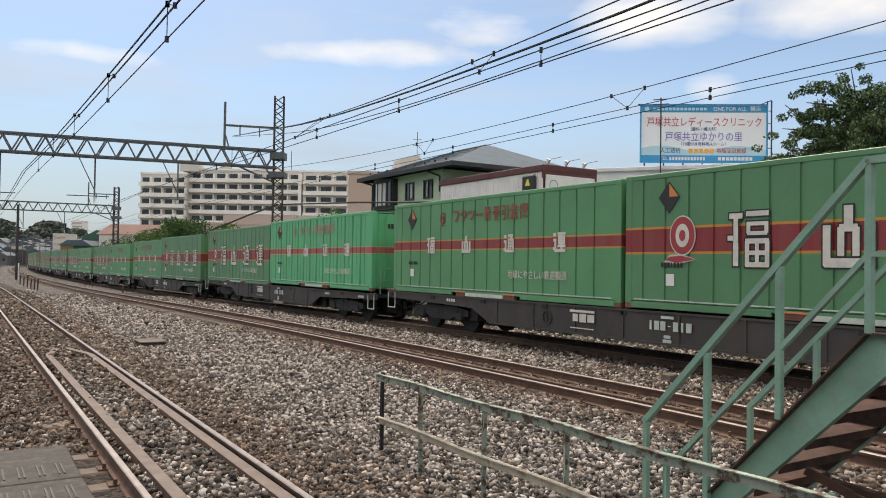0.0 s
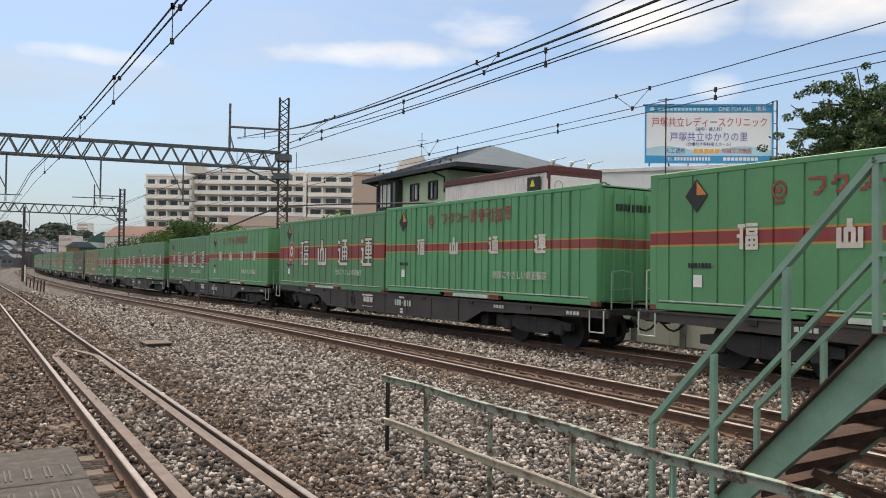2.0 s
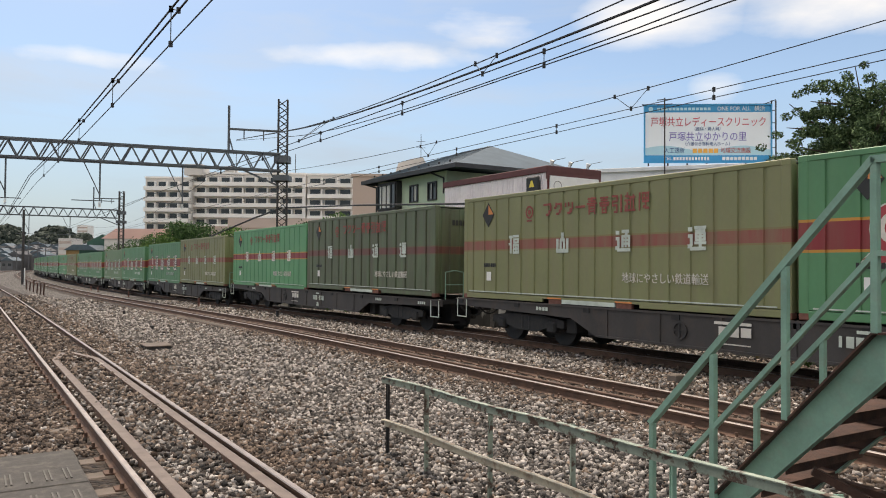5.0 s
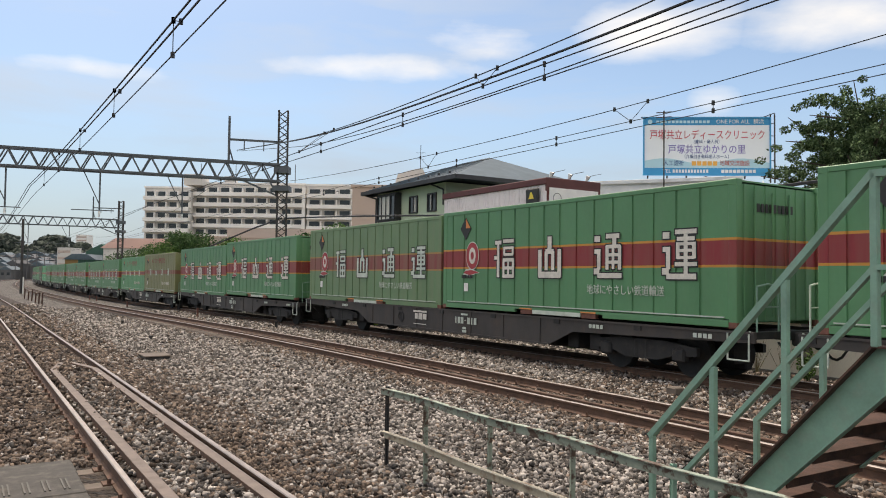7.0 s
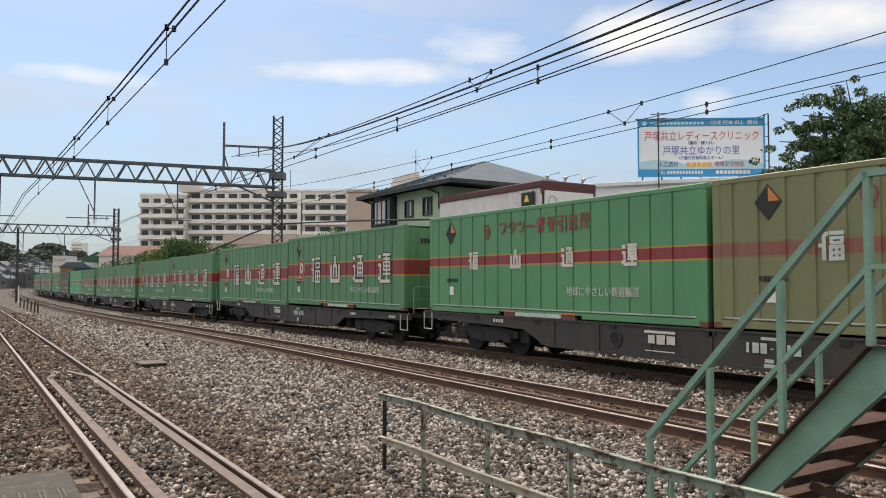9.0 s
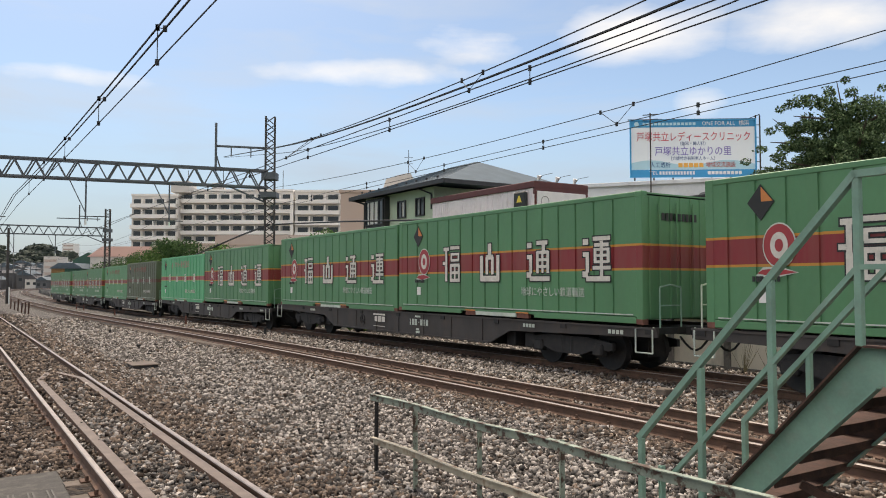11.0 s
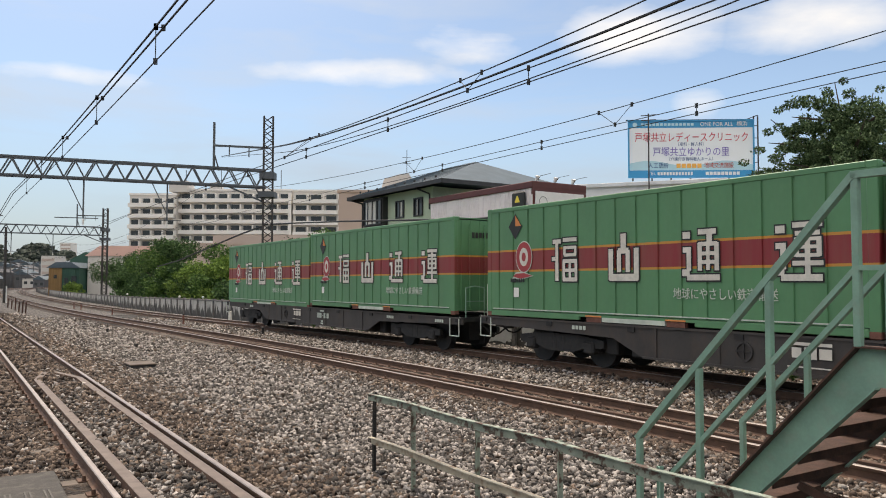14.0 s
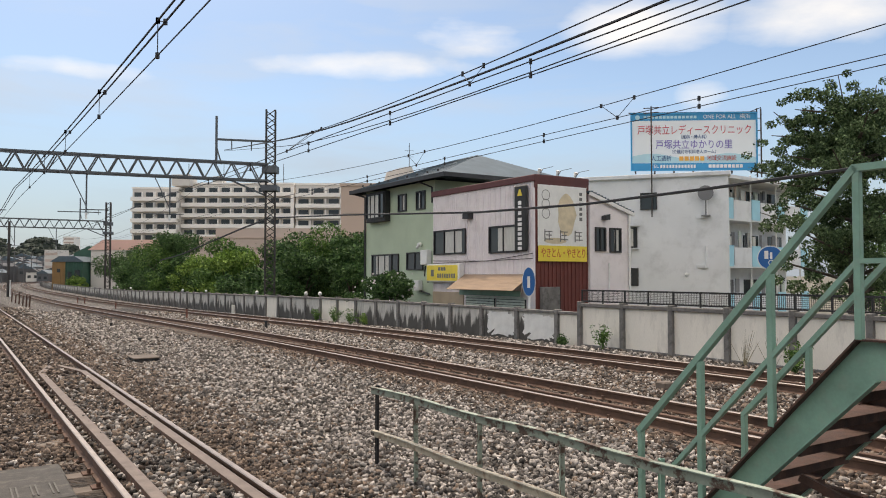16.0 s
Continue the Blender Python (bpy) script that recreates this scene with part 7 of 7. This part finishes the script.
def build_road_sign(s, v, z_top, r, squash, label, mark):
    base = on(s, v, GROUND)
    t = thing("path_sign", Matrix.Translation(base) @ pose(0, 0, 0, 0, 0, -20), label, "road sign", "blue path signs")
    h = z_top - GROUND
    bm = bmesh.new()
    rod(bm, (0, 0.06, 0), (0, 0.06, h + r * 0.6), 0.04, 10)
    part("pole", bm, M["white"], t)
    bm = bmesh.new()
    disc(bm, (0, 0, h), r, 28, 0.02, squash)
    part("rim", bm, M["white"], t)
    bm = bmesh.new()
    disc(bm, (0, -0.006, h), r * 0.93, 28, 0.008, squash)
    part("face", bm, M["sign_blue"], t)
    bm = bmesh.new()
    if mark == "pair":
        box(bm, (-0.10, -0.014, h + 0.08), (0.10, 0.006, 0.22))
        box(bm, (0.02, -0.014, h + 0.06), (0.06, 0.006, 0.18))
        disc(bm, (0.02, -0.014, h - 0.13), 0.075, 12, 0.006, 1, 0.055)
        disc(bm, (0.18, -0.014, h - 0.13), 0.075, 12, 0.006, 1, 0.055)
        box(bm, (0.10, -0.015, h - 0.08), (0.14, 0.006, 0.02))
    else:
        box(bm, (0, -0.014, h - 0.02), (0.10, 0.006, 0.42))
    part("mark", bm, M["white"], t, "plain white symbol")


build_road_sign(12.4, 18.6, 2.42, 0.33, 1.0, "round blue shared-path sign on a white pole", "pair")
build_road_sign(21.4, 17.6, 1.72, 0.55, 0.45, "blue path sign seen aslant on a white pole", "single")

# ---- trees and bushes ----


def leaf_cloud(name, clumps, count, size, material, parent, seed, flat=0.7):
    """A crown of many small leaf blades gathered on clumps, ragged at the rim."""
    rng = np.random.default_rng(seed)
    cen = np.array([c[:3] for c in clumps])
    rad = np.array([c[3] for c in clumps])
    w = rad ** 2.2
    pick = rng.choice(len(clumps), count, p=w / w.sum())
    d = rng.normal(size=(count, 3))
    d /= np.linalg.norm(d, axis=1)[:, None]
    rr = rad[pick] * (0.55 + 0.5 * rng.random(count) ** 0.5) * (1 + 0.25 * rng.normal(size=count) * (rng.random(count) < 0.25))
    pos = cen[pick] + d * rr[:, None] * np.array([1, 1, flat])
    a = rng.normal(size=(count, 3)) + d * 0.4 + np.array([0, 0, -0.25])
    a /= np.linalg.norm(a, axis=1)[:, None]
    b = np.cross(a, rng.normal(size=(count, 3)))
    b /= np.linalg.norm(b, axis=1)[:, None]
    k = size * rng.uniform(0.6, 1.5, count)[:, None]
    verts = np.stack([pos - a * k, pos + b * k * 0.45, pos + a * k, pos - b * k * 0.45], 1).reshape(-1, 3)
    faces = np.arange(count * 4).reshape(-1, 4)
    me = bpy.data.meshes.new(name)
    me.from_pydata(verts.tolist(), [], faces.tolist())
    me.materials.append(material)
    ob = new(name, me)
    ob.parent = parent
    return ob


def build_tree(x, y, h, spread, leaf, label, seed, leaves=6000, size=0.10, category="tree", trunk=0.14, z0=GROUND, low=0.35):
    rng = random.Random(seed)
    t = thing("tree" if category == "tree" else "bush", pose(x, y, z0), label, category, "trees and bushes beyond the wall")
    bm = bmesh.new()
    fork = h * low
    rod(bm, (0, 0, -1.1), (0.05, 0, fork), trunk, 8, trunk * 0.7)
    clumps = []
    n = 9 if category == "tree" else 6
    for i in range(n):
        a = i * 2.4 + rng.uniform(-0.3, 0.3)
        r = spread * rng.uniform(0.25, 0.72)
        z = h * rng.uniform(low + 0.08, 0.80)
        tip = Vector((math.cos(a) * r, math.sin(a) * r, z))
        mid = Vector((tip.x * 0.45, tip.y * 0.45, fork + (z - fork) * 0.6))
        rod(bm, (0.05, 0, fork * rng.uniform(0.6, 1.0)), mid, trunk * 0.45, 6, trunk * 0.3)
        rod(bm, mid, tip, trunk * 0.3, 5, trunk * 0.1)
        clumps.append((*tip, spread * rng.uniform(0.28, 0.45)))
        for k in range(2):
            clumps.append((tip.x + rng.uniform(-1, 1) * spread * 0.35, tip.y + rng.uniform(-1, 1) * spread * 0.35, tip.z + rng.uniform(-0.3, 0.5) * spread * 0.4, spread * rng.uniform(0.14, 0.26)))
    clumps.append((0, 0, h * 0.78, spread * 0.45))
    part("trunk", bm, M["bark"], t)
    leaf_cloud("crown", clumps, leaves, size, leaf, t, seed)
    return t


for x, y, h, r, leaf, seed in ((-45.3, 107.1, 5.5, 3.9, "leaf_dark", 1), (-36.5, 93.3, 6.0, 3.8, "leaf_dark", 2), (-30.3, 83.3, 6.6, 3.5, "leaf_mid", 3), (-25.8, 76.5, 6.7, 3.6, "leaf_dark", 4), (-18.8, 64.2, 5.6, 2.7, "leaf_mid", 5), (-22.4, 69.8, 4.0, 2.7, "leaf_light", 6), (-17.3, 61.9, 4.2, 2.7, "leaf_light", 7), (-14.0, 63.0, 5.2, 2.8, "leaf_dark", 8), (-11.0, 58.0, 5.6, 3.0, "leaf_dark", 9), (-8.5, 56.0, 6.2, 3.3, "leaf_mid", 10), (-6.0, 54.0, 5.4, 2.8, "leaf_dark", 11), (-27.2, 77.0, 3.9, 2.7, "leaf_mid", 12), (-38.4, 95.7, 4.6, 3.4, "leaf_dark", 13), (-9.5, 51.0, 3.6, 2.4, "leaf_dark", 14), (-5.8, 49.0, 4.2, 2.3, "leaf_dark", 15)):
    build_tree(x, y, h + 0.6, r, M[leaf], {"leaf_dark": "dense dark green broadleaf tree behind the wall", "leaf_mid": "full green broadleaf tree behind the wall", "leaf_light": "bright yellow-green bush behind the wall"}[leaf], seed, 9000, 0.115, low=0.12)

for i, s in enumerate((50, 57, 64, 71, 79, 87, 96)):
    p = on(s, 19.2 + 0.5 * (i % 2))
    build_tree(p.x, p.y, 2.5 + 0.35 * (i % 3), 2.9, M["leaf_dark"], "dark hedge-like bush close behind the wall", 60 + i, 4200, 0.12, "bush", 0.07, low=0.08)

for x, y, h, seed in ((-3.4, 36.9, 2.3, 21), (-2.3, 36.0, 2.7, 22)):
    b = build_tree(x, y, h + 0.3, 1.25, M["leaf_dark"], "dark flowering shrub with pale blossom", seed, 4200, 0.075, "bush", 0.05, low=0.2)
    rng = random.Random(seed)
    bm = bmesh.new()
    for k in range(34):
        a, r = rng.uniform(0, math.tau), 1.2 * rng.random() ** 0.5
        bmesh.ops.create_icosphere(bm, subdivisions=1, radius=rng.uniform(0.03, 0.06), matrix=Matrix.Translation((math.cos(a) * r, math.sin(a) * r - 0.2, h * rng.uniform(0.35, 1.0))))
    part("blossom", bm, M["blossom"], b, "pale blossom")


def build_big_tree():
    """The tall dark tree on the right, with ragged feathery boughs."""
    t = thing("big_tree", pose(13.25, 24.5, GROUND), "tall dark conifer-like tree with ragged feathery boughs", "tree")
    rng = random.Random(77)
    bm = bmesh.new()
    rod(bm, (0, 0, -0.8), (0.1, 0, 3.6), 0.28, 10, 0.2)
    rod(bm, (0.1, 0, 3.6), (0.3, 0, 8.0), 0.2, 8, 0.06)
    clumps = []
    for i in range(26):
        z = 2.4 + 6.0 * (i / 26) ** 0.9
        a = i * 2.39996 + 0.4
        r = (3.6 - 0.32 * abs(z - 5.0)) * rng.uniform(0.6, 1.05) * (0.45 if z > 7.2 else 1)
        tip = Vector((math.cos(a) * r, math.sin(a) * r, z + 0.35 * r * rng.uniform(0.0, 0.7)))
        if i % 4 == 1:
            # the long boughs that lean out over the flats
            tip = Vector((-rng.uniform(2.0, 2.75), rng.uniform(-0.9, 0.4), 0.7 + z * 0.86))
        root = Vector((0.15, 0, z - 0.5))
        rod(bm, root, root.lerp(tip, 0.6), 0.07, 6, 0.04)
        rod(bm, root.lerp(tip, 0.6), tip, 0.04, 5, 0.012)
        for k in np.linspace(0.28, 0.98, 10):
            p = root.lerp(tip, k)
            clumps.append((p.x + rng.uniform(-0.5, 0.5), p.y + rng.uniform(-0.5, 0.5), p.z + rng.uniform(-0.6, 0.6), 0.36 * (1.30 - 0.85 * k)))
    # leaders that stand out above the crown
    for tip in (Vector((-0.4, 0.0, 9.0)), Vector((-2.6, -0.2, 7.75)), Vector((0.9, 0.1, 8.7)), Vector((-1.3, 0.2, 7.6)), Vector((2.2, 0.0, 8.2))):
        root = Vector((0.2, 0, 5.6))
        rod(bm, root, tip, 0.06, 6, 0.012)
        for k in np.linspace(0.35, 1.0, 12):
            p = root.lerp(tip, k)
            clumps.append((p.x + rng.uniform(-0.3, 0.3), p.y + rng.uniform(-0.4, 0.4), p.z + rng.uniform(-0.35, 0.25), 0.34 * (1.25 - 0.8 * k)))
    part("trunk", bm, M["bark"], t)
    leaf_cloud("crown", clumps, 82000, 0.050, M["leaf_feather"], t, 78, 0.75)
    # lower growth behind the wall on that side
    for x, y, h, r, seed in ((13.6, 21.5, 2.6, 1.6, 32), (16.5, 24, 4.2, 2.6, 33), (19.5, 33, 5.0, 3.0, 34), (23.5, 38, 6.0, 3.4, 36)):
        build_tree(x, y, h + 0.5, r, M["leaf_dark"], "dark leafy growth behind the pale wall", seed, 5500, 0.09, low=0.12)


build_big_tree()


def build_weeds():
    """Weeds and dry stalks in the ballast at the foot of the wall."""
    rng = random.Random(4)
    for s, v, h, leaf, dry in ((15.6, 15.5, 0.75, "leaf_mid", False), (17.4, 15.6, 0.35, "leaf_dark", False), (10.9, 15.3, 0.9, "straw", True), (10.0, 15.0, 0.8, "straw", True), (9.4, 14.9, 0.7, "leaf_mid", False), (31.5, 15.4, 0.7, "leaf_mid", False), (33.2, 15.4, 0.8, "leaf_mid", False), (30.2, 15.5, 0.55, "leaf_light", False), (35.5, 15.5, 0.6, "leaf_mid", False)):
        t = thing("weed", turned(s, v, bed_height(s, v)), "dry bare stalks by the wall" if dry else "green weed growing at the foot of the wall", "weed", "weeds by the wall")
        bm = bmesh.new()
        n = 14
        tips = []
        for i in range(n):
            a = rng.uniform(0, math.tau)
            lean = rng.uniform(0.05, 0.5) * h
            tip = Vector((math.cos(a) * lean, math.sin(a) * lean, h * rng.uniform(0.5, 1.0)))
            tips.append(tip)
            rod(bm, (0, 0, 0), tip, 0.008, 4, 0.003)
        part("stalks", bm, M["straw"] if dry else M["leaf_mid"], t)
        if not dry:
            leaf_cloud("leaves", [(p.x * k, p.y * k, p.z * k, 0.10) for p in tips for k in (0.5, 0.75, 1.0)], 500, 0.035, M[leaf], t, rng.randint(0, 999))


build_weeds()

# ---- the distance ----


def build_far_flats():
    """A long eight-storey apartment block with balcony bands, and its tan end."""
    t = thing("apartment_block", pose(-84, 205, -1.5), "long beige eight-storey apartment block with balconies", "apartment building")
    floors, fh = 8, 2.9
    z_top = 27.3
    wings = ((0.0, 12.5, 0.0, z_top - 0.4), (12.5, 30.5, 3.0, z_top + 1.2), (44.5, 12.2, -1.5, z_top + 0.5))
    for x0, w, back, zt in wings:
        bm = bmesh.new()
        box(bm, (x0 + w / 2, back + 6, zt / 2), (w, 12, zt))
        part("wall", bm, M["apt"], t)
        bm = bmesh.new()
        box(bm, (x0 + w / 2, back + 6, zt + 0.2), (w + 0.4, 12.4, 0.5))
        part("roof", bm, M["apt_band"], t)
        n = max(3, int(w / 3.1))
        for f in range(floors):
            z = zt - 2.0 - f * fh
            if z < 2:
                break
            bm = bmesh.new()
            box(bm, (x0 + w / 2, back - 0.9, z - 0.85), (w - 0.3, 1.6, 1.05))
            part("balcony", bm, M["apt_band"], t)
            for k in range(n):
                cx = x0 + (k + 0.5) * w / n
                bm = bmesh.new()
                box(bm, (cx, back - 0.03, z + 0.35), (w / n * 0.66, 0.10, 1.35))
                part("window", bm, M["glass"], t)
                bm = bmesh.new()
                box(bm, (cx + w / n * 0.5, back - 0.8, z + 0.3), (0.22, 1.5, 1.5))
                part("partition", bm, M["apt_band"], t)
    bm = bmesh.new()
    box(bm, (13, 3, z_top + 2.0), (5.0, 6, 3.0))
    box(bm, (22, 5, z_top + 2.2), (2.6, 4, 2.4))
    part("roof_house", bm, M["apt"], t)
    bm = bmesh.new()
    box(bm, (43.5, 1.0, z_top / 2), (0.9, 5, z_top))
    part("stair_tower", bm, M["apt_band"], t)
    bm = bmesh.new()
    for x in (13.8, 23.5, 40):
        rod(bm, (x, 4, z_top), (x, 4, z_top + 7), 0.09, 5)
    part("aerial", bm, M["lattice"], t)


def build_hall():
    t = thing("rose_hall", pose(-39, 112, -1.5), "low dusky rose hall with a stepped roof", "building")
    bm = bmesh.new()
    box(bm, (12, 10, 4.6), (24.0, 20, 9.2))
    box(bm, (14.6, 10, 9.6), (18.6, 19, 1.7))
    part("wall", bm, M["hall"], t)
    for z in (3.6, 5.4, 7.4, 9.0):
        bm = bmesh.new()
        box(bm, (12.0, -0.06, z), (24.0, 0.10, 0.16))
        part("cornice", bm, M["apt_brown"], t)
    b = thing("tan_building", pose(-15.2, 113, -1.5), "plain tan-brown building end", "building")
    bm = bmesh.new()
    box(bm, (3.4, 8, 8.4), (6.8, 16, 16.8))
    part("wall", bm, M["apt_brown"], b)
    bm = bmesh.new()
    for z in (6.0, 9.4, 12.8):
        box(bm, (3.4, -0.05, z), (6.8, 0.12, 0.12))
    part("joint", bm, M["hall"], b)
    bm = bmesh.new()
    box(bm, (3.4, 8, 17.0), (7.2, 16.4, 0.4))
    part("roof", bm, M["apt_brown"], b)
    d = thing("domed_roof_house", pose(-7.0, 120, -1.5), "pale rooftop hut with a curved top", "building")
    bm = bmesh.new()
    pts = [(-2.6, 0), (2.6, 0), (2.6, 19.5)] + [(2.6 - 5.2 * i / 8, 19.5 + 1.3 * math.sin((0.5 + i / 16) * math.pi)) for i in range(1, 8)] + [(-2.6, 17.6)]
    prism(bm, pts, 5.0)
    part("hut", bm, M["apt"], d)
    bm = bmesh.new()
    rod(bm, (1.6, 1.0, 19.0), (1.6, 1.0, 24.6), 0.05, 5)
    for k in (22.4, 23.4):
        bar(bm, (0.9, 1.0, k), (2.3, 1.0, k), 0.05)
    part("aerial", bm, M["lattice"], d)
    c = thing("coral_building", pose(-69.5, 150, 0.8), "low pale building with a coral roof", "building")
    bm = bmesh.new()
    box(bm, (6.5, 6, 2.0), (13, 12, 8.6))
    part("wall", bm, M["apt"], c)
    bm = bmesh.new()
    prism(bm, ((-0.5, 6.2), (14, 6.2), (14, 8.2), (2.4, 8.2)), 12.5, Matrix.Translation((0, -0.3, 0)))
    part("roof", bm, M["coral"], c)
    for k in range(2):
        for z in (2.2, 4.6):
            bm = bmesh.new()
            box(bm, (-0.05, 2 + 4 * k, z), (0.12, 1.2, 1.2))
            part("window", bm, M["glass"], c)


def build_sheds():
    t = thing("ochre_shed", pose(-75.7, 147, -1.5), "ochre and teal corrugated trackside sheds", "shed")
    bm = bmesh.new()
    box(bm, (1.25, 3.2, 3.05), (2.5, 6, 6.1))
    part("wall", bm, M["ochre"], t)
    bm = bmesh.new()
    box(bm, (4.2, 3.3, 3.05), (3.3, 6, 6.1))
    part("annex", bm, M["teal"], t, "dark teal tin annex")
    bm = bmesh.new()
    prism(bm, ((-0.4, 6.1), (6.2, 6.1), (4.4, 7.2), (1.4, 7.2)), 6.6)
    part("roof", bm, M["roof"], t, "grey tin roof")
    bm = bmesh.new()
    prism(bm, ((0.9, 0), (6.0, 0), (6.0, 7.9), (4.0, 9.5), (0.9, 7.9)), 6.0, Matrix.Translation((0, 6.8, 0)))
    part("rear_shed", bm, M["teal"], t, "green gabled shed behind")
    for x, z, w, h in ((3.4, 3.6, 0.7, 1.1), (4.9, 3.9, 1.0, 1.2), (1.3, 4.4, 0.6, 0.7)):
        bm = bmesh.new()
        box(bm, (x, 0.18, z), (w, 0.1, h))
        part("window", bm, M["glass"], t)
    for k in range(12):
        bm = bmesh.new()
        box(bm, (0.15 + k * 0.5, 0.17, 3.0), (0.06, 0.08, 6.0))
        part("batten", bm, M["ochre"] if k < 5 else M["teal"], t)
    build_tree(-70.6, 146, 3.5, 2.2, M["leaf_light"], "overgrown ivy and bush beside the sheds", 51, 2500, 0.16, "bush", 0.08, z0=-1.5, low=0.1)
    # a crowded town that climbs the foot of the hill
    rng = random.Random(12)
    for i in range(56):
        y = 345 + 130 * (i / 56) + rng.uniform(-6, 6)
        x = y * rng.uniform(-0.60, -0.475)
        lift = 10.0 * (i / 56) ** 1.2
        w, h = rng.uniform(4.5, 9), rng.uniform(4.0, 6.5) + lift
        b = thing("far_house", pose(x, y, -1.5, 0, 0, rng.uniform(-25, 25)), "small distant town house", "house", "distant town houses")
        bm = bmesh.new()
        box(bm, (0, 0, h / 2), (w, 7, h))
        part("wall", bm, M[rng.choice(("far_grey", "far_grey", "far_dark", "far_grey", "far_dark", "hall", "apt"))], b)
        bm = bmesh.new()
        prism(bm, ((-w / 2 - 0.3, h), (w / 2 + 0.3, h), (w * rng.uniform(-0.2, 0.2), h + 1.7)), 7.4, Matrix.Translation((0, -3.7, 0)))
        part("roof", bm, M[rng.choice(("roof", "far_dark", "roof"))], b)
        for k in range(2):
            bm = bmesh.new()
            box(bm, ((k - 0.5) * w * 0.5, -3.52, h - 2.0), (w * 0.25, 0.08, 1.3))
            part("window", bm, M["glass"], b)
    for i in range(11):
        y = 338 + i * 6 + rng.uniform(-3, 3)
        x = y * (-0.582 + 0.0098 * i + rng.uniform(-0.004, 0.004))
        h = rng.uniform(10.5, 15)
        b = thing("utility_pole", pose(x, y, -1.5), "distant grey utility pole with crossarms", "utility pole", "distant utility poles")
        bm = bmesh.new()
        rod(bm, (0, 0, 0), (0, 0, h), 0.22, 6, 0.15)
        part("pole", bm, M["far_dark"], b)
        for z in (h - 0.5, h - 1.8):
            bm = bmesh.new()
            box(bm, (0, 0, z), (2.6, 0.16, 0.16))
            part("crossarm", bm, M["far_dark"], b)
    for x, y, w, h, wall, label in ((-313, 640, 9.5, 36.0, "apt_band", "pale distant tower block"), (-183, 360, 6.5, 15.5, "apt", "pale distant apartment house"), (-167, 365, 9.0, 14.5, "apt", "pale distant apartment house")):
        b = thing("far_tower_block", pose(x, y, -1.5), label, "apartment building", "distant blocks")
        bm = bmesh.new()
        box(bm, (0, 0, h / 2), (w, 10, h))
        part("wall", bm, M[wall], b)
        for f in range(5):
            bm = bmesh.new()
            box(bm, (0, -5.05, h - 2.0 - f * 3.0), (w * 0.86, 0.1, 1.2))
            part("window_band", bm, M["hall"], b)


def build_hills():
    """Low wooded hills far off: a ridge of tree crowns over lower ones."""
    rng = np.random.default_rng(11)
    for name, x0, x1, y, base, n, peaks in (("wooded_hill", -460, -190, 520, 7, 6500, ((-440, 31, 70), (-345, 31, 32), (-303, 31, 25), (-282, 25, 13))), ("wooded_hill", -340, 150, 700, 4, 2000, ((-240, 14, 120), (-60, 12, 140), (90, 10, 120)))):
        x = rng.uniform(x0, x1, n)
        top = np.full(n, float(base))
        for px, ph, pw in peaks:
            top = np.maximum(top, ph * np.exp(-((x - px) / pw) ** 2))
        z = top * rng.random(n) ** 0.55 - 1.5
        yy = y + 60 * (z / (top + 1)) + rng.uniform(-8, 8, n)
        size = rng.uniform(1.3, 3.2, n)
        t = (1 + 5 ** 0.5) / 2
        ico = np.array([(-1, t, 0), (1, t, 0), (-1, -t, 0), (1, -t, 0), (0, -1, t), (0, 1, t), (0, -1, -t), (0, 1, -t), (t, 0, -1), (t, 0, 1), (-t, 0, -1), (-t, 0, 1)]) / 1.9
        tri = np.array([(0, 11, 5), (0, 5, 1), (0, 1, 7), (0, 7, 10), (0, 10, 11), (1, 5, 9), (5, 11, 4), (11, 10, 2), (10, 7, 6), (7, 1, 8), (3, 9, 4), (3, 4, 2), (3, 2, 6), (3, 6, 8), (3, 8, 9), (4, 9, 5), (2, 4, 11), (6, 2, 10), (8, 6, 7), (9, 8, 1)])
        verts = (ico[None] * rng.uniform(0.6, 1.4, (n, 12, 1)) * size[:, None, None] + np.stack([x, yy, z], 1)[:, None]).reshape(-1, 3)
        faces = (tri[None] + 12 * np.arange(n)[:, None, None]).reshape(-1, 3)
        me = bpy.data.meshes.new(name)
        me.from_pydata(verts.tolist(), [], faces.tolist())
        me.materials.append(M["far_wood"])
        tagged(new(name, me), "low wooded hill in the distance", "hill", kind="stuff")


build_far_flats()
build_hall()
build_sheds()
build_hills()

motions()
